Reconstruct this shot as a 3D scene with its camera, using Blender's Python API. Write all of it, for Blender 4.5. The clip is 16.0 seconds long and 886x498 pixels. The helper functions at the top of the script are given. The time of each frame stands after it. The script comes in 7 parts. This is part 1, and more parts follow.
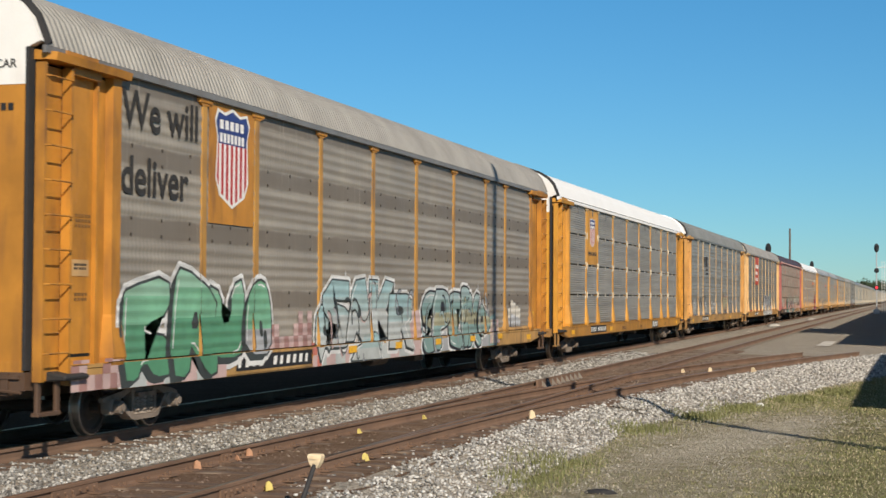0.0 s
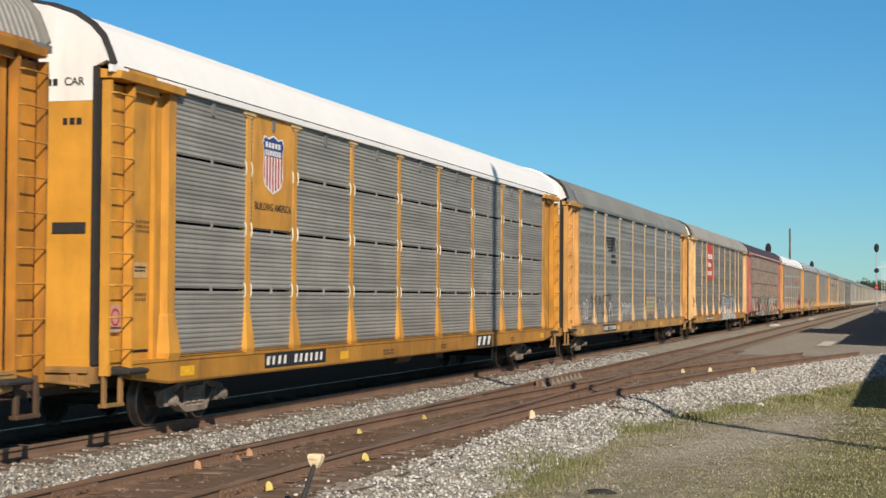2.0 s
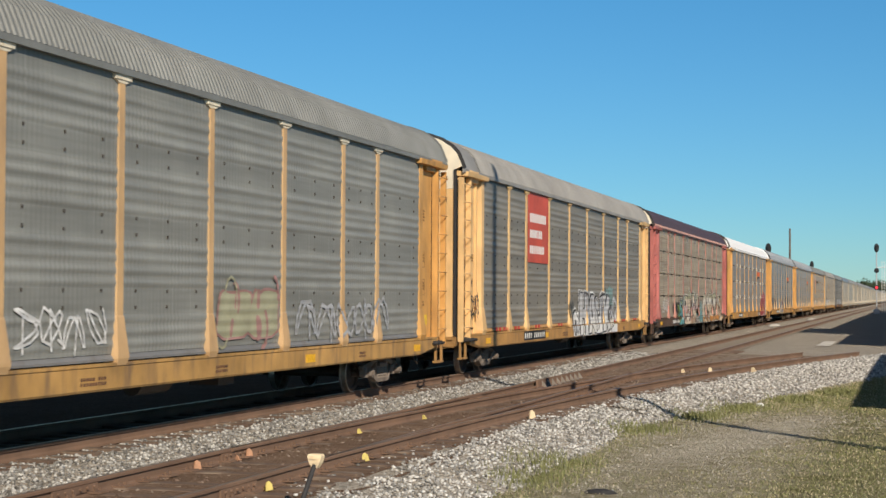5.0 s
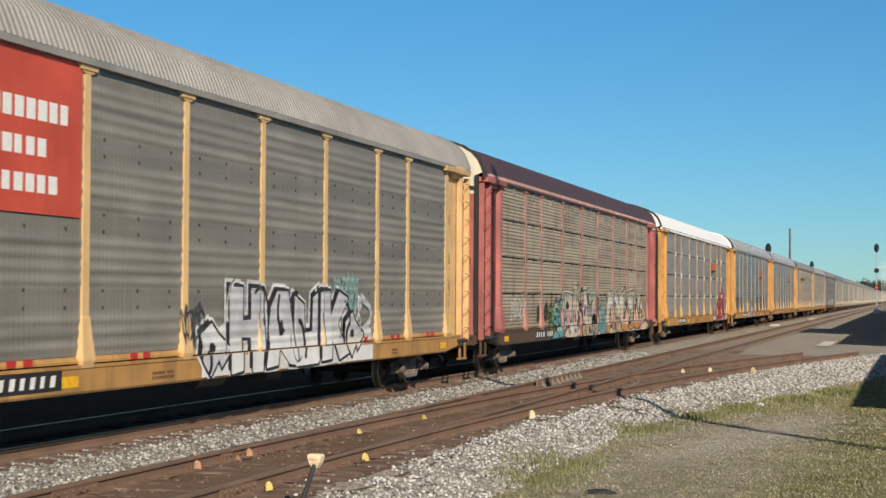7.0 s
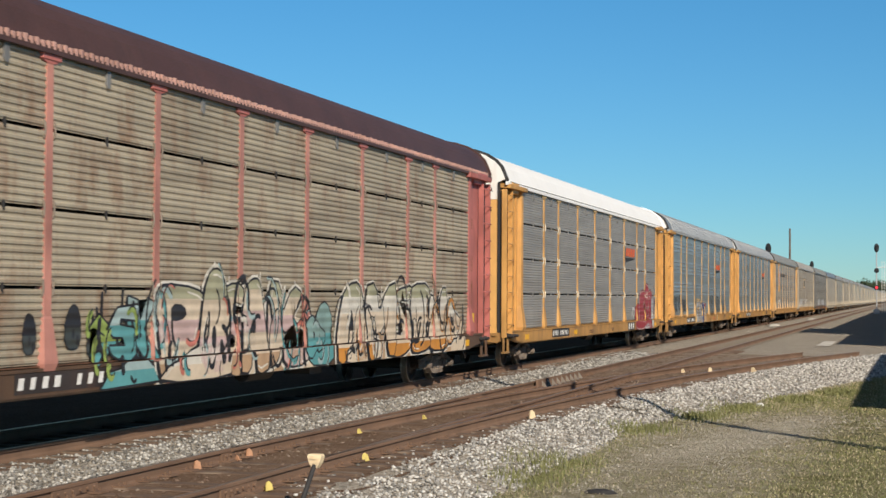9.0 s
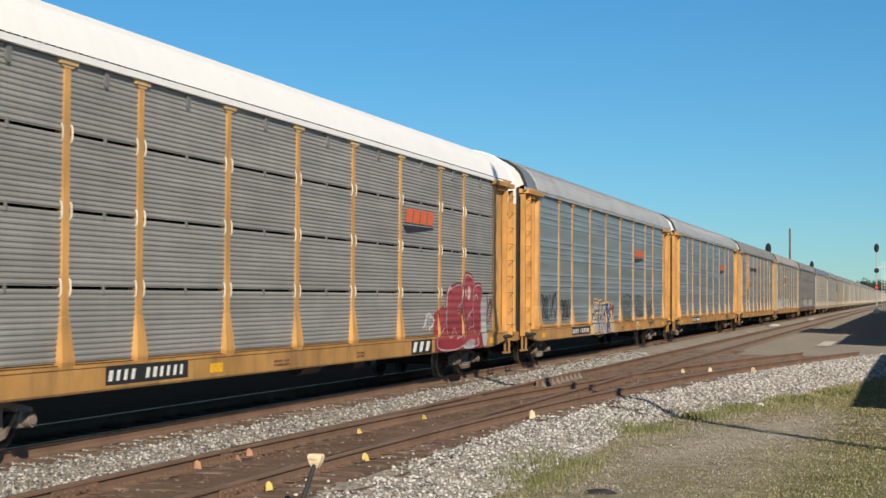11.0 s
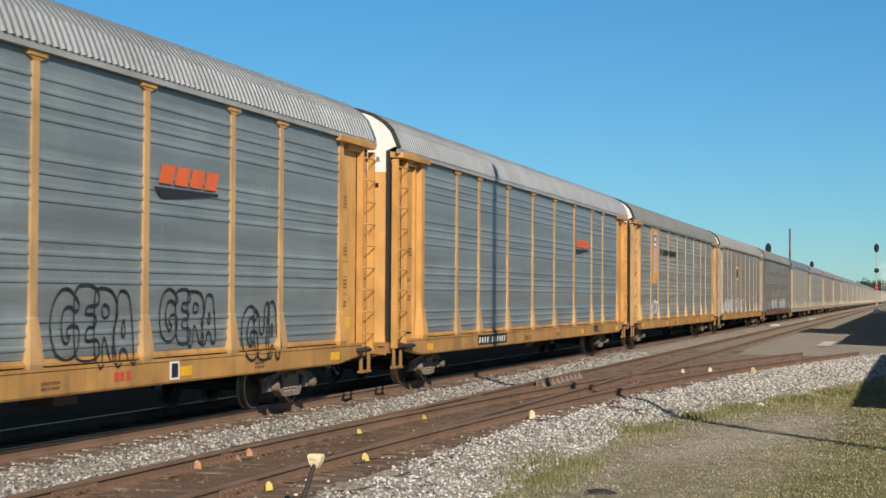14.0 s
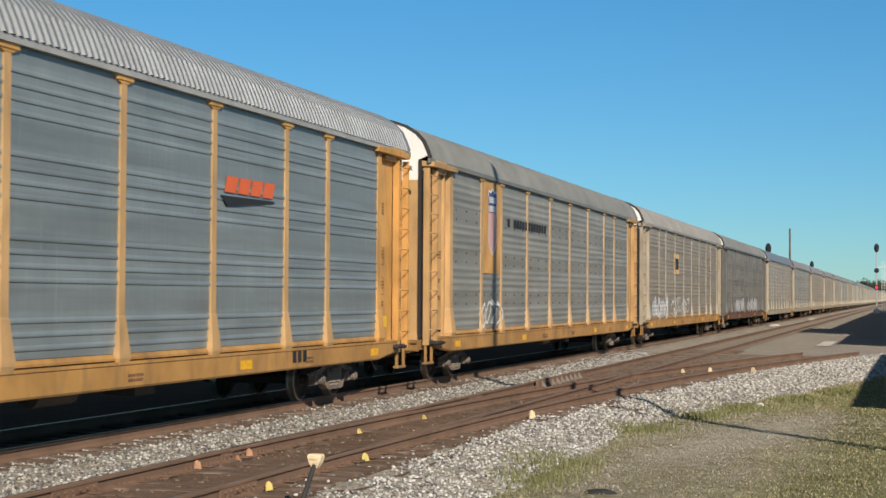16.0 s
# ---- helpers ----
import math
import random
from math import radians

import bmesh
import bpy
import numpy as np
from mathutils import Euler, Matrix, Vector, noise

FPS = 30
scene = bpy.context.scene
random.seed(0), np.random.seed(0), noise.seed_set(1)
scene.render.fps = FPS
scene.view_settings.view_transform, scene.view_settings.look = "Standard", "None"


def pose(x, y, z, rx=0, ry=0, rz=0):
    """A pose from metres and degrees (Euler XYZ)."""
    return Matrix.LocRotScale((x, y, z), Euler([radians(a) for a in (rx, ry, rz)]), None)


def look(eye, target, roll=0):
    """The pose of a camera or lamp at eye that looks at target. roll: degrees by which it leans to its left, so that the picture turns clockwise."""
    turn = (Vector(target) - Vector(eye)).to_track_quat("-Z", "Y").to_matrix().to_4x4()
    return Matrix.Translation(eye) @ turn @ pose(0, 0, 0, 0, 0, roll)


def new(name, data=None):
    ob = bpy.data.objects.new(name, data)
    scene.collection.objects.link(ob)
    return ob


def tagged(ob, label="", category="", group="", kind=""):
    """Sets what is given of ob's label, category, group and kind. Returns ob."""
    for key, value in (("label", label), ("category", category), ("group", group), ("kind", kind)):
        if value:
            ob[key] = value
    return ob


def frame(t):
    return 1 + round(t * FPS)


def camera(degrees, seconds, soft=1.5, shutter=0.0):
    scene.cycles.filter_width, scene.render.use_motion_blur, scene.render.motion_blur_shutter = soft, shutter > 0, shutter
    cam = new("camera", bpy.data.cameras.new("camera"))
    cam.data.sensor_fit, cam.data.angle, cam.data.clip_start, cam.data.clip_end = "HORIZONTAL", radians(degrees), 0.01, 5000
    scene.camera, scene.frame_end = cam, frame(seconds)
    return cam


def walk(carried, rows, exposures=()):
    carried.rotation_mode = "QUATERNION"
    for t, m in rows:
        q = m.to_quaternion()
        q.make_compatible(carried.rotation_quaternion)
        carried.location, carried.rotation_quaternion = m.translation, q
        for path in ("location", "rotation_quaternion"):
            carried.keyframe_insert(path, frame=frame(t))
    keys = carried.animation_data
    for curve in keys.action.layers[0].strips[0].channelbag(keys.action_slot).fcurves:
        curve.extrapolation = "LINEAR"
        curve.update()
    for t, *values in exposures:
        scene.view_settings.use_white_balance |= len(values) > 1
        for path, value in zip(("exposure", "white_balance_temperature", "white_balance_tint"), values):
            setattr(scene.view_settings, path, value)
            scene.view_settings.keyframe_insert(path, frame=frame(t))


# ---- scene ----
# World: z = 0 is the rail head, +y runs along the tracks, +x points away from the train.
cam = camera(31.82, 16.0, soft=1.5, shutter=0.1)
EYE = (0.0, 0.0, 1.92)
YAW, PITCH, ROLL = radians(16.57), radians(1.749), 0.347
AIM = (EYE[0] - math.sin(YAW) * math.cos(PITCH), EYE[1] + math.cos(YAW) * math.cos(PITCH), EYE[2] + math.sin(PITCH))
STILL = look(EYE, AIM, ROLL)
walk(cam, [(0.0, STILL), (16.0, STILL)], [(0.0, 0.0), (16.0, 0.0)])

# ---- light ----
SUN_ELEV = radians(31)
SUN_WAY = Vector((-1.0, 1.3, 0)).normalized()          # the way the sunlight travels over the ground
world = bpy.data.worlds.new("world")
scene.world = world
world.use_nodes = True
wn = world.node_tree
sky = wn.nodes.new("ShaderNodeTexSky")
sky.sky_type, sky.sun_disc = "NISHITA", False
sky.sun_elevation = SUN_ELEV
sky.sun_rotation = math.atan2(-SUN_WAY.x, -SUN_WAY.y)
sky.altitude = 900
sky.air_density, sky.dust_density, sky.ozone_density = 1.0, 0.05, 4.0
wn.nodes["Background"].inputs["Strength"].default_value = 0.075
deep = wn.nodes.new("ShaderNodeMix")            # the clear sky's deep blue
deep.data_type, deep.blend_type = "RGBA", "MULTIPLY"
deep.inputs[0].default_value = 1.0
way = wn.nodes.new("ShaderNodeTexCoord")
sep = wn.nodes.new("ShaderNodeSeparateXYZ")
wn.links.new(way.outputs["Generated"], sep.inputs[0])
rise = wn.nodes.new("ShaderNodeMapRange")
rise.inputs["From Min"].default_value, rise.inputs["From Max"].default_value = 0.0, 0.22
wn.links.new(sep.outputs[2], rise.inputs["Value"])
tint = wn.nodes.new("ShaderNodeMix")             # paler haze towards the horizon
tint.data_type = "RGBA"
tint.inputs[6].default_value, tint.inputs[7].default_value = (0.6, 0.92, 1.07, 1), (0.5, 1.14, 1.34, 1)
wn.links.new(rise.outputs[0], tint.inputs[0])
high = wn.nodes.new("ShaderNodeMapRange")        # towards the zenith the blue is duller
high.inputs["From Min"].default_value, high.inputs["From Max"].default_value = 0.22, 0.8
wn.links.new(sep.outputs[2], high.inputs["Value"])
crown_tint = wn.nodes.new("ShaderNodeMix")
crown_tint.data_type = "RGBA"
crown_tint.inputs[7].default_value = (0.95, 0.82, 0.68, 1)
wn.links.new(high.outputs[0], crown_tint.inputs[0])
wn.links.new(tint.outputs[2], crown_tint.inputs[6])
wn.links.new(crown_tint.outputs[2], deep.inputs[7])
wn.links.new(sky.outputs[0], deep.inputs[6])
wn.links.new(deep.outputs[2], wn.nodes["Background"].inputs["Color"])
sun = new("sun", bpy.data.lights.new("sun", "SUN"))
sun.data.energy, sun.data.angle, sun.data.color = 5.0, radians(0.53), (1.0, 0.88, 0.72)
SUN_FROM = -SUN_WAY * math.cos(SUN_ELEV) + Vector((0, 0, math.sin(SUN_ELEV)))
sun.matrix_world = look(SUN_FROM * 60, (0, 0, 0))


# ---- materials ----
def nodes_of(name):
    m = bpy.data.materials.new(name)
    m.use_nodes = True
    nt = m.node_tree
    return m, nt, nt.nodes["Principled BSDF"]


def noise_node(nt, vec, scale, detail=5, rough=0.6):
    n = nt.nodes.new("ShaderNodeTexNoise")
    n.inputs["Scale"].default_value, n.inputs["Detail"].default_value = scale, detail
    n.inputs["Roughness"].default_value = rough
    if vec is not None:
        nt.links.new(vec, n.inputs["Vector"])
    return n.outputs["Fac"]


def ramp(nt, fac, lo, hi):
    r = nt.nodes.new("ShaderNodeMapRange")
    r.inputs["From Min"].default_value, r.inputs["From Max"].default_value = lo, hi
    nt.links.new(fac, r.inputs["Value"])
    return r.outputs["Result"]


def mix(nt, fac, a, b, kind="MIX"):
    n = nt.nodes.new("ShaderNodeMix")
    n.data_type, n.blend_type = "RGBA", kind
    for sock, v in ((n.inputs[0], fac), (n.inputs[6], a), (n.inputs[7], b)):
        if isinstance(v, (int, float)):
            sock.default_value = v
        elif isinstance(v, tuple):
            sock.default_value = (*v, 1)
        else:
            nt.links.new(v, sock)
    return n.outputs[2]


def math_node(nt, op, a, b=0.0):
    n = nt.nodes.new("ShaderNodeMath")
    n.operation = op
    for sock, v in zip(n.inputs, (a, b)):
        if isinstance(v, (int, float)):
            sock.default_value = v
        else:
            nt.links.new(v, sock)
    return n.outputs[0]


def coords(nt, stretch=(1, 1, 1), shift=True):
    """Object coordinates, stretched, and shifted by a random amount for each object."""
    tc = nt.nodes.new("ShaderNodeTexCoord")
    mp = nt.nodes.new("ShaderNodeMapping")
    mp.inputs["Scale"].default_value = stretch
    nt.links.new(tc.outputs["Object"], mp.inputs["Vector"])
    if shift:
        oi = nt.nodes.new("ShaderNodeObjectInfo")
        cx = nt.nodes.new("ShaderNodeCombineXYZ")
        k = math_node(nt, "MULTIPLY", oi.outputs["Random"], 37.0)
        for i in range(3):
            nt.links.new(k, cx.inputs[i])
        nt.links.new(cx.outputs[0], mp.inputs["Location"])
    return mp.outputs[0]


def bump(nt, bsdf, height, strength=0.3, dist=0.01):
    b = nt.nodes.new("ShaderNodeBump")
    b.inputs["Strength"].default_value, b.inputs["Distance"].default_value = strength, dist
    nt.links.new(height, b.inputs["Height"])
    nt.links.new(b.outputs[0], bsdf.inputs["Normal"])


def painted(name, color, stain=(0.12, 0.07, 0.04), amount=0.35, rough=0.55, tone=0.25, streak=True, metal=0.0):
    """Weathered paint: broad fading, fine grain, and streaks of grime that run down."""
    m, nt, b = nodes_of(name)
    base = tuple(color)
    broad = ramp(nt, noise_node(nt, coords(nt), 0.9, 4), 0.3, 0.7)
    fine = ramp(nt, noise_node(nt, coords(nt), 38, 6, 0.7), 0.25, 0.75)
    dark = tuple(c * (1 - tone) for c in base)
    lite = tuple(min(1, c * (1 + 0.5 * tone)) for c in base)
    col = mix(nt, broad, dark, lite)
    col = mix(nt, math_node(nt, "MULTIPLY", fine, 0.12), col, tuple(c * 0.55 for c in base))
    st = noise_node(nt, coords(nt, (1.8, 1.8, 0.45) if streak else (1.5, 1.5, 1.5)), 2.2, 2.5, 0.5)
    col = mix(nt, math_node(nt, "MULTIPLY", ramp(nt, st, 0.5, 0.78), amount), col, stain)
    spots = noise_node(nt, coords(nt), 9, 7, 0.75)
    col = mix(nt, math_node(nt, "MULTIPLY", ramp(nt, spots, 0.66, 0.74), amount), col, stain)
    nt.links.new(col, b.inputs["Base Color"])
    nt.links.new(math_node(nt, "ADD", math_node(nt, "MULTIPLY", fine, 0.2), rough - 0.1), b.inputs["Roughness"])
    b.inputs["Metallic"].default_value = metal
    bump(nt, b, fine, 0.15, 0.004)
    return m


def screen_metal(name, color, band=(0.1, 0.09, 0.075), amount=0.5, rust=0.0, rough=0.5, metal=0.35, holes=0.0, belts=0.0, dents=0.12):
    """Galvanised side screen: darker long level bands and short drips of grime, perhaps with rust."""
    m, nt, b = nodes_of(name)
    rnd = nt.nodes.new("ShaderNodeObjectInfo").outputs["Random"]
    broad = ramp(nt, noise_node(nt, coords(nt), 1.1, 4), 0.3, 0.72)
    col = mix(nt, broad, tuple(c * 0.82 for c in color), tuple(min(1, c * 1.1) for c in color))
    col = mix(nt, math_node(nt, "MULTIPLY", rnd, 0.22), col, tuple(c * 0.6 for c in color))
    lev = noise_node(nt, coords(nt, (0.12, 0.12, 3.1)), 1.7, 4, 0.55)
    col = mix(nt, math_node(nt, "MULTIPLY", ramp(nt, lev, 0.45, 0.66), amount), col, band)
    drip = noise_node(nt, coords(nt, (7, 7, 0.35)), 2.0, 6, 0.7)
    col = mix(nt, math_node(nt, "MULTIPLY", ramp(nt, drip, 0.5, 0.8), 0.45 * amount + 0.1), col, band)
    if rust:
        rs = noise_node(nt, coords(nt, (1.4, 1.4, 0.5)), 1.6, 7, 0.7)
        col = mix(nt, math_node(nt, "MULTIPLY", ramp(nt, rs, 0.5, 0.72), rust), col, (0.2, 0.085, 0.04))
    tc = nt.nodes.new("ShaderNodeTexCoord")
    sep = nt.nodes.new("ShaderNodeSeparateXYZ")
    nt.links.new(tc.outputs["Object"], sep.inputs[0])
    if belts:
        # belts of soot on the flat part of the screen between its beads; painted reflections on the blue screen
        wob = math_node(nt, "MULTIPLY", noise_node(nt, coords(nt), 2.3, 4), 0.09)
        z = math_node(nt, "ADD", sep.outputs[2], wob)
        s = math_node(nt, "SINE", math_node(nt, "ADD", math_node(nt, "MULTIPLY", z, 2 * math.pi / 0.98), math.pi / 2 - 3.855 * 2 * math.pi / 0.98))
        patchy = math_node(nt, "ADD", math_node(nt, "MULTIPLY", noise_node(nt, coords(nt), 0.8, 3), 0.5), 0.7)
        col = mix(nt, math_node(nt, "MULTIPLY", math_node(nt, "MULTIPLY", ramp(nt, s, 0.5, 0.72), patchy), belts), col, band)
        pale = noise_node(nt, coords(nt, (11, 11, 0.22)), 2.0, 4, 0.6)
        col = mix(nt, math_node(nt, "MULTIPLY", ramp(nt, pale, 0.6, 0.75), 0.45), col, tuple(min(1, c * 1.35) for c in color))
    if holes:
        # columns of fine perforation
        s = math_node(nt, "SINE", math_node(nt, "MULTIPLY", sep.outputs[1], 2 * math.pi / 0.11))
        patch = ramp(nt, noise_node(nt, coords(nt), 0.9, 3), 0.35, 0.6)
        col = mix(nt, math_node(nt, "MULTIPLY", math_node(nt, "MULTIPLY", ramp(nt, s, 0.1, 0.9), patch), holes), col, tuple(c * 0.45 for c in color))
    fine = noise_node(nt, coords(nt), 60, 5, 0.7)
    col = mix(nt, math_node(nt, "MULTIPLY", ramp(nt, fine, 0.35, 0.8), 0.18), col, tuple(c * 0.4 for c in color))
    nt.links.new(col, b.inputs["Base Color"])
    b.inputs["Metallic"].default_value = metal
    nt.links.new(math_node(nt, "ADD", math_node(nt, "MULTIPLY", broad, 0.15), rough), b.inputs["Roughness"])
    # shallow buckles of the sheet, and fine grain
    buckle = noise_node(nt, coords(nt, (0.5, 0.5, 1.6)), 1.3, 3, 0.5)
    bump(nt, b, math_node(nt, "ADD", math_node(nt, "MULTIPLY", buckle, dents), math_node(nt, "MULTIPLY", fine, 0.02)), 0.5, 0.05)
    return m


def plain(name, color, rough=0.6, metal=0.0, tone=0.2, scale=14):
    m, nt, b = nodes_of(name)
    n = ramp(nt, noise_node(nt, coords(nt), scale, 5), 0.3, 0.7)
    nt.links.new(mix(nt, n, tuple(c * (1 - tone) for c in color), tuple(min(1, c * (1 + tone)) for c in color)), b.inputs["Base Color"])
    b.inputs["Roughness"].default_value, b.inputs["Metallic"].default_value = rough, metal
    if rough > 0.85:
        b.inputs["Specular IOR Level"].default_value = 0.0
    return m


YELLOW_DEEP = painted("yellow_deep", (0.54, 0.235, 0.032), (0.13, 0.06, 0.03), amount=0.65, tone=0.35)
YELLOW = painted("yellow", (0.67, 0.32, 0.045), amount=0.42, tone=0.3)
PEACH = painted("faded_yellow", (0.67, 0.36, 0.11), amount=0.42, tone=0.3)
PEACH_PALE = painted("pale_yellow", (0.78, 0.51, 0.235), amount=0.24)
SILL_PEACH = painted("sill_peach", (0.51, 0.275, 0.085), (0.16, 0.1, 0.06), amount=0.6, tone=0.35)
SILL_YELLOW = painted("sill_yellow", (0.5, 0.235, 0.034), (0.14, 0.09, 0.05), amount=0.55, tone=0.35)
CAP_PEACH = painted("post_cap_peach", (0.74, 0.5, 0.24), (0.25, 0.15, 0.09), amount=0.3)
PINK = painted("faded_red", (0.5, 0.165, 0.145), (0.14, 0.06, 0.05), amount=0.45, tone=0.35)
PINK_POST = painted("faded_pink_post", (0.52, 0.235, 0.19), (0.2, 0.09, 0.07), amount=0.4, tone=0.35)
# frame paints brightened for the end doors: sunlight put into their colour
LIT_DOOR_PEACH = painted("lit_door_peach", (0.75, 0.42, 0.14), amount=0.2)
LIT_DOOR_YELLOW = painted("lit_door_yellow", (0.75, 0.36, 0.046), amount=0.2)
GRIMY_SILL = painted("grimy_sill", (0.52, 0.3, 0.1), (0.15, 0.1, 0.07), amount=0.85, tone=0.4)
RUST_SILL = painted("rust_sill", (0.115, 0.067, 0.042), (0.07, 0.045, 0.03), amount=0.6, tone=0.4)
POST_PALE = painted("faded_post", (0.62, 0.4, 0.2), (0.2, 0.13, 0.09), amount=0.4)
POST_RUSTED = painted("rusted_post", (0.52, 0.27, 0.06), (0.14, 0.08, 0.05), amount=0.7)
SOOT_FRAME = painted("soot_frame", (0.15, 0.145, 0.14), (0.07, 0.06, 0.055), amount=0.4)
ROOF_DUSK = painted("roof_dusk", (0.2, 0.205, 0.195), (0.12, 0.115, 0.1), amount=0.3, rough=0.55)
BROWN_SILL = painted("brown_sill", (0.17, 0.085, 0.05), (0.05, 0.03, 0.02), amount=0.5)
BLACK_SILL = painted("black_sill", (0.045, 0.035, 0.033), (0.12, 0.06, 0.04), amount=0.5)
ROOF_GREY = painted("roof_grey", (0.295, 0.282, 0.26), (0.2, 0.18, 0.15), amount=0.3, rough=0.55)
ROOF_SILVER = painted("roof_silver", (0.215, 0.235, 0.258), (0.15, 0.155, 0.15), amount=0.3, rough=0.5, metal=0.15)
ROOF_WHITE = painted("roof_white", (0.93, 0.92, 0.9), (0.6, 0.56, 0.5), amount=0.08, tone=0.04)
ROOF_BROWN = painted("roof_brown", (0.085, 0.04, 0.034), (0.04, 0.025, 0.02), amount=0.4)
CAP_WHITE = painted("cap_white", (0.9, 0.89, 0.86), (0.4, 0.25, 0.15), amount=0.2, tone=0.08)
CAP_CREAM = painted("cap_cream", (0.82, 0.74, 0.58), (0.4, 0.25, 0.15), amount=0.3)
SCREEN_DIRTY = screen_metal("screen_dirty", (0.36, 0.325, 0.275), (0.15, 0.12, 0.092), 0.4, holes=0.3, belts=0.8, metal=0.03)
SCREEN_CLEAN = screen_metal("screen_clean", (0.345, 0.335, 0.305), (0.13, 0.128, 0.115), 0.4, metal=0.1)
SCREEN_PALE = screen_metal("screen_pale", (0.345, 0.338, 0.32), (0.17, 0.17, 0.16), 0.35, metal=0.1)
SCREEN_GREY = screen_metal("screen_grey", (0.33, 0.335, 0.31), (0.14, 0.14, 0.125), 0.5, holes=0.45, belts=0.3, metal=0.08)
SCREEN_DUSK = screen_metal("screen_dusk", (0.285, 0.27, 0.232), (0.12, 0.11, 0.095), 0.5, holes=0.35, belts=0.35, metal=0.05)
SCREEN_RUSTY = screen_metal("screen_rusty", (0.45, 0.39, 0.295), (0.17, 0.135, 0.095), 0.5, rust=0.7, metal=0.03)
# level bands, belts and pale streaks put reflections into the blue screen's colour
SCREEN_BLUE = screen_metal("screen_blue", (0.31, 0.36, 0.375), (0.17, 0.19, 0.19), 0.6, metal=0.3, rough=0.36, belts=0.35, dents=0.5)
SCREEN_TAN = screen_metal("screen_tan", (0.36, 0.32, 0.26), (0.2, 0.16, 0.12), 0.4, metal=0.2)
BUFF = painted("buff", (0.58, 0.36, 0.16), amount=0.35)
# desaturated paints: the haze of distance is mixed into their colour
HAZED_TAN_FRAME = painted("hazed_tan_frame", (0.42, 0.36, 0.275), amount=0.35)
HAZED_TAN_SCREEN = screen_metal("hazed_tan_screen", (0.37, 0.35, 0.305), (0.25, 0.225, 0.19), 0.4, metal=0.1)
PALE_PINK = painted("pale_pink", (0.62, 0.36, 0.3), amount=0.4)
EDGE_GREY = painted("edge_grey", (0.37, 0.375, 0.37), (0.2, 0.19, 0.17), amount=0.3)
GREY_LEDGE = painted("grey_ledge", (0.2, 0.2, 0.2), amount=0.3)
DULL_YELLOW = painted("dull_yellow", (0.36, 0.2, 0.07), (0.08, 0.05, 0.03), amount=0.6)
BOLT = plain("dark_bolt", (0.06, 0.05, 0.042), 0.7)
# near-black that stands in for the shade inside slots and gaps
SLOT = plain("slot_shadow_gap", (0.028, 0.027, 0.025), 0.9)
STEEL_DARK = painted("dark_steel", (0.085, 0.07, 0.06), (0.1, 0.06, 0.04), amount=0.4, rough=0.7)
SPRING_STEEL = painted("spring_steel", (0.26, 0.215, 0.175), (0.2, 0.13, 0.09), amount=0.4, rough=0.75, streak=False)
TRUCK_STEEL = painted("truck_steel", (0.235, 0.19, 0.155), (0.05, 0.035, 0.028), amount=0.75, rough=0.85, tone=0.45, streak=False)
WHEEL_STEEL = painted("wheel_steel", (0.07, 0.052, 0.042), (0.035, 0.026, 0.022), amount=0.5, rough=0.85, streak=False)
TREAD = plain("polished_tread", (0.42, 0.38, 0.34), 0.35, 0.8)
RUBBER = plain("black_rubber", (0.028, 0.027, 0.028), 0.75)
WORN_INK = plain("worn_black_paint", (0.03, 0.028, 0.027), 0.8, tone=0.4, scale=9)
INK = plain("black_paint", (0.02, 0.02, 0.022), 0.6)
WHITE = plain("white_paint", (0.78, 0.77, 0.74), 0.6, tone=0.08)
SIGN_BLUE = plain("sign_blue", (0.03, 0.05, 0.2), 0.5)
SIGN_RED = plain("sign_red", (0.5, 0.035, 0.03), 0.5)
SIGN_ORANGE = plain("sign_orange", (0.7, 0.13, 0.035), 0.5, tone=0.08, scale=3)
PANEL_RED = painted("panel_red", (0.6, 0.085, 0.045), (0.25, 0.05, 0.04), amount=0.25)
LABEL_YELLOW = plain("label_yellow", (0.75, 0.5, 0.04), 0.55)
REFLECTOR = plain("reflector_yellow", (0.85, 0.45, 0.02), 0.4)
GREY_INK = plain("grey_ink", (0.2, 0.1, 0.03), 0.6)


# ---- mesh helpers ----
def box(bm, x0, x1, y0, y1, z0, z1, mat=0):
    vs = [bm.verts.new((x, y, z)) for x in (x0, x1) for y in (y0, y1) for z in (z0, z1)]
    for q in ((0, 1, 3, 2), (4, 6, 7, 5), (0, 4, 5, 1), (2, 3, 7, 6), (0, 2, 6, 4), (1, 5, 7, 3)):
        bm.faces.new([vs[i] for i in q]).material_index = mat


def loft(bm, rings, closed=True, caps=True, mat=0):
    """Skin a row of rings, each a list of points."""
    vs = [[bm.verts.new(p) for p in r] for r in rings]
    n = len(rings[0])
    for a, b in zip(vs, vs[1:]):
        for i in range(n if closed else n - 1):
            j = (i + 1) % n
            bm.faces.new((a[i], a[j], b[j], b[i])).material_index = mat
    if caps and closed:
        bm.faces.new(vs[0][::-1]).material_index = mat
        bm.faces.new(vs[-1]).material_index = mat


def tube(bm, a, b, r, n=8, r2=None, mat=0):
    a, b = Vector(a), Vector(b)
    w = (b - a).normalized()
    u = w.orthogonal().normalized()
    v = w.cross(u)
    ring = lambda c, rad: [c + rad * (math.cos(2 * math.pi * i / n) * u + math.sin(2 * math.pi * i / n) * v) for i in range(n)]
    loft(bm, [ring(a, r), ring(b, r if r2 is None else r2)], mat=mat)


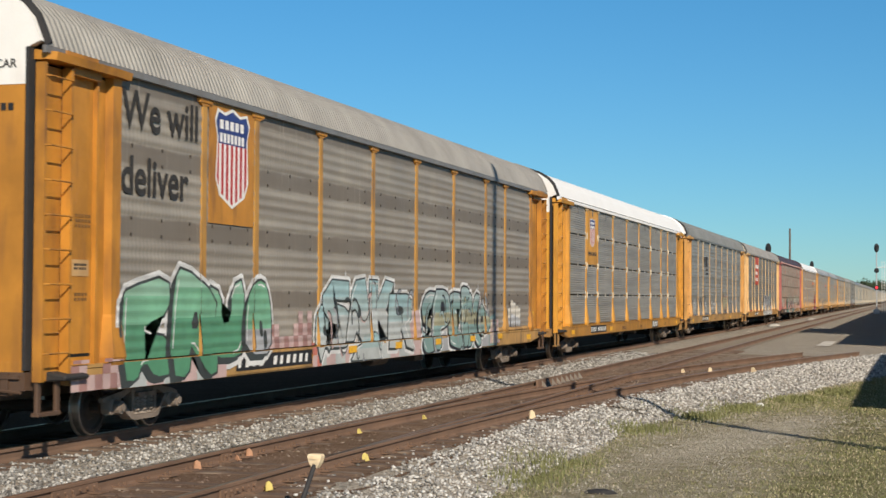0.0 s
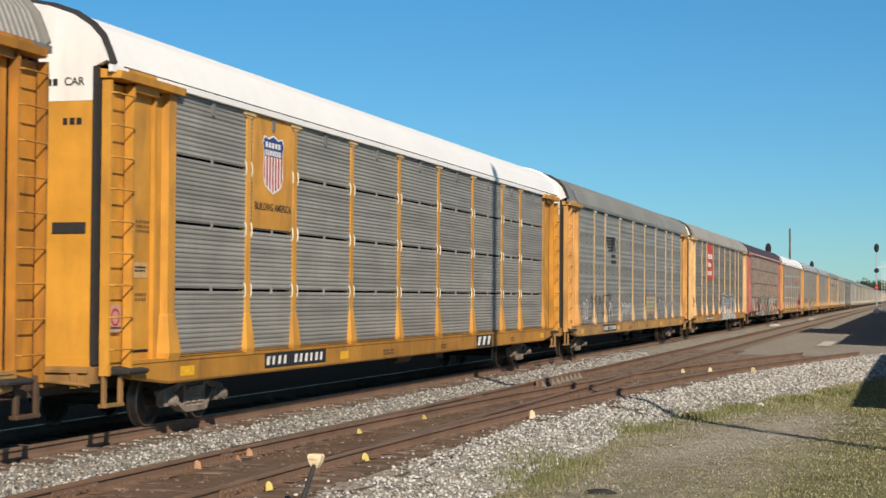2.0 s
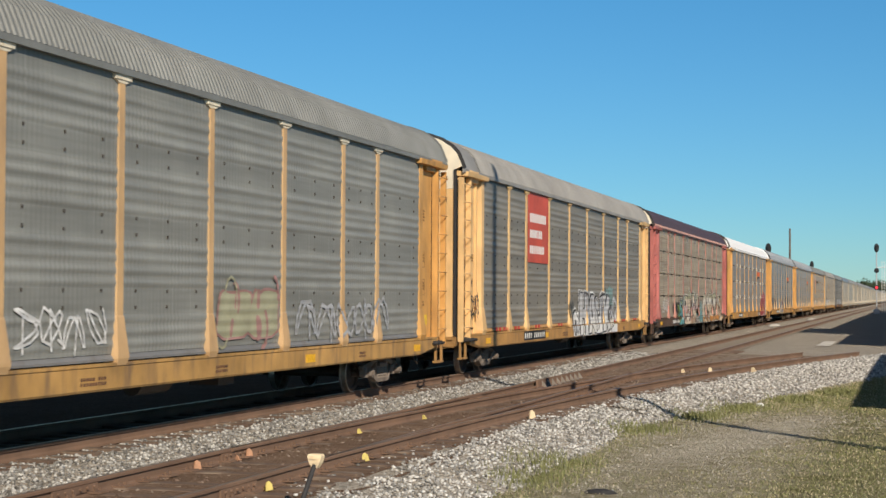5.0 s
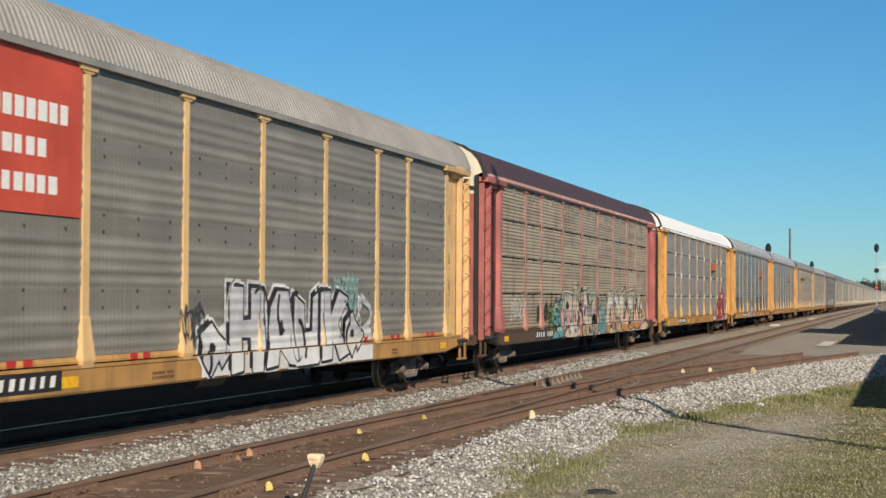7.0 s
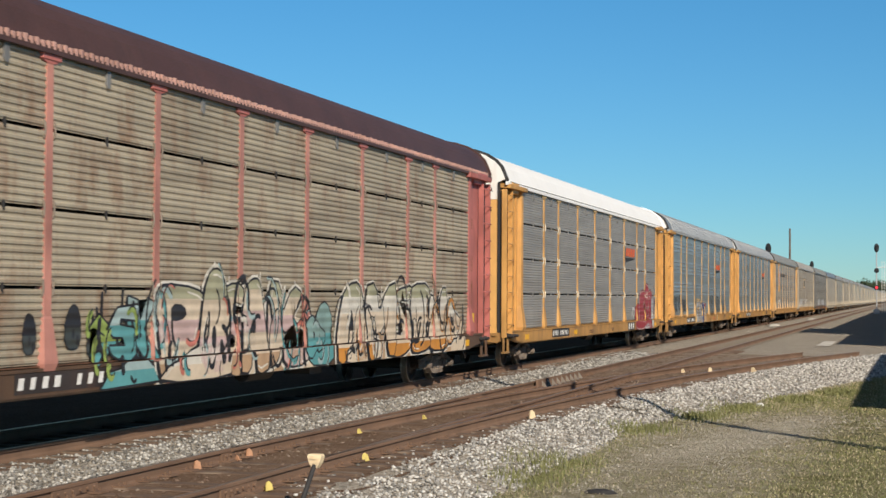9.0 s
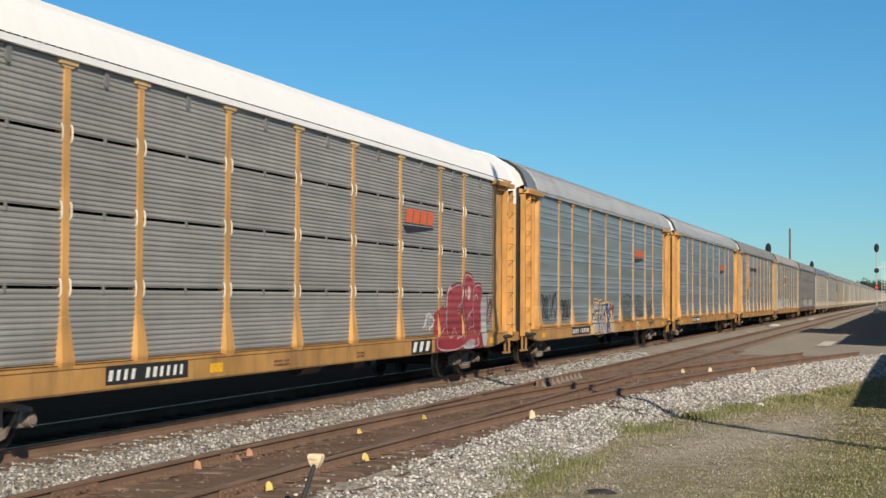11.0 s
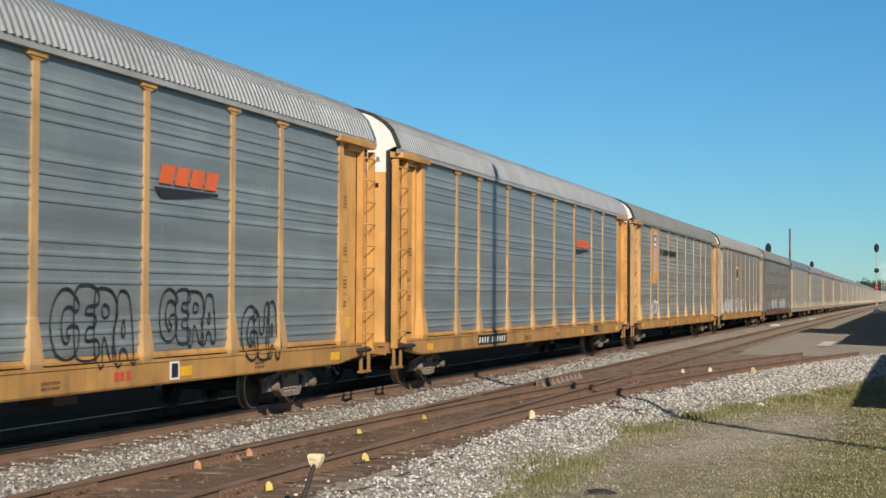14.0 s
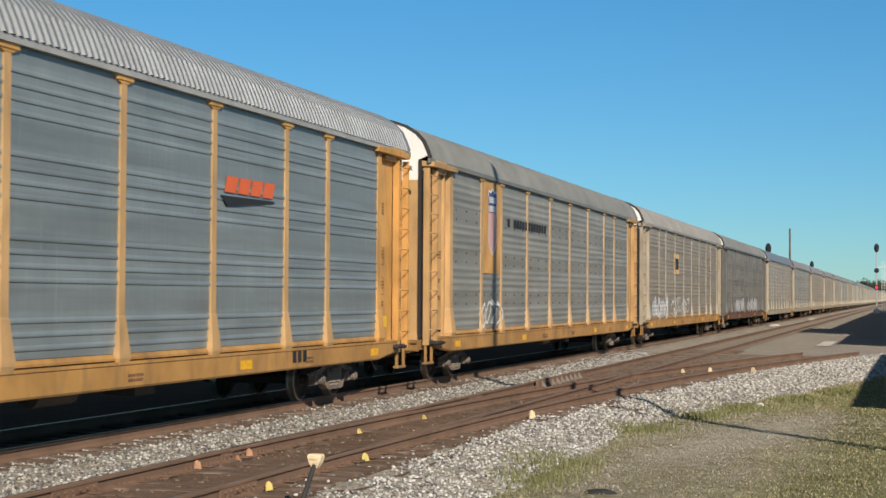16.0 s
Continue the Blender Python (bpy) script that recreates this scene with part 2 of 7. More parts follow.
def mesh_of(name, bm, *mats):
    me = bpy.data.meshes.new(name)
    bmesh.ops.recalc_face_normals(bm, faces=bm.faces)
    bm.to_mesh(me)
    bm.free()
    for m in mats:
        me.materials.append(m)
    return me


def part(name, bm, material, parent, label="", at=(0, 0, 0)):
    me = bm if isinstance(bm, bpy.types.Mesh) else mesh_of(name, bm, *(material if isinstance(material, (list, tuple)) else (material,)))
    ob = new(name, me)
    ob.parent = parent
    ob.location = at
    if label:
        ob["label"] = label
    return ob


MESHES = {}


def shared(key, build, *mats):
    """One mesh for alike parts."""
    k = (key, tuple(m.name for m in mats))
    if k not in MESHES:
        bm = bmesh.new()
        build(bm)
        MESHES[k] = mesh_of(key if isinstance(key, str) else key[0], bm, *mats)
    return MESHES[k]


def bevel(bm, w, seg=1):
    bmesh.ops.bevel(bm, geom=bm.edges[:], offset=w, segments=seg, affect="EDGES", clamp_overlap=True)


# ---- ground and tracks ----
TRAIN_X, MAIN_X, GAUGE = -11.44, -7.4, 1.5
SIDING_Y, SIDING_K = 15.0, 0.0026


def siding_x(y):
    """Centre of the siding, which leaves the main track on a curve."""
    return MAIN_X + SIDING_K * max(0.0, y - SIDING_Y) ** 2


def bed_edge(y):
    """Where the ballast ends and the grass begins."""
    return -4.55 + 0.2 * (math.hypot(max(0.0, y - 28.0), 1.5) - 1.5) + 0.3 * noise.noise((y * 0.8, 3.1, 0)) + 0.12 * noise.noise((y * 3.1, 7.7, 0))


def bed_z(x, y):
    """Height of the ballast and of the ground beside it."""
    edge, shoulder = bed_edge(y), siding_x(y) + 1.45 if y > 30 else MAIN_X + 1.5
    shoulder = min(shoulder, edge - 0.4)
    if x < shoulder:
        dip = 0.08 * math.exp(-((x + 9.4) / 0.45) ** 2)
        return -0.19 - dip
    if x < edge:
        k = (x - shoulder) / (edge - shoulder)
        return -0.19 - 0.24 * k * k * (3 - 2 * k)
    return -0.43


def ground_material():
    m, nt, b = nodes_of("grass_and_dirt")
    geo = nt.nodes.new("ShaderNodeNewGeometry").outputs["Position"]
    a = ramp(nt, noise_node(nt, geo, 0.55, 8, 0.72), 0.34, 0.46)
    f = noise_node(nt, geo, 24, 6, 0.7)
    g = noise_node(nt, geo, 90, 5, 0.75)
    f = ramp(nt, math_node(nt, "ADD", math_node(nt, "MULTIPLY", f, 0.6), math_node(nt, "MULTIPLY", g, 0.5)), 0.35, 0.78)
    green = mix(nt, f, (0.18, 0.16, 0.08), (0.42, 0.38, 0.24))
    dry = mix(nt, f, (0.38, 0.33, 0.24), (0.64, 0.57, 0.45))
    # mossy and bare blotches a hand to an arm wide
    m1 = ramp(nt, noise_node(nt, geo, 3.2, 6, 0.7), 0.42, 0.62)
    m2 = ramp(nt, noise_node(nt, geo, 1.1, 5, 0.65), 0.42, 0.6)
    col = mix(nt, a, green, dry)
    col = mix(nt, math_node(nt, "MULTIPLY", m1, 0.45), col, (0.24, 0.22, 0.12))
    col = mix(nt, math_node(nt, "MULTIPLY", m2, 0.4), col, (0.66, 0.6, 0.48))
    # a long bare patch of pale sand between the ballast and the yard, and mossy soil beside it
    sep = nt.nodes.new("ShaderNodeSeparateXYZ")
    nt.links.new(geo, sep.inputs[0])
    x, y = sep.outputs[0], sep.outputs[1]
    v = math_node(nt, "MULTIPLY", math_node(nt, "SUBTRACT", y, 27.0), 1 / 7.0)
    u = math_node(nt, "SUBTRACT", math_node(nt, "ADD", x, 2.55), math_node(nt, "MULTIPLY", v, 1.3))
    e = math_node(nt, "ADD", math_node(nt, "MULTIPLY", u, u), math_node(nt, "MULTIPLY", v, v))
    rag = math_node(nt, "MULTIPLY", noise_node(nt, geo, 1.6, 6, 0.7), 1.9)
    e = math_node(nt, "ADD", e, rag)
    sand = math_node(nt, "SUBTRACT", 1.0, ramp(nt, e, 1.1, 1.75))
    col = mix(nt, math_node(nt, "MULTIPLY", sand, 0.8), col, mix(nt, f, (0.5, 0.45, 0.36), (0.82, 0.76, 0.64)))
    clump = ramp(nt, noise_node(nt, geo, 5.5, 7, 0.75), 0.46, 0.6)
    col = mix(nt, math_node(nt, "MULTIPLY", clump, 0.5), col, (0.27, 0.245, 0.14))
    moss = ramp(nt, math_node(nt, "ADD", x, math_node(nt, "MULTIPLY", noise_node(nt, geo, 0.9, 6, 0.7), 3.0)), -0.3, 0.6)
    col = mix(nt, math_node(nt, "MULTIPLY", moss, 0.65), col, mix(nt, f, (0.15, 0.15, 0.06), (0.32, 0.3, 0.15)))
    nt.links.new(col, b.inputs["Base Color"])
    b.inputs["Roughness"].default_value = 0.95
    b.inputs["Specular IOR Level"].default_value = 0.0
    bump(nt, b, f, 1.0, 0.04)
    return m


def ballast_material(name, lo, hi):
    m, nt, b = nodes_of(name)
    geo = nt.nodes.new("ShaderNodeNewGeometry").outputs["Position"]
    v = nt.nodes.new("ShaderNodeTexVoronoi")
    v.inputs["Scale"].default_value = 17
    nt.links.new(geo, v.inputs["Vector"])
    big = ramp(nt, noise_node(nt, geo, 0.8, 5), 0.35, 0.65)
    stone = mix(nt, v.outputs["Distance"], hi, lo)
    bw = nt.nodes.new("ShaderNodeRGBToBW")
    nt.links.new(v.outputs["Color"], bw.inputs[0])
    stone = mix(nt, math_node(nt, "MULTIPLY", bw.outputs[0], 0.5), stone, tuple(min(1, c * 1.5) for c in hi))
    nt.links.new(mix(nt, math_node(nt, "MULTIPLY", big, 0.4), stone, tuple(c * 0.6 for c in hi)), b.inputs["Base Color"])
    b.inputs["Roughness"].default_value = 0.9
    b.inputs["Specular IOR Level"].default_value = 0.0
    bump(nt, b, v.outputs["Distance"], 1.0, 0.05)
    return m


def stone_material(name, colors):
    m, nt, b = nodes_of(name)
    isl = nt.nodes.new("ShaderNodeNewGeometry").outputs["Random Per Island"]
    r = nt.nodes.new("ShaderNodeValToRGB")
    els = r.color_ramp.elements
    els[0].color, els[1].color = (*colors[0], 1), (*colors[-1], 1)
    for i, c in enumerate(colors[1:-1]):
        els.new((i + 1) / (len(colors) - 1)).color = (*c, 1)
    nt.links.new(isl, r.inputs[0])
    n = noise_node(nt, nt.nodes.new("ShaderNodeNewGeometry").outputs["Position"], 60, 4)
    nt.links.new(mix(nt, math_node(nt, "MULTIPLY", n, 0.4), r.outputs[0], tuple(c * 0.5 for c in colors[0])), b.inputs["Base Color"])
    b.inputs["Roughness"].default_value = 0.85
    return m


GROUND = ground_material()
BALLAST = ballast_material("ballast", (0.2, 0.178, 0.148), (0.45, 0.405, 0.342))
STONES = stone_material("stones", [(0.09, 0.085, 0.077), (0.245, 0.235, 0.215), (0.38, 0.365, 0.335), (0.74, 0.72, 0.675)])
RUST_RAIL = painted("rusty_rail", (0.2, 0.122, 0.08), (0.1, 0.055, 0.036), amount=0.4, rough=0.85, streak=False)
RAIL_TOP = plain("rail_head", (0.2, 0.15, 0.13), 0.4, 0.6)
BRIGHT_TOP = plain("worn_rail_head", (0.8, 0.56, 0.4), 0.35, 1.0)
BRIGHT_TOP.node_tree.nodes["Principled BSDF"].inputs["Specular Tint"].default_value = (0.9, 0.6, 0.42, 1)
TIE = painted("tie_wood", (0.13, 0.085, 0.06), (0.36, 0.29, 0.22), amount=0.6, rough=0.95, streak=False)


def sheet(name, xs, ys, height, material):
    verts = [(x, y, height(x, y)) for y in ys for x in xs]
    n = len(xs)
    faces = [(j * n + i, j * n + i + 1, (j + 1) * n + i + 1, (j + 1) * n + i) for j in range(len(ys) - 1) for i in range(n - 1)]
    me = bpy.data.meshes.new(name)
    me.from_pydata(verts, [], faces)
    me.materials.append(material)
    me.polygons.foreach_set("use_smooth", [True] * len(faces))
    return new(name, me)


def ground_z(x, y):
    """The wide ground: level grass, hidden under the ballast beside the tracks."""
    return -0.45 + 0.02 * noise.noise((x * 0.7, y * 0.7, 0)) if -3000 < x < 3000 else -0.45


gx = [-2500, -600, -150, -60, -30] + [-20 + 0.5 * i for i in range(60)] + [12, 20, 40, 100, 400, 1500]
gy = [-400, -100, -20, 0] + [8 + 0.5 * i for i in range(110)] + [66, 75, 90, 120, 180, 300, 600, 1200, 2500, 4500]
tagged(sheet("ground", gx, gy, ground_z, GROUND), "patchy green and dry grass over stony soil", "ground", kind="structure")
bx = [-16.5, -15.5] + [-14 + 0.2 * i for i in range(70)] + [0.5, 2, 5, 9, 14]
by = [-20, 0] + [8 + 0.5 * i for i in range(110)] + [64, 70, 80, 100, 140, 200, 300, 500, 900, 1500]


def ballast_z(x, y):
    if x < -15:
        return -0.19 - 0.3 * (-15 - x)
    over = x - bed_edge(y)
    base = bed_z(x, y)
    return base + 0.012 * noise.noise((x * 3, y * 3, 4)) - (0.06 + 0.4 * over if over > -0.1 else 0)


# the shade below the train is put into this darker ballast colour
UNDER_TRAIN_SHADE = ballast_material("oily_ballast", (0.08, 0.046, 0.031), (0.15, 0.096, 0.066))
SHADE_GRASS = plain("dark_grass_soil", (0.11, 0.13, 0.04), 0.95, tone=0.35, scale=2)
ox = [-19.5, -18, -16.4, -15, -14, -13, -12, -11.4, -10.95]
tagged(sheet("oily_ballast", ox, by, lambda x, y: -0.172 + 0.01 * noise.noise((x * 3, y * 3, 9)) - (0.22 * min(0.9, -15 - x) if x < -15 else 0), UNDER_TRAIN_SHADE), "ballast darkened to stand for the shade beneath the train", "ballast", kind="structure")
tagged(sheet("grass_strip", [-60, -40, -25, -19.3], [-20, 0, 20, 60, 120, 300, 900, 1500], lambda x, y: -0.42, SHADE_GRASS), "dark green grass beyond the train", "grass", kind="structure")
tagged(sheet("ballast_bed", bx, by, ballast_z, BALLAST), "pale grey crushed stone ballast under the tracks", "ballast", kind="structure")


def rail_profile():
    h, f, w = 0.036, 0.07, 0.009
    half = [(f, -0.172), (f, -0.16), (w + 0.012, -0.145), (w, -0.12), (w, -0.05), (h, -0.038), (h, -0.008), (h - 0.01, 0.0)]
    return [(x, z) for x, z in half] + [(-x, z) for x, z in reversed(half)]


def track(name, label):
    return tagged(new(name), label, "track", kind="structure")


track_train = track("track_train", "rusty track that carries the moving train")
track_main = track("track_main", "rusty empty track with worn wooden ties")
track_siding = track("track_siding", "rusty turnout track that curves to the siding")


def rail(name, path, label, top, parent):
    """A rail swept along a path of (x, y); its head is worn."""
    prof = rail_profile()
    bm = bmesh.new()
    rings = []
    for i, (x, y) in enumerate(path):
        x2, y2 = path[min(i + 1, len(path) - 1)]
        x1, y1 = path[max(i - 1, 0)]
        n = Vector((y2 - y1, -(x2 - x1), 0)).normalized()
        rings.append([(x + n.x * a, y + n.y * a, z) for a, z in prof])
    loft(bm, rings)
    bm.faces.ensure_lookup_table()
    for f in bm.faces:
        f.normal_update()
        if f.calc_center_median().z > -0.004:
            f.material_index = 1
    return part(name, mesh_of(name, bm, RUST_RAIL, top), None, parent, label)


def straight(x, y0=-30.0, y1=1500.0):
    return [(x, y) for y in [y0 + (140 - y0) * i / 30 for i in range(31)] + [200, 400, 800, y1]]


for dx in (-GAUGE / 2, GAUGE / 2):
    rail("rail", straight(TRAIN_X + dx), "brown rusty steel rail under the moving train", BRIGHT_TOP, track_train)
    rail("rail", straight(MAIN_X + dx), "brown rusty steel rail with a dull head", RAIL_TOP, track_main)


def curve_path(off, y0, y1, step=1.0):
    out = []
    for i in range(int((y1 - y0) / step) + 1):
        y = y0 + i * step
        s = 2 * SIDING_K * max(0.0, y - SIDING_Y)
        n = Vector((1, -s, 0)).normalized()
        out.append((siding_x(y) + n.x * off, y + n.y * off))
    return out


rail("rail", curve_path(GAUGE / 2, 17.0, 59.0), "rust-brown curved turnout rail leading to the siding", RAIL_TOP, track_siding)
rail("rail", curve_path(-GAUGE / 2, 18.0, 57.0), "rust-brown curved turnout rail leading to the siding", RAIL_TOP, track_siding)
# ---- the train ----
# seconds and metres run
TRAVEL = [(0.0, -0.886), (1.0, 12.728), (2.0, 26.287), (3.0, 39.796), (4.0, 53.261), (5.0, 66.684), (6.0, 80.071), (7.0, 93.426), (8.0, 106.753), (9.0, 120.056), (10.0, 133.34), (11.0, 146.61), (12.0, 159.869), (13.0, 173.121), (14.0, 186.372), (15.0, 199.625), (16.0, 212.885)]
CAR_LONG, PITCH_LONG, FIRST_Y = 27.4, 28.69, 15.53
SLACK = {1: 0.1, 4: -0.12, 5: 0.1}          # play in the couplers, by car
POSTS = [13.65 + d for d in (-9.05, -7.1, -4.25, -1.4, 1.4, 4.25, 7.1, 9.05)]
EDGES = (13.65 - 11.72, 13.65 + 11.9)
SIDE, PLATE = 1.5, 1.47                     # outer face of the posts' flare, face of the side screens
SILL_LO, SILL_HI, EAVE = 0.67, 1.03, 4.88
ROOF_LINE = [(1.53, 4.925), (1.505, 4.99), (1.455, 5.12), (1.375, 5.3), (1.22, 5.47), (0.97, 5.63), (0.66, 5.74), (0.3, 5.81), (0.0, 5.82)]


def roof_build(bm, ribs, pitch=0.13, deep=0.02, first=0.15):
    """The arched roof sheet, with rolled ribs across it that stand out along its slope."""
    prof = ROOF_LINE + [(-x, z) for x, z in reversed(ROOF_LINE[:-1])]
    out = []
    for i, (x, z) in enumerate(prof):
        (x0, z0), (x1, z1) = prof[max(0, i - 1)], prof[min(len(prof) - 1, i + 1)]
        n = Vector((z1 - z0, x0 - x1)).normalized()
        out.append(n if i else Vector((1, 0)))
    out[-1] = Vector((-1, 0))
    ys, amp = [0.13], [0]
    if ribs:
        for i in range(int((CAR_LONG - 0.15 - first) / pitch)):
            y = first + i * pitch
            for dy, a in ((0.0, 0), (0.16, 1), (0.58, 1), (0.74, 0)):
                ys.append(y + dy * pitch), amp.append(a)
    else:
        ys += [CAR_LONG * i / 12 for i in range(1, 12)]
        amp += [0] * 11
    ys.append(CAR_LONG - 0.1), amp.append(0)
    loft(bm, [[(x + n.x * deep * a, y, z + n.y * deep * a) for (x, z), n in zip(prof, out)] for y, a in zip(ys, amp)], closed=False)


def roof_seam(bm, y):
    """A narrow strap over the joint between the smooth end sheet and the ribbed roof."""
    outer = ROOF_LINE + [(-x, z) for x, z in reversed(ROOF_LINE[:-1])]
    loft(bm, [[(x * 1.012, yy, z + 0.018) for x, z in outer] for yy in (y, y + 0.05)], closed=False)


def post_build(bm):
    """A side post: slim shaft, foot that flares out over the sill."""
    r = lambda z, w, x0, x1: [(x0, -w, z), (x0, w, z), (x1, w * 0.85, z), (x1, -w * 0.85, z)]
    loft(bm, [r(SILL_HI - 0.04, 0.15, 1.38, 1.535), r(1.08, 0.18, 1.38, 1.56), r(1.12, 0.18, 1.38, 1.56), r(1.62, 0.115, 1.38, 1.508), r(1.65, 0.1, 1.38, 1.498), r(4.74, 0.088, 1.38, 1.495)])


def post_cap_build(bm):
    """The flared head plate of a side post."""
    r = lambda z, w, x0, x1: [(x0, -w, z), (x0, w, z), (x1, w * 0.85, z), (x1, -w * 0.85, z)]
    loft(bm, [r(4.72, 0.11, 1.39, 1.5), r(4.75, 0.2, 1.39, 1.505), r(4.765, 0.25, 1.39, 1.52), r(4.84, 0.26, 1.39, 1.525), r(4.86, 0.24, 1.39, 1.52)])


def edge_post_build(bm):
    r = lambda z, w, x0, x1: [(x0, -w, z), (x0, w, z), (x1, w * 0.85, z), (x1, -w * 0.85, z)]
    loft(bm, [r(SILL_HI - 0.04, 0.19, 1.38, 1.535), r(1.1, 0.21, 1.38, 1.575), r(1.62, 0.15, 1.38, 1.51), r(1.66, 0.135, 1.38, 1.498), r(4.8, 0.13, 1.38, 1.495)])


def ridged(bm, w, z0, z1, period, depth, flat=0.35):
    """A sheet with level ridges, w long, between two heights."""
    n = max(1, round((z1 - z0) / period))
    p = (z1 - z0) / n
    line = [(PLATE, z0)]
    for i in range(n):
        z = z0 + i * p
        line += [(PLATE, z + p * 0.12), (PLATE + depth, z + p * (0.5 - flat / 2)), (PLATE + depth, z + p * (0.5 + flat / 2)), (PLATE, z + p * 0.88)]
    line.append((PLATE, z1))
    loft(bm, [[(x, y, z) for x, z in line] for y in (-w / 2, w / 2)], closed=False)


def beaded(bm, w, z0, z1, extra=False):
    """A tall sheet with groups of four rolled beads and flat belts between; extra adds fine ribs and bolts in the belts."""
    beads = []
    for g in range(4):
        for i in range(4):
            beads.append((z1 - 0.33 - g * 0.98 - i * 0.165, 0.014 if extra else 0.017, 0.085 if extra else 0.05))
    line = [(PLATE, z1)]
    for c, d, h in sorted(beads, reverse=True):
        if c < z0 + 0.06:
            continue
        if extra:
            line += [(PLATE + d * 0.5 * (1 + math.cos(math.pi * u)), c - h * 0.92 * u) for u in (-0.9, -0.65, -0.4, -0.2, 0.0, 0.2, 0.4, 0.65, 0.9)]
        else:
            line += [(PLATE, c + h), (PLATE + d * 0.75, c + h * 0.45), (PLATE + d, c), (PLATE + d * 0.8, c - h * 0.35), (PLATE, c - h * 0.5)]
    line.append((PLATE, z0))
    loft(bm, [[(x, y, z) for x, z in line] for y in (-w / 2, w / 2)], closed=False)
    if extra:
        for g in range(4):
            z = z1 - 0.33 - g * 0.98 - 0.72
            if z < z0 + 0.1:
                continue
            for i in range(3):
                y = -w / 2 + w * (i + 0.5) / 3
                for dz in (-0.1, 0.12):
                    box(bm, PLATE, PLATE + 0.016, y - 0.014, y + 0.014, z + dz - 0.022, z + dz + 0.022, 1)


ROWS = ((1.07, 1.98), (2.02, 2.935), (2.975, 3.895), (3.935, 4.84))


def ladder_parts(car, y, mat, toward, rung_m):
    """Corner ladder beside a car's end: two stiles and bent rungs."""
    def stile(bm):
        loft(bm, [[(1.40, -0.028, z), (1.40, 0.028, z), (1.53, 0.028, z), (1.53, -0.028, z)] for z in (0.86, 4.72)])
    me = shared("ladder_stile", stile, mat)
    part("ladder_stile", me, None, car, at=(0, y, 0))
    part("ladder_stile", me, None, car, at=(0, y + 0.62 * toward, 0))

    def rung(bm):
        tube(bm, (1.52, 0.0, 0.0), (1.57, 0.05, 0.0), 0.013, 6)
        tube(bm, (1.57, 0.05, 0.0), (1.57, 0.57, 0.0), 0.013, 6)
        tube(bm, (1.57, 0.57, 0.0), (1.52, 0.62, 0.0), 0.013, 6)
    rm = shared("ladder_rung", rung, rung_m)
    for i in range(9):
        part("ladder_rung", rm, None, car, at=(0, min(y, y + 0.62 * toward), 1.2 + 0.42 * i))


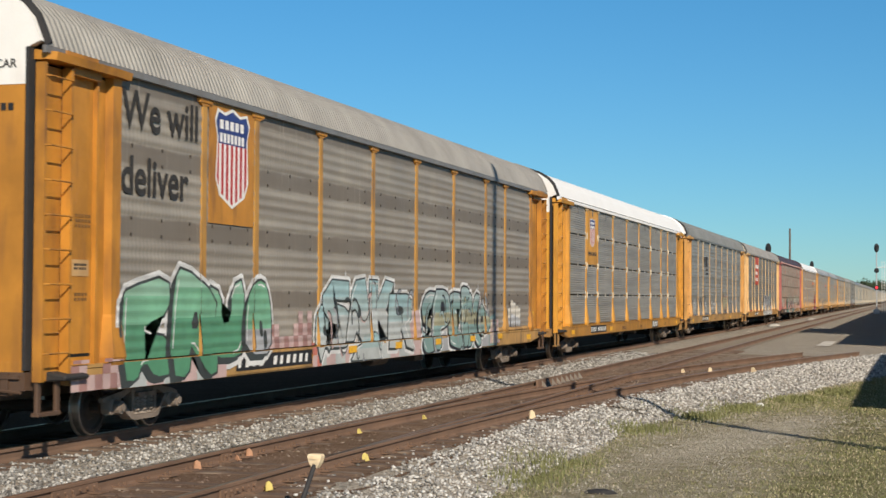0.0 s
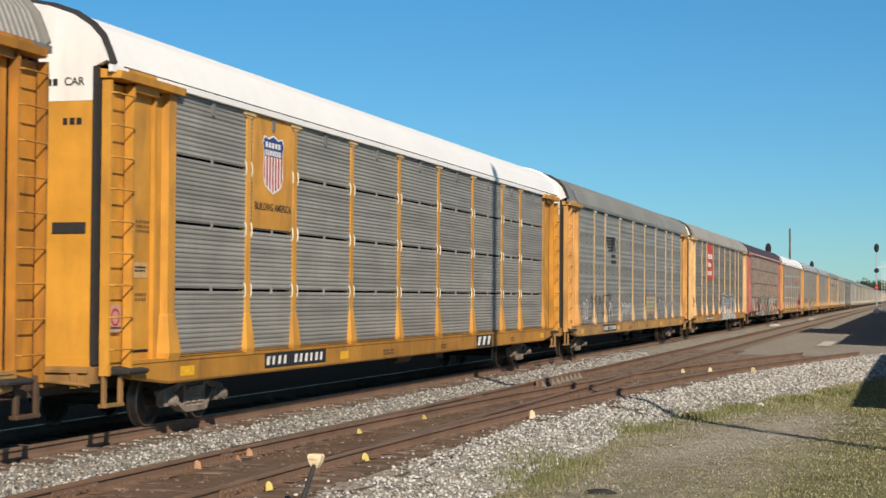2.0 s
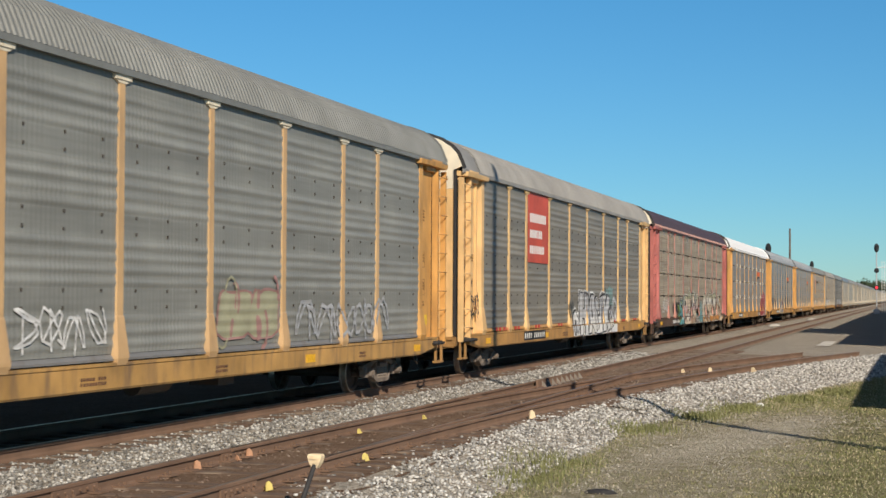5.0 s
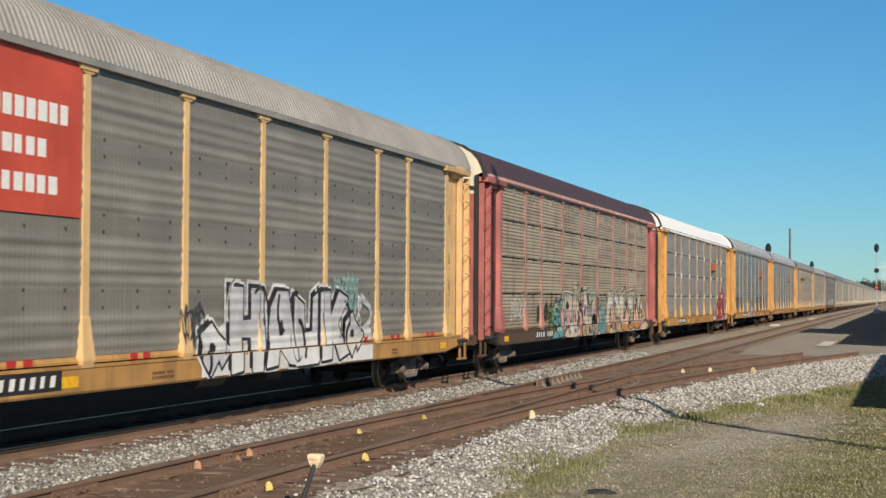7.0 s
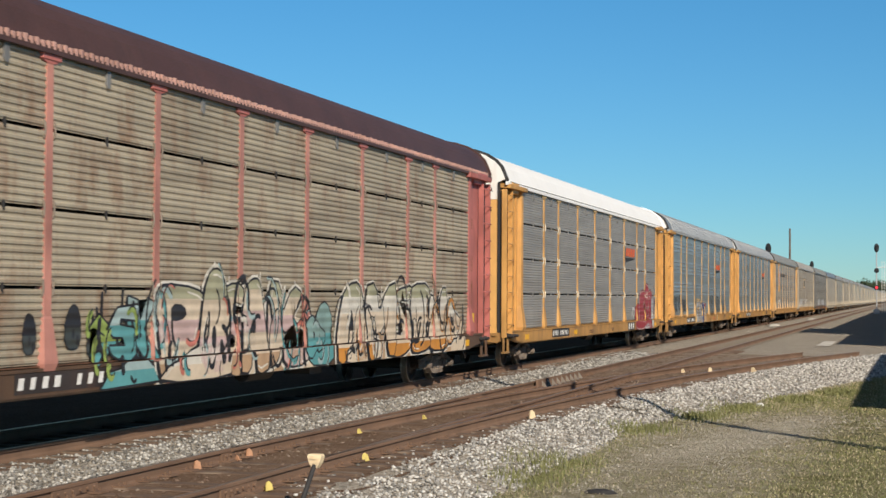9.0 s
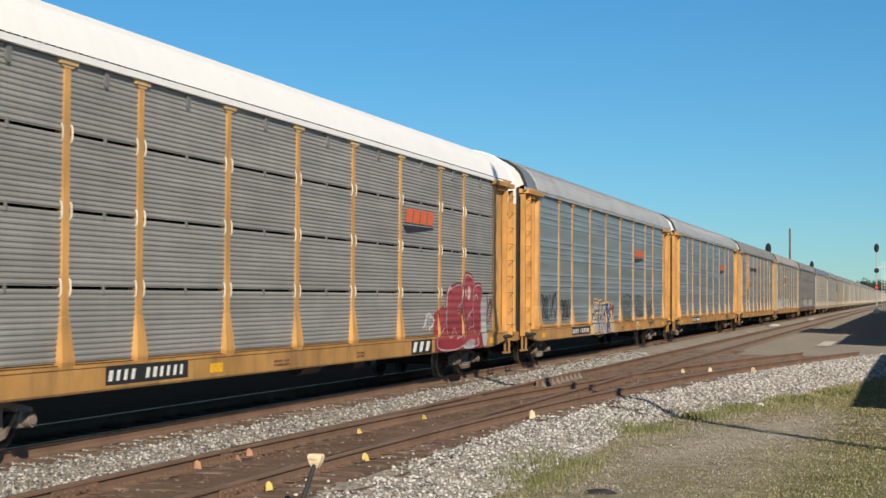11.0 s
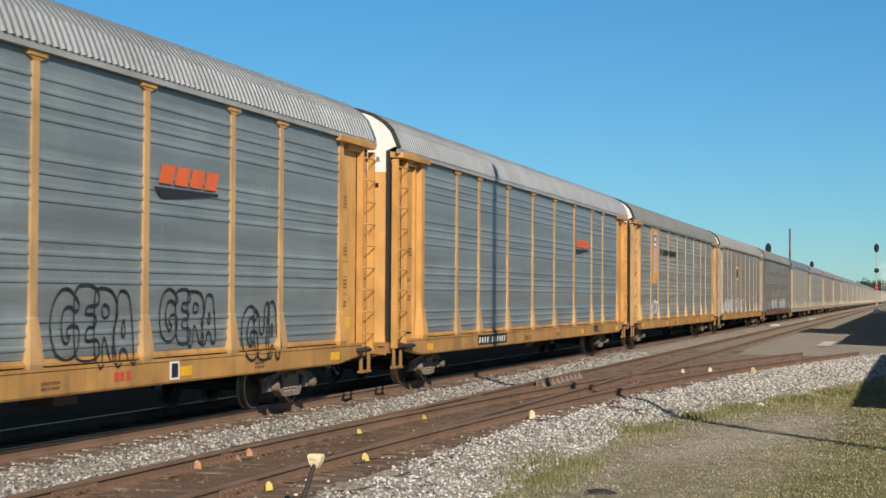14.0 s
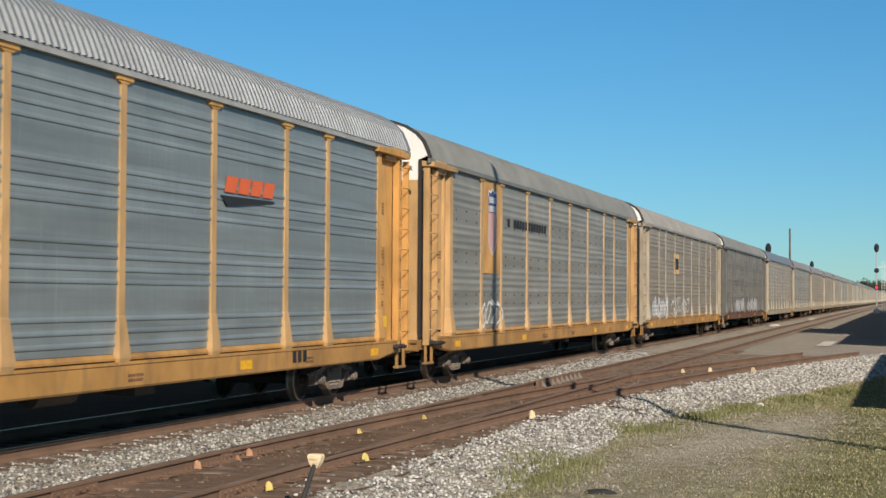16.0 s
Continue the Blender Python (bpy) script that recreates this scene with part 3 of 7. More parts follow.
def truck_parts(car, y, wheels):
    """A two-axle truck with its side frames, spring nests and wheelsets."""
    def frame_side(bm, s=1):
        r = lambda yy, z0, z1, x0=1.03, x1=1.15: [(s * x0, yy, z0), (s * x1, yy, z0), (s * x1, yy, z1), (s * x0, yy, z1)]
        # arched top chord and sagging bottom chord, joined by two columns
        loft(bm, [r(-1.1, 0.46, 0.52, 1.05, 1.12), r(-0.85, 0.49, 0.57), r(-0.62, 0.5, 0.6), r(-0.42, 0.57, 0.66), r(0.42, 0.57, 0.66), r(0.62, 0.5, 0.6), r(0.85, 0.49, 0.57), r(1.1, 0.46, 0.52, 1.05, 1.12)])
        loft(bm, [r(-0.72, 0.44, 0.52), r(-0.58, 0.34, 0.42), r(-0.4, 0.2, 0.28, 1.02, 1.18), r(-0.3, 0.18, 0.25, 1.02, 1.18), r(0.3, 0.18, 0.25, 1.02, 1.18), r(0.4, 0.2, 0.28, 1.02, 1.18), r(0.58, 0.34, 0.42), r(0.72, 0.44, 0.52)])
        for yy in (-0.33, 0.33):
            loft(bm, [[(s * 1.03, yy - w, z), (s * 1.16, yy - w, z), (s * 1.16, yy + w, z), (s * 1.03, yy + w, z)] for z, w in ((0.22, 0.06), (0.34, 0.035), (0.52, 0.035), (0.62, 0.06))])
        box(bm, s * 1.06, s * 1.2, -0.24, 0.24, 0.5, 0.56)
        for yy in (-0.85, 0.85):
            loft(bm, [r(yy - 0.17, 0.36, 0.44, 1.04, 1.16), r(yy - 0.14, 0.3, 0.5, 1.04, 1.18), r(yy + 0.14, 0.3, 0.5, 1.04, 1.18), r(yy + 0.17, 0.36, 0.44, 1.04, 1.16)])
            tube(bm, (s * 1.16, yy, 0.39), (s * 1.27, yy, 0.39), 0.1, 14, 0.09)
            tube(bm, (s * 1.27, yy, 0.39), (s * 1.295, yy, 0.39), 0.06, 6)
    for s in (1, -1):
        part("truck_side_frame", shared(("truck_side_frame", s), lambda bm, s=s: frame_side(bm, s), TRUCK_STEEL), None, car, "rusty cast steel side frame", at=(0, y, 0))

    def spring(bm):
        tube(bm, (1.1, 0, 0.24), (1.1, 0, 0.52), 0.05, 8)
        for i in range(5):
            z = 0.255 + i * 0.052
            tube(bm, (1.1, 0, z), (1.1, 0, z + 0.032), 0.088, 10)
    sm = shared("truck_spring", spring, SPRING_STEEL)
    for yy in (-0.2, 0.0, 0.2):
        part("truck_spring", sm, None, car, at=(0, y + yy, 0))
    part("truck_bolster", shared("truck_bolster", lambda bm: box(bm, -1.12, 1.12, -0.2, 0.2, 0.6, 0.74), STEEL_DARK), None, car, at=(0, y, 0))

    def wheelset(bm):
        tube(bm, (-0.95, 0, 0), (0.95, 0, 0), 0.085, 10)
        for s in (-1, 1):
            n = 28
            prof = [(0.69, 0.41), (0.715, 0.405), (0.72, 0.385), (0.82, 0.38), (0.83, 0.365), (0.83, 0.31), (0.79, 0.29), (0.775, 0.18), (0.82, 0.14), (0.82, 0.0), (0.69, 0.0)]
            rings = [[(s * x, r * math.cos(2 * math.pi * i / n), r * math.sin(2 * math.pi * i / n)) for x, r in prof] for i in range(n)]
            vs = [[bm.verts.new(p) for p in ring] for ring in rings]
            for i in range(n):
                for j in range(len(prof) - 1):
                    f = bm.faces.new((vs[i][j], vs[i][j + 1], vs[(i + 1) % n][j + 1], vs[(i + 1) % n][j]))
                    f.material_index = 1 if j < 4 else 0
    me = shared("wheelset", wheelset, WHEEL_STEEL, TREAD)
    for dy in (-0.85, 0.85):
        w = part("wheelset", me, None, car, "dark steel wheelset with polished treads", at=(0, y + dy, 0.385))
        wheels.append(w)


def flat_shape(bm, pts, x, mat=0):
    bm.faces.new([bm.verts.new((x, a, b)) for a, b in pts]).material_index = mat


def lettering(car, words, y, z, size, mat, x=PLATE + 0.026, name="lettering", bold=0.012):
    """Painted words on a car's side, 2 mm thick."""
    cu = bpy.data.curves.new("words", "FONT")
    cu.body, cu.size, cu.offset = words, size, bold * size
    cu.extrude = 0.001
    tmp = bpy.data.objects.new("words", cu)
    scene.collection.objects.link(tmp)
    dg = bpy.context.evaluated_depsgraph_get()
    me = bpy.data.meshes.new_from_object(tmp.evaluated_get(dg))
    bpy.data.objects.remove(tmp)
    me.transform(Matrix(((0, 0, 1, 0), (1, 0, 0, 0), (0, 1, 0, 0), (0, 0, 0, 1))))
    me.materials.clear()
    me.materials.append(mat)
    return part(name, me, None, car, at=(x, y, z))


def bars(car, y, z, w, h, n, mat, x, name="stencil_mark", lines=1):
    """Small painted bars in place of marks that carry no words."""
    rnd = random.Random(int(y * 31 + z * 17 + n))
    bm = bmesh.new()
    for k in range(lines):
        zz = z - k * h * 1.6
        step = w / n
        for i in range(n):
            if rnd.random() < 0.12 and n > 6:
                continue
            a = i * step
            box(bm, -0.001, 0.002, a, a + step * rnd.uniform(0.6, 0.8), 0, h) if k == 0 else box(bm, -0.001, 0.002, a, a + step * rnd.uniform(0.5, 0.8), zz - z, zz - z + h)
    return tagged(part(name, bm, mat, car, at=(x, y, z)), kind="stuff")


def emblem(car, y, z, w, h):
    """A painted shield: white edge, blue head with bars, red and white stripes."""
    def outline(k):
        top = [(-0.5, 0.36), (-0.42, 0.47), (-0.22, 0.44), (0.0, 0.5), (0.22, 0.44), (0.42, 0.47), (0.5, 0.36)]
        low = [(0.43, 0.2), (0.45, -0.05), (0.47, -0.22), (0.36, -0.38), (0.0, -0.5)]
        low2 = [(-a, b) for a, b in reversed(low[:-1])]
        return [(a * w * k, b * h * k) for a, b in top + low + low2]
    bm = bmesh.new()
    flat_shape(bm, outline(1.0), 0.0, 0)
    pts = outline(0.93)
    bm2 = bmesh.new()
    flat_shape(bm2, pts, 0.0015, 0)
    cut = 0.13 * h
    lowhalf = bm2.copy()
    bmesh.ops.bisect_plane(bm2, geom=bm2.verts[:] + bm2.edges[:] + bm2.faces[:], plane_co=(0, 0, cut), plane_no=(0, 0, -1), clear_outer=True)
    part_me = mesh_of("emblem_head", bm2, SIGN_BLUE)
    em = part("emblem", bm, WHITE, car, "shield-shaped emblem in blue, white and red", at=(PLATE + 0.028, y, z))
    part("emblem_head", part_me, None, em)
    stripes = bmesh.new()
    n = 7
    for i in range(n):
        piece = lowhalf.copy()
        a0 = (-0.46 + 0.92 * (i + 0.12) / n) * w
        a1 = (-0.46 + 0.92 * (i + 0.62) / n) * w
        for co, no in (((0, 0, cut), (0, 0, 1)), ((0, a0, 0), (0, -1, 0)), ((0, a1, 0), (0, 1, 0))):
            bmesh.ops.bisect_plane(piece, geom=piece.verts[:] + piece.edges[:] + piece.faces[:], plane_co=co, plane_no=no, clear_outer=True)
        tmp = bpy.data.meshes.new("stripe")
        piece.to_mesh(tmp)
        piece.free()
        stripes.from_mesh(tmp)
        bpy.data.meshes.remove(tmp)
    lowhalf.free()
    tagged(part("emblem_stripes", stripes, SIGN_RED, em), kind="stuff")
    words = bmesh.new()
    rnd = random.Random(5)
    for zz, n2 in ((0.32, 5), (0.19, 7)):
        for i in range(n2):
            a = (-0.36 + 0.72 * i / n2) * w
            box(words, 0.002, 0.004, a, a + 0.72 * w / n2 * 0.68, zz * h - 0.045 * h, zz * h + 0.045 * h)
    tagged(part("emblem_bars", words, WHITE, em), kind="stuff")


def paint_shapes(bm):
    """Tools to draw flat painted shapes in a car side's plane."""
    state = {"level": 0}

    def lift():
        state["level"] += 1
        return 0.00003 * (state["level"] % 60)

    def capsule(a, b, r, x, mat, seg=4):
        a, b = Vector(a), Vector(b)
        d = b - a
        if d.length < 1e-4:
            return
        ang = math.atan2(d.y, d.x)
        pts = [(b.x + r * math.cos(ang - math.pi / 2 + math.pi * i / seg), b.y + r * math.sin(ang - math.pi / 2 + math.pi * i / seg)) for i in range(seg + 1)]
        pts += [(a.x + r * math.cos(ang + math.pi / 2 + math.pi * i / seg), a.y + r * math.sin(ang + math.pi / 2 + math.pi * i / seg)) for i in range(seg + 1)]
        flat_shape(bm, pts, x + lift(), mat)

    def stroke(pts, r, x, mat):
        for a, b in zip(pts, pts[1:]):
            capsule(a, b, r, x, mat)

    def blob(pts, grow, x, mat, smooth=1):
        c = sum((Vector(p) for p in pts), Vector((0, 0))) / len(pts)
        out = []
        for p in pts:
            d = Vector(p) - c
            out.append(Vector(p) + d.normalized() * grow)
        for _ in range(smooth):
            out = [q for p, n2 in zip(out, out[1:] + out[:1]) for q in (p.lerp(n2, 0.22), p.lerp(n2, 0.78))]
        flat_shape(bm, out, x + lift(), mat)
    return capsule, stroke, blob


def lay_paint(car, bm, mats, y0, y1, z0, z1, name, label):
    """Lay the painted shapes on the stepped surface of the side: screens, posts and sill."""
    out = bmesh.new()
    foot = lambda z: 1.5665 - 0.104 * (min(max(z, 1.12), 1.62) - 1.12)
    for za, zb, half in ((SILL_LO + 0.01, SILL_HI - 0.005, 0), (SILL_HI + 0.02, 1.16, 0.15), (1.16, 1.64, 0.15), (1.64, 6.0, 0.1)):
        if za > z1 + 0.3 or zb < z0 - 0.3:
            continue
        if not half:
            spans = [(-0.5, 28.0, 1.537, False)]
        else:
            plate = 1.5035 if zb < 1.2 else PLATE + 0.0265
            spans, edge = [(-0.5, EDGES[0] + 0.12, 1.515, True)], EDGES[0] + 0.12
            for c in POSTS:
                spans += [(edge, c - half, plate, False), (c - half, c + half, 1.5055, True)]
                edge = c + half
            spans += [(edge, EDGES[1] - 0.12, plate, False), (EDGES[1] - 0.12, 28.0, 1.515, True)]
        for a, b, x, on_post in spans:
            if b < y0 - 0.6 or a > y1 + 0.6:
                continue
            piece = bm.copy()
            for co, no in (((0, a, 0), (0, -1, 0)), ((0, b, 0), (0, 1, 0)), ((0, 0, za), (0, 0, -1)), ((0, 0, zb), (0, 0, 1))):
                bmesh.ops.bisect_plane(piece, geom=piece.verts[:] + piece.edges[:] + piece.faces[:], plane_co=co, plane_no=no, clear_outer=True)
            if piece.faces:
                for v in piece.verts:
                    v.co.x += foot(v.co.z) if on_post and zb < 1.7 else x
                tmp = bpy.data.meshes.new("paint")
                piece.to_mesh(tmp)
                out.from_mesh(tmp)
                bpy.data.meshes.remove(tmp)
            piece.free()
    bm.free()
    return tagged(part(name, out, mats, car, label), kind="stuff")


def tag_scrawl(car, seed, y0, y1, z0, z1, n, mat, r=0.02, label="thin scrawl"):
    """A thin sprayed scrawl of loops and hooks that spells nothing."""
    rnd = random.Random(seed)
    bm = bmesh.new()
    capsule, stroke, blob = paint_shapes(bm)
    w, h = (y1 - y0) / n, z1 - z0
    for k in range(n):
        c, base = y0 + (k + 0.5) * w, z0 + rnd.uniform(0, 0.2) * h
        pts = []
        f1, f2, ph = rnd.choice((1, 1.5, 2)), rnd.choice((1, 2)), rnd.uniform(0, 6)
        for i in range(13):
            u = i / 12
            pts.append((c + w * 0.48 * math.sin(f1 * math.pi * 2 * u + ph), base + h * (0.45 + 0.42 * math.cos(f2 * math.pi * 2 * u + ph * 0.7)) * rnd.uniform(0.9, 1.08)))
        stroke(pts, r, 0.0, 0)
        if rnd.random() < 0.7:
            x = c + rnd.uniform(-0.4, 0.4) * w
            stroke([(x, base - 0.05), (x + rnd.uniform(-0.1, 0.1), base + h * rnd.uniform(0.7, 1.0)), (x + rnd.uniform(0.05, 0.3), base + h * 0.6)], r, 0.0, 0)
    return lay_paint(car, bm, [mat], y0, y1, z0, z1, "graffiti", label)


def tag_piece(car, seed, y0, y1, z0, z1, n, fills, line, halo=None, accents=(), curls=6, spikes=0.3, label="", border=0.07):
    """A large sprayed piece: packed blocks with jagged tops, outlines, shaded cuts and curls."""
    rnd = random.Random(seed)
    mats = list(dict.fromkeys([line] + list(fills) + list(accents) + ([halo] if halo else [])))
    ix = {m: i for i, m in enumerate(mats)}
    bm = bmesh.new()
    capsule, stroke, blob = paint_shapes(bm)
    w, h = (y1 - y0) / n, z1 - z0
    blocks = []
    for k in range(n):
        a, b = y0 + k * w - 0.05, y0 + (k + 1) * w + 0.05
        t0, t1 = z1 - rnd.uniform(0, spikes) * h, z1 - rnd.uniform(0, spikes) * h
        base = z0 + rnd.uniform(0, 0.06) * h
        lean = rnd.uniform(-0.1, 0.1)
        pts = [(a, base), (b, base + rnd.uniform(-0.04, 0.04)), (b + lean * 0.6 + rnd.uniform(-0.06, 0.06), base + 0.5 * h), (b + lean, t1 - 0.05), (a + w * rnd.uniform(0.55, 0.85) + lean, t1), (a + w * rnd.uniform(0.3, 0.5) + lean, t0 - rnd.uniform(0.02, 0.18) * h), (a + w * rnd.uniform(0.05, 0.25) + lean, t0), (a + lean * 0.6 + rnd.uniform(-0.06, 0.06), base + 0.55 * h)]
        blocks.append((pts, a, b, base, h))
    if halo:
        for pts, *_ in blocks:
            blob(pts, border + 0.07, 0.0, ix[halo])
    for pts, *_ in blocks:
        blob(pts, border * 0.5, 0.0018, ix[line])
    for k, (pts, a, b, base, hh) in enumerate(blocks):
        fill = fills[k % len(fills)]
        blob(pts, -border * 0.35, 0.0036, ix[fill])
        for _ in range(2):
            other = rnd.choice(list(fills) + list(accents))
            u, v = rnd.uniform(a + 0.1 * w, b - 0.45 * w), base + rnd.uniform(0.0, 0.6) * hh
            blob([(u, v), (u + w * rnd.uniform(0.2, 0.4), v + rnd.uniform(-0.1, 0.1)), (u + w * rnd.uniform(0.2, 0.4), v + hh * rnd.uniform(0.15, 0.35)), (u + w * 0.05, v + hh * rnd.uniform(0.1, 0.3))], 0.0, 0.0054, ix[other])
        # dark cuts that part the block into strokes
        u = a + w * rnd.uniform(0.35, 0.6)
        v = base + hh * rnd.uniform(0.0, 0.15)
        stroke([(u, v), (u + rnd.uniform(-0.06, 0.06), v + hh * rnd.uniform(0.2, 0.4))], rnd.uniform(0.04, 0.09) * min(1.0, w), 0.0072, ix[line])
        u = a + w * rnd.uniform(0.3, 0.7)
        stroke([(u, base + hh * 0.62), (u + rnd.uniform(-0.05, 0.05), base + hh * rnd.uniform(0.75, 0.88))], rnd.uniform(0.03, 0.07) * min(1.0, w), 0.0072, ix[line])
        for _ in range(curls):
            cx, cz, rr = rnd.uniform(a, b), base + rnd.uniform(0.05, 0.85) * hh, rnd.uniform(0.1, 0.32) * min(w, hh)
            s0, sweep = rnd.uniform(0, 6.3), rnd.uniform(1.5, 4.5)
            pts2 = [(cx + rr * math.cos(s0 + sweep * i / 7), cz + 1.5 * rr * math.sin(s0 + sweep * i / 7)) for i in range(8)]
            stroke(pts2, rnd.uniform(0.014, 0.042), 0.0085, ix[line] if rnd.random() < 0.7 else ix[halo or fills[-1]])
    if halo and border > 0.065:
        for k in range(n * 2):
            u = y0 + (y1 - y0) * rnd.random()
            stroke([(u, z1 - rnd.uniform(0.1, 0.3) * h), (u + rnd.uniform(-0.08, 0.08), z1 + rnd.uniform(0.0, 0.12))], 0.03, 0.0012, ix[halo])
    return lay_paint(car, bm, mats, y0, y1, z0, z1, "graffiti", label)


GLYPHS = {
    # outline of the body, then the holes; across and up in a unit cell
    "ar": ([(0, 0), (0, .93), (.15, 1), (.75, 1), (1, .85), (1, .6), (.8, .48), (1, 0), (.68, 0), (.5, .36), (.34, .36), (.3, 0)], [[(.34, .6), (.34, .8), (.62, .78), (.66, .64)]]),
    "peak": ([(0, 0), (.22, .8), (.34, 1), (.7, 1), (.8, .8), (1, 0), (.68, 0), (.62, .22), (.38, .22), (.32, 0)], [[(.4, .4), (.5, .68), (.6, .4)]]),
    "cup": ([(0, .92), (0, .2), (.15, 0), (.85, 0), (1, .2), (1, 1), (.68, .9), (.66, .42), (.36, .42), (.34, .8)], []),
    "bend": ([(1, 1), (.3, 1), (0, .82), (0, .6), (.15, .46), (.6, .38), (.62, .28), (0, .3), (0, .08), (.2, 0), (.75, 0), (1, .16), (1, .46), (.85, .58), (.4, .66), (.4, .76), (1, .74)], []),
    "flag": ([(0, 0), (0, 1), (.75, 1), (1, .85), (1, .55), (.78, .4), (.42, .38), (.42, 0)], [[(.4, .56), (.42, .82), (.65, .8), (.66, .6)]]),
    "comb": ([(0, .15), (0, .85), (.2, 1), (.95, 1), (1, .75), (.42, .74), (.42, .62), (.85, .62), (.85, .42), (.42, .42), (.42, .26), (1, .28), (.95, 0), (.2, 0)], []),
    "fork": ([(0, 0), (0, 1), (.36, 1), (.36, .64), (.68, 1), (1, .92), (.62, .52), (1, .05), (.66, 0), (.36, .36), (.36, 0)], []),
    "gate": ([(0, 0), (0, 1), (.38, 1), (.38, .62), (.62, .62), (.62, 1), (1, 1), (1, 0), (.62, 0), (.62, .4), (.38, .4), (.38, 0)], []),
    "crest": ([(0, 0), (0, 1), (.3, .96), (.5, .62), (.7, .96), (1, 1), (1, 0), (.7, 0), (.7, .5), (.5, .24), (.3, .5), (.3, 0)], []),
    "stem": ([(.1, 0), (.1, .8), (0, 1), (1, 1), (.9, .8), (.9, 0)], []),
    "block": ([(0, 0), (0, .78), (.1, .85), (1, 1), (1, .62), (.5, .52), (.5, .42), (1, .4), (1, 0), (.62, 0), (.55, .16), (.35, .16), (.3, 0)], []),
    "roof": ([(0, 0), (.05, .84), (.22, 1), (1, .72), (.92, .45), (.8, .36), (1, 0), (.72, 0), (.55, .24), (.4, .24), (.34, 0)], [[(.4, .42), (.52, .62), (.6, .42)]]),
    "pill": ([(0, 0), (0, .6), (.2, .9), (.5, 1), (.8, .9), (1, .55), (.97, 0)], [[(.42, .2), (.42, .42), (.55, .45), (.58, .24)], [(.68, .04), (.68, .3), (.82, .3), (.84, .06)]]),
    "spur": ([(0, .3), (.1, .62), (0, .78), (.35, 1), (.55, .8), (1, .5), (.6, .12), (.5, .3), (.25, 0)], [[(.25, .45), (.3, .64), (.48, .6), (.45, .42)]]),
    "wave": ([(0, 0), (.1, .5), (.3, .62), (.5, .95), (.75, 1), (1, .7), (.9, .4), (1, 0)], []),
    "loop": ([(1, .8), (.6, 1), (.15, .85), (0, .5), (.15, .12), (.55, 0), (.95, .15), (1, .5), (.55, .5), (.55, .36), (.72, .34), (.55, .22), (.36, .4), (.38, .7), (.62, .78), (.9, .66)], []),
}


def rounded(pts, times=1):
    pts = [Vector(p) for p in pts]
    for _ in range(times):
        pts = [q for p, n2 in zip(pts, pts[1:] + pts[:1]) for q in (p.lerp(n2, 0.25), p.lerp(n2, 0.75))]
    return pts


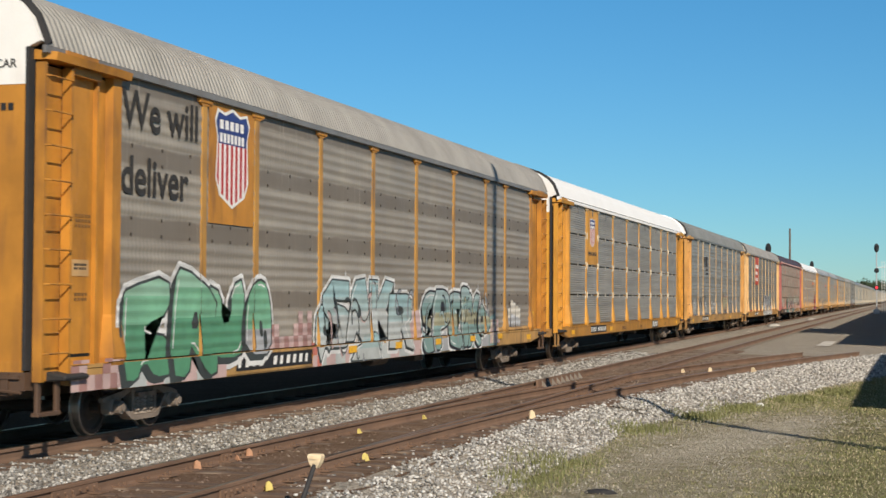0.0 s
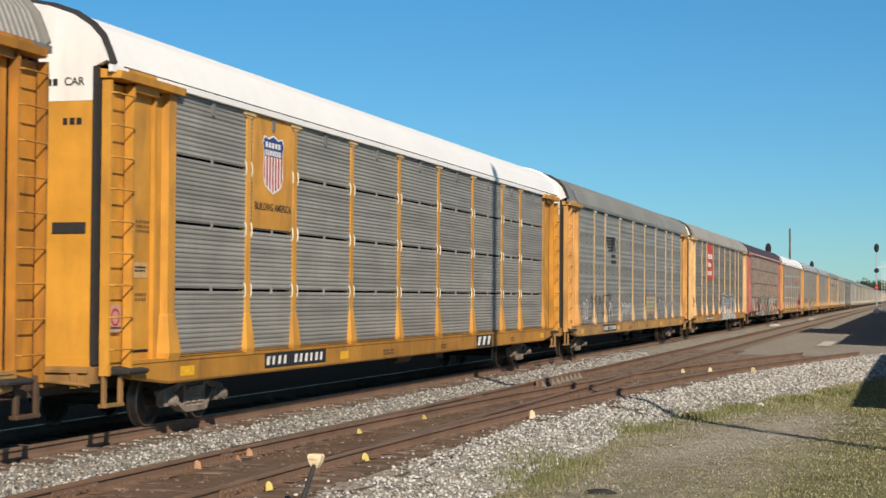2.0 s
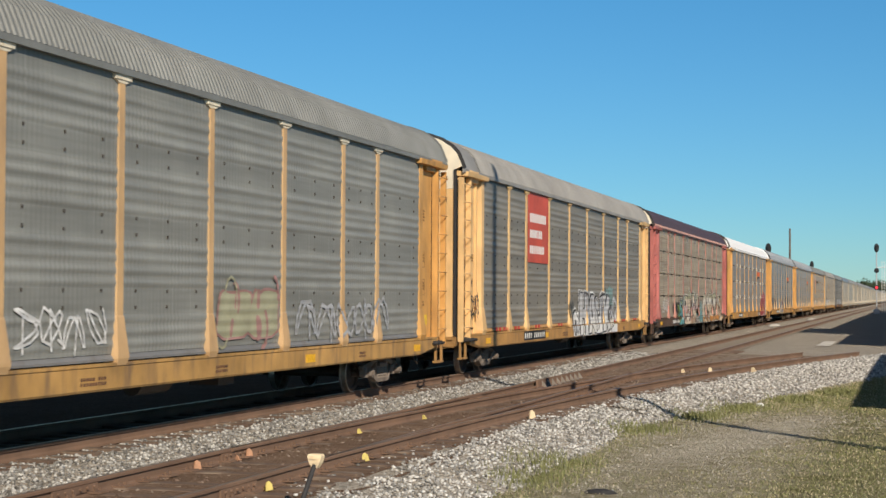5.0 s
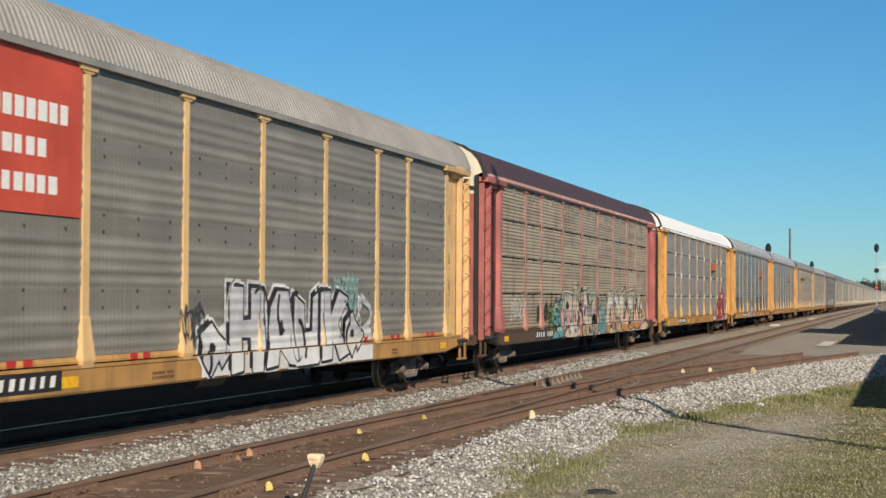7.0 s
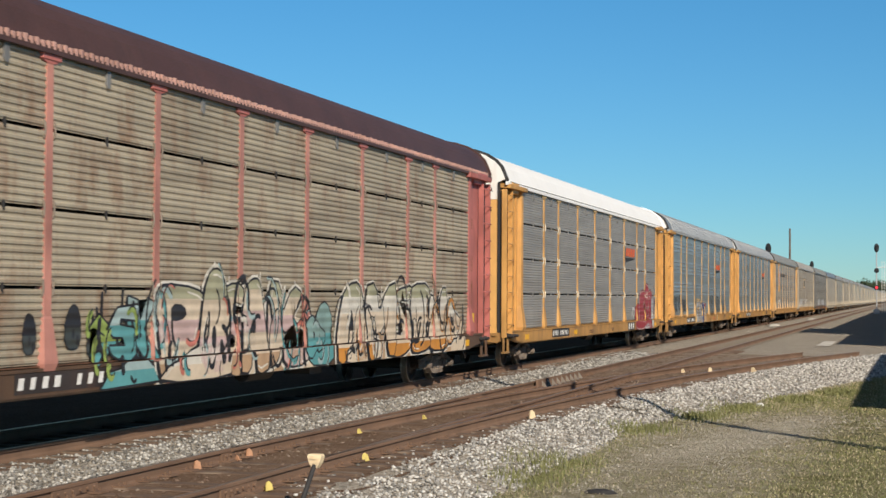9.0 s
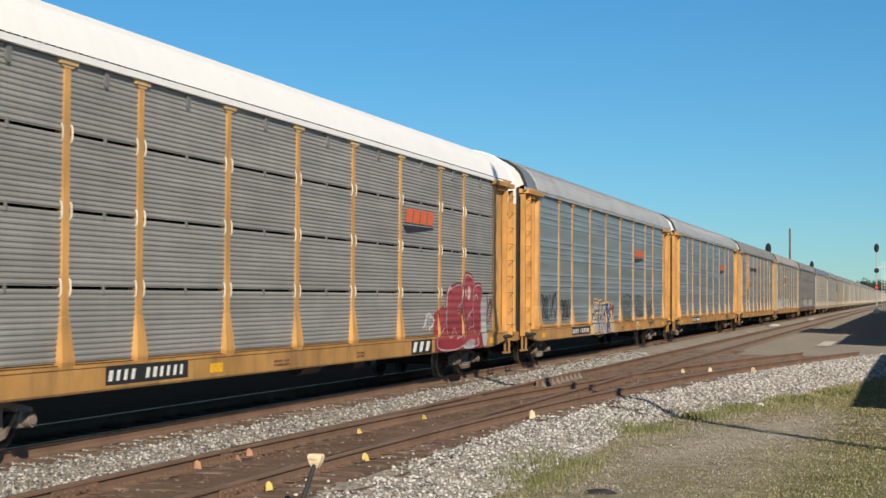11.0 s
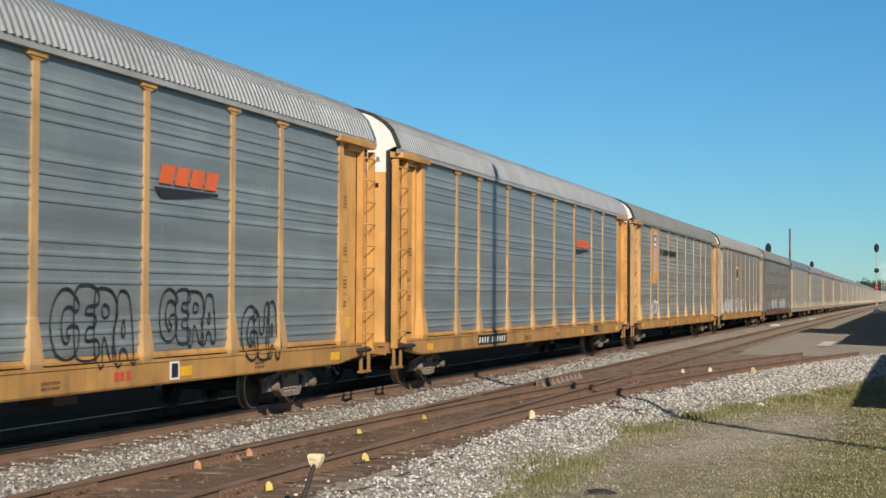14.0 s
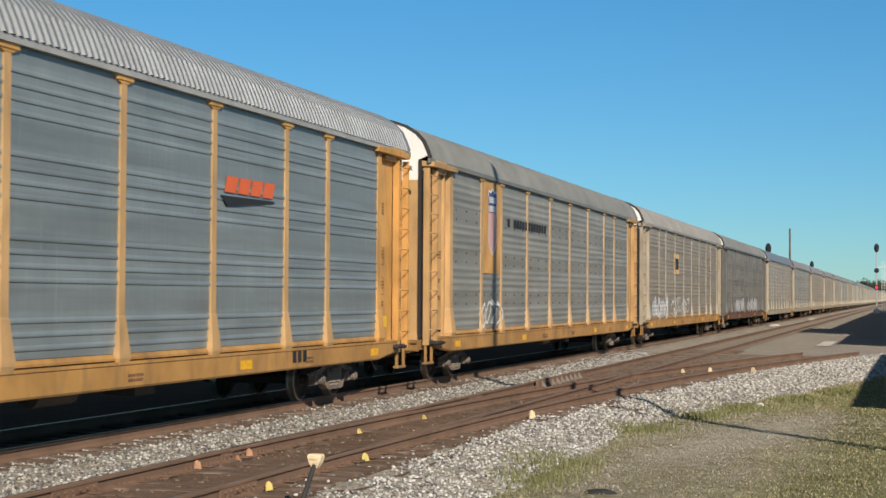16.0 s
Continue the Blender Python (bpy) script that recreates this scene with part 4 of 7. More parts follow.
def tag_letters(car, seed, cells, fills, line, halo=None, accents=(), edge=0.045, rim=0.1, deep=(-0.07, -0.06), curls=2, soft=1, backing=None, drops=0, wobble=0.035, label=""):
    """A sprayed piece of interlocking painted shapes. Each cell is (kind, y0, y1, z0, z1) with its own fills after that if it differs:
    a pale rim, a dark body behind, a dark edge, the fill in level bands, dark holes, and curls over it."""
    rnd = random.Random(seed)
    mats = [line]
    def ix(m):
        if m not in mats:
            mats.append(m)
        return mats.index(m)
    bm = bmesh.new()
    capsule, stroke, blob = paint_shapes(bm)
    count = [0]

    def face(pts, x, m):
        """A filled outline, cut into triangles."""
        count[0] += 1
        tmp = bmesh.new()
        flat_shape(tmp, [tuple(p) for p in pts], x + 0.00003 * (count[0] % 20), ix(m))
        bmesh.ops.triangulate(tmp, faces=tmp.faces[:])
        me = bpy.data.meshes.new("tmp")
        tmp.to_mesh(me)
        tmp.free()
        bm.from_mesh(me)
        bpy.data.meshes.remove(me)

    def ring(pts, r, x, m):
        for i, (p0, p1) in enumerate(zip(pts, pts[1:] + pts[:1])):
            d = p1 - p0
            if d.length < 1e-4:
                continue
            n, e = Vector((-d.y, d.x)).normalized() * r, d.normalized() * r * 0.55
            flat_shape(bm, [tuple(v) for v in (p0 - e - n, p1 + e - n, p1 + e + n, p0 - e + n)], x + 0.00003 * (i % 18), ix(m))

    for k, (kind, y0, y1, z0, z1, *own) in enumerate(cells):
        tones = own or fills
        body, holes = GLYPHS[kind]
        place = lambda p: Vector((y0 + (y1 - y0) * p[0], z0 + (z1 - z0) * p[1]))
        shaky = [(u + rnd.uniform(-wobble, wobble), v + rnd.uniform(-wobble, wobble) * 0.7) for u, v in body]
        pts = rounded([place(p) for p in shaky], soft)
        up = 0.0075 * (k % 2)
        if halo:
            ring(pts, rim, -0.001, halo)
            ring([p + Vector(deep) for p in pts], rim * 0.7, -0.0018, halo)
        if deep[0] or deep[1]:
            for f in (0.5, 1.0):
                face([p + Vector(deep) * f for p in pts], up * 0.5 + 0.0002, line)
        ring(pts, edge, up + 0.0012, line)
        # the fill in bands from the foot to the top
        h = (z1 - z0) * 1.1
        n = len(tones)
        tmp0 = bmesh.new()
        flat_shape(tmp0, [tuple(p) for p in pts], up + 0.0026)
        bmesh.ops.triangulate(tmp0, faces=tmp0.faces[:])
        for b in range(n):
            tmp = tmp0.copy()
            lo, hi = z0 - 0.05 + h * b / n, z0 - 0.05 + h * (b + 1) / n
            lean = Vector((0, rnd.uniform(-0.12, 0.12), 1)).normalized()
            for zc, sign in ((lo, -1), (hi, 1)):
                if (b == 0 and sign < 0) or (b == n - 1 and sign > 0):
                    continue
                bmesh.ops.bisect_plane(tmp, geom=tmp.verts[:] + tmp.edges[:] + tmp.faces[:], plane_co=(0, (y0 + y1) / 2, zc), plane_no=(0, 0, sign), clear_outer=True)
            for f in tmp.faces:
                f.material_index = ix(tones[b])
            me = bpy.data.meshes.new("tmp")
            tmp.to_mesh(me)
            tmp.free()
            bm.from_mesh(me)
            bpy.data.meshes.remove(me)
        tmp0.free()
        for hole in holes:
            face(rounded([place(p) for p in hole], 1), up + 0.0042, line)
        # bright line inside the edge
        for i in range(0, len(pts), 5):
            c = place((0.5, 0.5))
            q = [p.lerp(c, 0.1) for p in pts[i:i + 3]]
            if halo and len(q) > 2 and rnd.random() < 0.6:
                stroke([tuple(p) for p in q], 0.014, up + 0.0045, ix(halo))
        for _ in range(curls):
            cx, cz, rr = rnd.uniform(y0, y1), rnd.uniform(z0 + 0.15 * h, z1 - 0.2 * h), rnd.uniform(0.12, 0.3) * min(y1 - y0, h)
            s0, sweep = rnd.uniform(0, 6.3), rnd.uniform(1.2, 3.0)
            arc = [(cx + rr * math.cos(s0 + sweep * i / 6), cz + 1.5 * rr * math.sin(s0 + sweep * i / 6)) for i in range(7)]
            wide = rnd.uniform(0.015, 0.05)
            tone = rnd.choice(list(accents)) if accents and rnd.random() < 0.6 else line
            stroke(arc, wide, up + 0.0056, ix(tone))
            if tone is not line:
                stroke([(a + 0.02, b + wide) for a, b in arc], 0.014, up + 0.0066, ix(line))
    lo_y, hi_y = min(c[1] for c in cells), max(c[2] for c in cells)
    lo_z, hi_z = min(c[3] for c in cells), max(c[4] for c in cells)
    for _ in range(drops):
        u, v = rnd.uniform(lo_y, hi_y), hi_z - rnd.uniform(0.0, 0.25) * (hi_z - lo_z)
        stroke([(u, v - 0.25), (u + rnd.uniform(-0.05, 0.05), v + rnd.uniform(0.0, 0.16))], rnd.uniform(0.015, 0.04), -0.0008, ix(halo or line))
    if backing:
        u = lo_y
        while u < hi_y:
            w = rnd.uniform(0.5, 0.9)
            top = lo_z + (hi_z - lo_z) * rnd.uniform(0.45, 0.62)
            blob([(u, lo_z), (u + w, lo_z), (u + w, top + rnd.uniform(-0.15, 0.1)), (u + 0.4 * w, top), (u, top - 0.1)], 0.02, -0.004, ix(rnd.choice(backing)), 0)
            u += w * 0.9
    return lay_paint(car, bm, mats, lo_y, hi_y, lo_z, hi_z, "graffiti", label)


def tag_outlines(car, seed, cells, mat, r=0.016, label=""):
    """Thin outlines of round bubble shapes that crowd each other."""
    rnd = random.Random(seed)
    bm = bmesh.new()
    capsule, stroke, blob = paint_shapes(bm)
    for kind, y0, y1, z0, z1 in cells:
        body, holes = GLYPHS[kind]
        place = lambda p: (y0 + (y1 - y0) * p[0], z0 + (z1 - z0) * p[1])
        shaky = [(u + rnd.uniform(-0.04, 0.04), v + rnd.uniform(-0.03, 0.03)) for u, v in body]
        loop = [tuple(p) for p in rounded([place(p) for p in shaky], 2)]
        stroke(loop + loop[:1], r, 0.0, 0)
        for hole in holes:
            loop = [tuple(p) for p in rounded([place(p) for p in hole], 1)]
            stroke(loop + loop[:1], r * 0.9, 0.0006, 0)
    return lay_paint(car, bm, [mat], min(c[1] for c in cells), max(c[2] for c in cells), min(c[3] for c in cells), max(c[4] for c in cells), "graffiti", label)


def rail_swoosh(car, y0, y1, z0, h):
    """Four slanting orange blocks over a dark tapering wedge, painted on the screen."""
    x = PLATE + 0.024
    w = (y1 - y0) / 4
    for k in range(4):
        a = y0 + k * w
        bm = bmesh.new()
        loft(bm, [[(xx, a, z0), (xx, a + w * 0.84, z0), (xx, a + w * 1.06, z0 + h), (xx, a + w * 0.22, z0 + h)] for xx in (x, x + 0.003)])
        part("painted_block", bm, SIGN_ORANGE, car, "slanting orange painted block")
    bm = bmesh.new()
    loft(bm, [[(xx, y0 - 0.15, z0 - 0.06), (xx, y0 + 0.1, z0 - 0.22), (xx, y1, z0 - 0.08), (xx, y1, z0 - 0.04)] for xx in (x, x + 0.003)])
    part("painted_wedge", bm, INK, car, "dark tapering wedge")


def tag_checks(car, seed, y0, y1, z0, z1, a, b, size=0.2, label=""):
    """Sprayed checker squares with a ragged edge."""
    rnd = random.Random(seed)
    bm = bmesh.new()
    capsule, stroke, blob = paint_shapes(bm)
    ny, nz = int((y1 - y0) / size), int((z1 - z0) / size)
    for i in range(ny):
        top = nz - rnd.randint(0, 2)
        for j in range(max(1, top)):
            u, v = y0 + i * size, z0 + j * size
            flat_shape(bm, [(u, v), (u + size * 0.98, v), (u + size * 0.98, v + size * 0.98), (u, v + size * 0.98)], 0.0, (i + j) % 2)
    return lay_paint(car, bm, [a, b], y0, y1, z0, z1, "graffiti", label)


def auto_rack(style, label, wheels, detail=True):
    """A covered rail car for motor vehicles: sill, screens between posts, roof, end doors, ladders and trucks."""
    frame_m, screen_m, roof_m, cap_m, sill_m = style["frame"], style["screen"], style["roof"], style["cap"], style["sill"]
    car = tagged(new("auto_rack_car"), label, "rail car", "cars of the train")
    car.empty_display_size = 0.5

    def sill(bm):
        for s in (1, -1):
            prof = [(1.40, SILL_LO), (1.50, SILL_LO), (1.52, SILL_LO + 0.03), (1.52, SILL_HI - 0.05), (1.535, SILL_HI - 0.04), (1.535, SILL_HI), (1.36, SILL_HI), (1.36, SILL_LO + 0.1)]
            ends = [(0.75, 0.12), (1.9, 0.0), (CAR_LONG - 1.9, 0.0), (CAR_LONG - 0.75, 0.12)]
            loft(bm, [[(s * x, y, z + (d if z < 0.8 else 0)) for x, z in prof] for y, d in ends])
    part("side_sill", shared("side_sill", sill, sill_m), None, car)

    part("deck", shared("deck", lambda bm: box(bm, -1.36, 1.36, 0.15, CAR_LONG - 0.15, 0.9, 1.0), STEEL_DARK), None, car)
    part("centre_sill", shared("centre_sill", lambda bm: box(bm, -0.35, 0.35, -0.1, CAR_LONG + 0.1, 0.55, 0.9), STEEL_DARK), None, car)
    if detail:
        beam = shared("cross_beam", lambda bm: box(bm, -1.3, 1.3, -0.1, 0.1, 0.66, 0.9), STEEL_DARK)
        for i in range(9):
            part("cross_beam", beam, None, car, at=(0, 2.9 + i * 2.69, 0))
        part("brake_pipe", shared("brake_pipe", lambda bm: tube(bm, (0.9, 6.0, 0.72), (0.9, 19.0, 0.72), 0.02, 6), STEEL_DARK), None, car)
        part("air_tank", shared("air_tank", lambda bm: tube(bm, (0.75, 14.0, 0.62), (0.75, 15.0, 0.62), 0.16, 12), STEEL_DARK), None, car)
        part("valve_box", shared("valve_box", lambda bm: box(bm, 0.6, 1.1, 16.2, 16.8, 0.5, 0.85), STEEL_DARK), None, car)

    # unseen dark backing, added so that no light leaks through the screens
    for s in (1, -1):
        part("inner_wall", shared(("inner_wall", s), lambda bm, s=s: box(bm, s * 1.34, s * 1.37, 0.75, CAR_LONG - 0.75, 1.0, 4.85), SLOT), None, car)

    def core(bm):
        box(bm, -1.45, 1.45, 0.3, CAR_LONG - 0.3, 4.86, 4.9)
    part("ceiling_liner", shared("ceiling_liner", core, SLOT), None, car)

    def far_side(bm):
        box(bm, -1.5, -1.4, 0.7, CAR_LONG - 0.7, 1.03, 4.9)
    part("far_side_wall", shared("far_side_wall", far_side, screen_m), None, car)
    ribs = (style.get("ribs", True) and detail, style.get("rib_pitch", 0.13), style.get("deep", 0.022), style.get("first_rib", 0.15))
    part("roof", shared(("roof", *ribs), lambda bm: roof_build(bm, *ribs), roof_m), None, car)
    if style.get("first_rib"):
        part("roof_seam", shared("roof_seam", lambda bm: roof_seam(bm, style["first_rib"] - 0.08), RUBBER), None, car, "dark strap over a roof joint")

    def fascia(bm):
        loft(bm, [[(1.5, y, 4.825), (1.553, y, 4.83), (1.553, y, 4.918), (1.5, y, 4.924)] for y in (0.05, CAR_LONG - 0.05)])
    part("roof_edge", shared("roof_edge", fascia, style.get("edge", roof_m)), None, car)

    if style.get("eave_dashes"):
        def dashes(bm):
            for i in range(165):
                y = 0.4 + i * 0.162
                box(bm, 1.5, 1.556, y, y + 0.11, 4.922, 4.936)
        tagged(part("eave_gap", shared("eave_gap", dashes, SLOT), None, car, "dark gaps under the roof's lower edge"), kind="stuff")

    # posts and screens
    pm, em = shared("side_post", post_build, style.get("post", frame_m)), shared("edge_post", edge_post_build, frame_m)
    for c in POSTS:
        part("post_cap", shared("post_cap", post_cap_build, style.get("caps", frame_m)), None, part("side_post", pm, None, car, at=(0, c, 0)))
    for c in EDGES:
        part("edge_post", em, None, car, at=(0, c, 0))
    cuts = [EDGES[0], *POSTS, EDGES[1]]
    kind = style["kind"]
    for i, (a, b) in enumerate(zip(cuts, cuts[1:])):
        w = round(b - a, 2)
        if kind == "rows" and detail:
            for z0, z1 in ROWS:
                me = shared(("side_screen", w, z0, style.get("pitch", 0.068)), lambda bm, z0=z0, z1=z1: ridged(bm, w, z0, z1, style.get("pitch", 0.068), style.get("pitch", 0.068) * 0.17), screen_m)
                part("side_screen", me, None, car, at=(0, (a + b) / 2, 0))
        elif detail:
            ex = kind == "fine"
            part("side_screen", shared(("side_screen", w, ex), lambda bm: beaded(bm, w, 1.14, 4.86, ex), screen_m, BOLT), None, car, at=(0, (a + b) / 2, 0))
        else:
            part("side_screen", shared(("side_screen", w, 0.3), lambda bm: ridged(bm, w, 1.1, 4.86, 0.3, 0.016, 0.25), screen_m), None, car, at=(0, (a + b) / 2, 0))
    if kind == "rows" and detail:
        # screen clips: small bright lugs beside the posts at each joint
        def lug(bm):
            pts = [(1.48, 0, -0.11), (1.5, 0, -0.08), (1.505, 0, 0.0), (1.5, 0, 0.08), (1.48, 0, 0.11)]
            for p0, p1 in zip(pts, pts[1:]):
                tube(bm, p0, p1, 0.014, 5)
        lm = shared("screen_clip", lug, style.get("clip", CAP_CREAM))
        for c in POSTS:
            for z in (2.0, 2.955, 3.915):
                part("screen_clip", lm, None, car, at=(0, c - 0.115, z))
                part("screen_clip", lm, None, car, at=(0, c + 0.115, z))

        def latch(bm):
            box(bm, 1.47, 1.5, -0.016, 0.016, -0.07, 0.05)
        hm = shared("screen_latch", latch, style.get("latch", RUBBER))
        def tab(bm):
            loft(bm, [[(x, y, z) for x, y in ((1.46, -w2), (1.51, -w2), (1.51, w2), (1.46, w2))] for z, w2 in ((-0.2, 0.035), (-0.16, 0.05), (0.06, 0.05))])
        tm = shared("screen_tab", tab, GREY_LEDGE)
        for a, b in zip(cuts, cuts[1:]):
            for z in (2.0, 2.955, 3.915):
                part("screen_latch", hm, None, car, at=(0, (a + b) / 2, z))
            part("screen_tab", tm, None, car, at=(0, (a + b) / 2, 4.8))

    def thin_ledge(bm):
        loft(bm, [[(1.36, y, 1.04), (1.5, y, 1.042), (1.5, y, 1.055), (1.36, y, 1.06)] for y in (EDGES[0], EDGES[1])])
    def ledge(bm):
        loft(bm, [[(1.36, y, 1.045), (1.5, y, 1.05), (1.5, y, 1.08), (1.45, y, 1.15), (1.36, y, 1.15)] for y in (EDGES[0], EDGES[1])])
    if kind == "rows":
        part("lower_rail", shared("thin_lower_rail", thin_ledge, style.get("ledge", sill_m)), None, car)
    else:
        part("lower_rail", shared("lower_rail", ledge, style.get("ledge", sill_m)), None, car)
    if style.get("teeth"):
        def teeth(bm):
            for i in range(205):
                y = 0.4 + i * 0.13
                box(bm, 1.53, 1.558, y, y + 0.062, 4.885, 4.965 + 0.02 * ((i * 7) % 5) / 4)
        tagged(part("eave_teeth", shared("eave_teeth", teeth, style["teeth"]), None, car, "pale red cleats along the eave"), kind="stuff")

    # end bays
    # the slot between the plates is a near-black filler painted as its shade
    for nm, dims, mt in (("end_bay_plate", (1.3, 1.39, 0.86, 1.8, 0.95, 4.72), frame_m), ("end_bay_stiffener", (1.39, 1.45, 1.48, 1.53, 0.97, 4.7), frame_m),
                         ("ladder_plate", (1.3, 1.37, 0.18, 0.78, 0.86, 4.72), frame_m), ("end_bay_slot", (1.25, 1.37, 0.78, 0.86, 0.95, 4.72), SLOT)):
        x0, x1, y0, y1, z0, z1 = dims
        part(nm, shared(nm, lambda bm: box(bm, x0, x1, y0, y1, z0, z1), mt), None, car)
        f0, f1 = {"end_bay_plate": (0.78, 1.8), "end_bay_slot": (0.7, 0.78), "ladder_plate": (0.1, 0.7)}.get(nm, (1.14, 1.2))
        if nm == "end_bay_stiffener":
            continue
        part(nm, shared((nm, "far"), lambda bm: box(bm, x0, x1, CAR_LONG - f1, CAR_LONG - f0, z0, z1), mt), None, car)

    def eave_beam(bm):
        loft(bm, [[(1.3, y, 4.76), (x, y, 4.76), (x + 0.02, y, 4.86), (1.3, y, 4.89)] for y, x in ((0.12, 1.5), (0.22, 1.59), (1.7, 1.6), (2.15, 1.58))])
        box(bm, 1.3, 1.56, 0.5, 1.3, 4.86, 4.92)
        box(bm, 1.3, 1.5, 0.8, 1.5, 4.66, 4.76)
    def eave_far(bm):
        eave_beam(bm)
        bmesh.ops.transform(bm, matrix=Matrix.Translation((0, CAR_LONG, 0)) @ Matrix.Diagonal((1, -1, 1, 1)), verts=bm.verts)
    part("eave_beam", shared("eave_beam", eave_beam, frame_m), None, car)
    part("eave_beam", shared("eave_beam_far", eave_far, frame_m), None, car)

    # end doors with a pale upper part under the roof's curve
    inner = [(x - 0.03 if x > 0.1 else x, z - 0.015) for x, z in ROOF_LINE[1:]]
    full = inner + [(-x, z) for x, z in reversed(inner[:-1])]

    def end_cap(bm, y, y2):
        ring = [(1.3, 4.455), (1.3, 4.9)] + full + [(-1.3, 4.9), (-1.3, 4.455)]
        loft(bm, [[(x, yy, z) for x, z in ring] for yy in (y, y2)])
    def end_door(bm, y, y2, s):
        box(bm, s * 0.02, s * 1.3, y, y2, 1.0, 4.45)
        box(bm, s * 0.02, s * 1.3, min(y, y2) - 0.02, max(y, y2) + 0.02, 0.98, 1.1)
    def roof_lip(bm, y, y2):
        outer = ROOF_LINE + [(-x, z) for x, z in reversed(ROOF_LINE[:-1])]
        loft(bm, [[(x * 1.024, yy, z + 0.035) for x, z in outer] for yy in (y, y2)], closed=False)
        for yy in (y, y2):
            loft(bm, [[(x * 1.024, yy, z + 0.035) for x, z in outer], [(x * 0.98, yy, z - 0.03) for x, z in outer]], closed=False)
    for tag2, y, y2, lip in (("near", 0.04, 0.14, (0.12, 0.17)), ("far", CAR_LONG - 0.14, CAR_LONG - 0.06, (CAR_LONG - 0.14, CAR_LONG - 0.09))):
        part("end_cap", shared(("end_cap", tag2), lambda bm: end_cap(bm, y, y2), cap_m), None, car, "pale painted upper end panel")
        for s in (1, -1):
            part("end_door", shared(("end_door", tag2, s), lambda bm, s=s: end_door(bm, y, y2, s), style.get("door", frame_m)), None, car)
        part("roof_lip", shared(("roof_lip", tag2), lambda bm: roof_lip(bm, *lip), RUBBER if tag2 == "near" else roof_m), None, car)

        for s in (1, -1):
            seal_w = style.get("seal", 0.045)
            part("door_seal", shared(("door_seal", tag2, s, seal_w), lambda bm, s=s: box(bm, s * 1.3, s * (1.3 + seal_w), min(y, y2) - 0.03, max(y, y2) + 0.05, 1.0, 4.9), RUBBER), None, car, "black vertical door seal")
    if detail:
        ladder_parts(car, 0.1, frame_m, 1, style.get("rung", frame_m))
        ladder_parts(car, CAR_LONG - 0.1, frame_m, -1, style.get("rung", frame_m))

    def step_iron(bm):
        for dy in (-0.22, 0.22):
            box(bm, 1.42, 1.47, dy - 0.045, dy + 0.045, 0.47, 0.95)
        box(bm, 1.38, 1.49, -0.265, 0.265, 0.44, 0.49)
        bevel(bm, 0.008)
    def coupler(bm, s):
        y0 = 0.0 if s < 0 else CAR_LONG
        box(bm, -0.15, 0.15, min(y0, y0 + s * 0.5), max(y0, y0 + s * 0.5), 0.75, 1.0)
        box(bm, -0.2, 0.12, min(y0 + s * 0.45, y0 + s * 0.7), max(y0 + s * 0.45, y0 + s * 0.7), 0.72, 1.05)
    def end_sill(bm, s):
        y0 = 0.0 if s < 0 else CAR_LONG
        a, b = sorted((y0 + s * 0.02, y0 - s * 0.25))
        box(bm, -1.36, 1.36, a, b, 0.76, 0.98)
        box(bm, -1.3, 1.3, a - 0.04, b + 0.04, 0.9, 0.94)
        for x in (-1.1, -0.6, 0.6, 1.1):
            box(bm, x - 0.05, x + 0.05, a - 0.03, b + 0.03, 0.7, 0.97)
        tube(bm, (0.5, a - 0.06, 0.8), (1.35, a - 0.06, 0.74), 0.02, 6)
    for s in (-1, 1):
        part("end_sill", shared(("end_sill", s), lambda bm, s=s: end_sill(bm, s), style.get("step", DULL_YELLOW)), None, car, "dirty end sill with brake rod")
        part("coupler", shared(("coupler", s), lambda bm, s=s: coupler(bm, s), STEEL_DARK), None, car)
        y = 0.35 if s < 0 else CAR_LONG - 0.35
        part("step_iron", shared("step_iron", step_iron, style.get("step", DULL_YELLOW)), None, car, at=(0, y, 0))
    if detail:
        def buffer_pad(bm):
            loft(bm, [[(x, y, z) for x, z in ((1.3, 0.84), (1.62, 0.86), (1.64, 0.92), (1.3, 0.98))] for y in (-0.3, 0.3)])
            bevel(bm, 0.02)
        for y in (0.75, CAR_LONG - 0.75):
            part("rubber_bumper", shared("rubber_bumper", buffer_pad, RUBBER), None, car, at=(0, y, 0))

        def hose(bm):
            pts = [(1.2, 0, 0.72), (1.25, 0.1, 0.55), (1.25, 0.28, 0.46), (1.2, 0.45, 0.55), (1.15, 0.5, 0.72)]
            for a, b in zip(pts, pts[1:]):
                tube(bm, a, b, 0.02, 6)
        part("air_hose", shared("air_hose", hose, STEEL_DARK), None, car, at=(0, CAR_LONG - 1.6, 0))
    for y in (3.42, CAR_LONG - 3.42):
        truck_parts(car, y, wheels)
    if detail:
        for y in (2.2, 13.65 - 4.9, 13.65 + 5.2, CAR_LONG - 2.4):
            def patch(bm):
                box(bm, 1.52, 1.524, 0, 0.45, 0.76, 0.9)
            part("reflective_patch", shared("reflective_patch", patch, style.get("patch", REFLECTOR)), None, car, at=(0, y, 0))
        for y, n in ((11.2, 9), (15.2, 6), (21.6, 5)):
            bars(car, y, 0.82, 0.075 * n, 0.04, n, BROWN_SILL, 1.524, lines=2)
        # placards and stencils at both ends
        bars(car, 1.05, 2.9, 0.4, 0.04, 5, GREY_INK, 1.394, lines=3)
        bars(car, 1.05, 1.9, 0.35, 0.04, 4, GREY_INK, 1.394, lines=2)
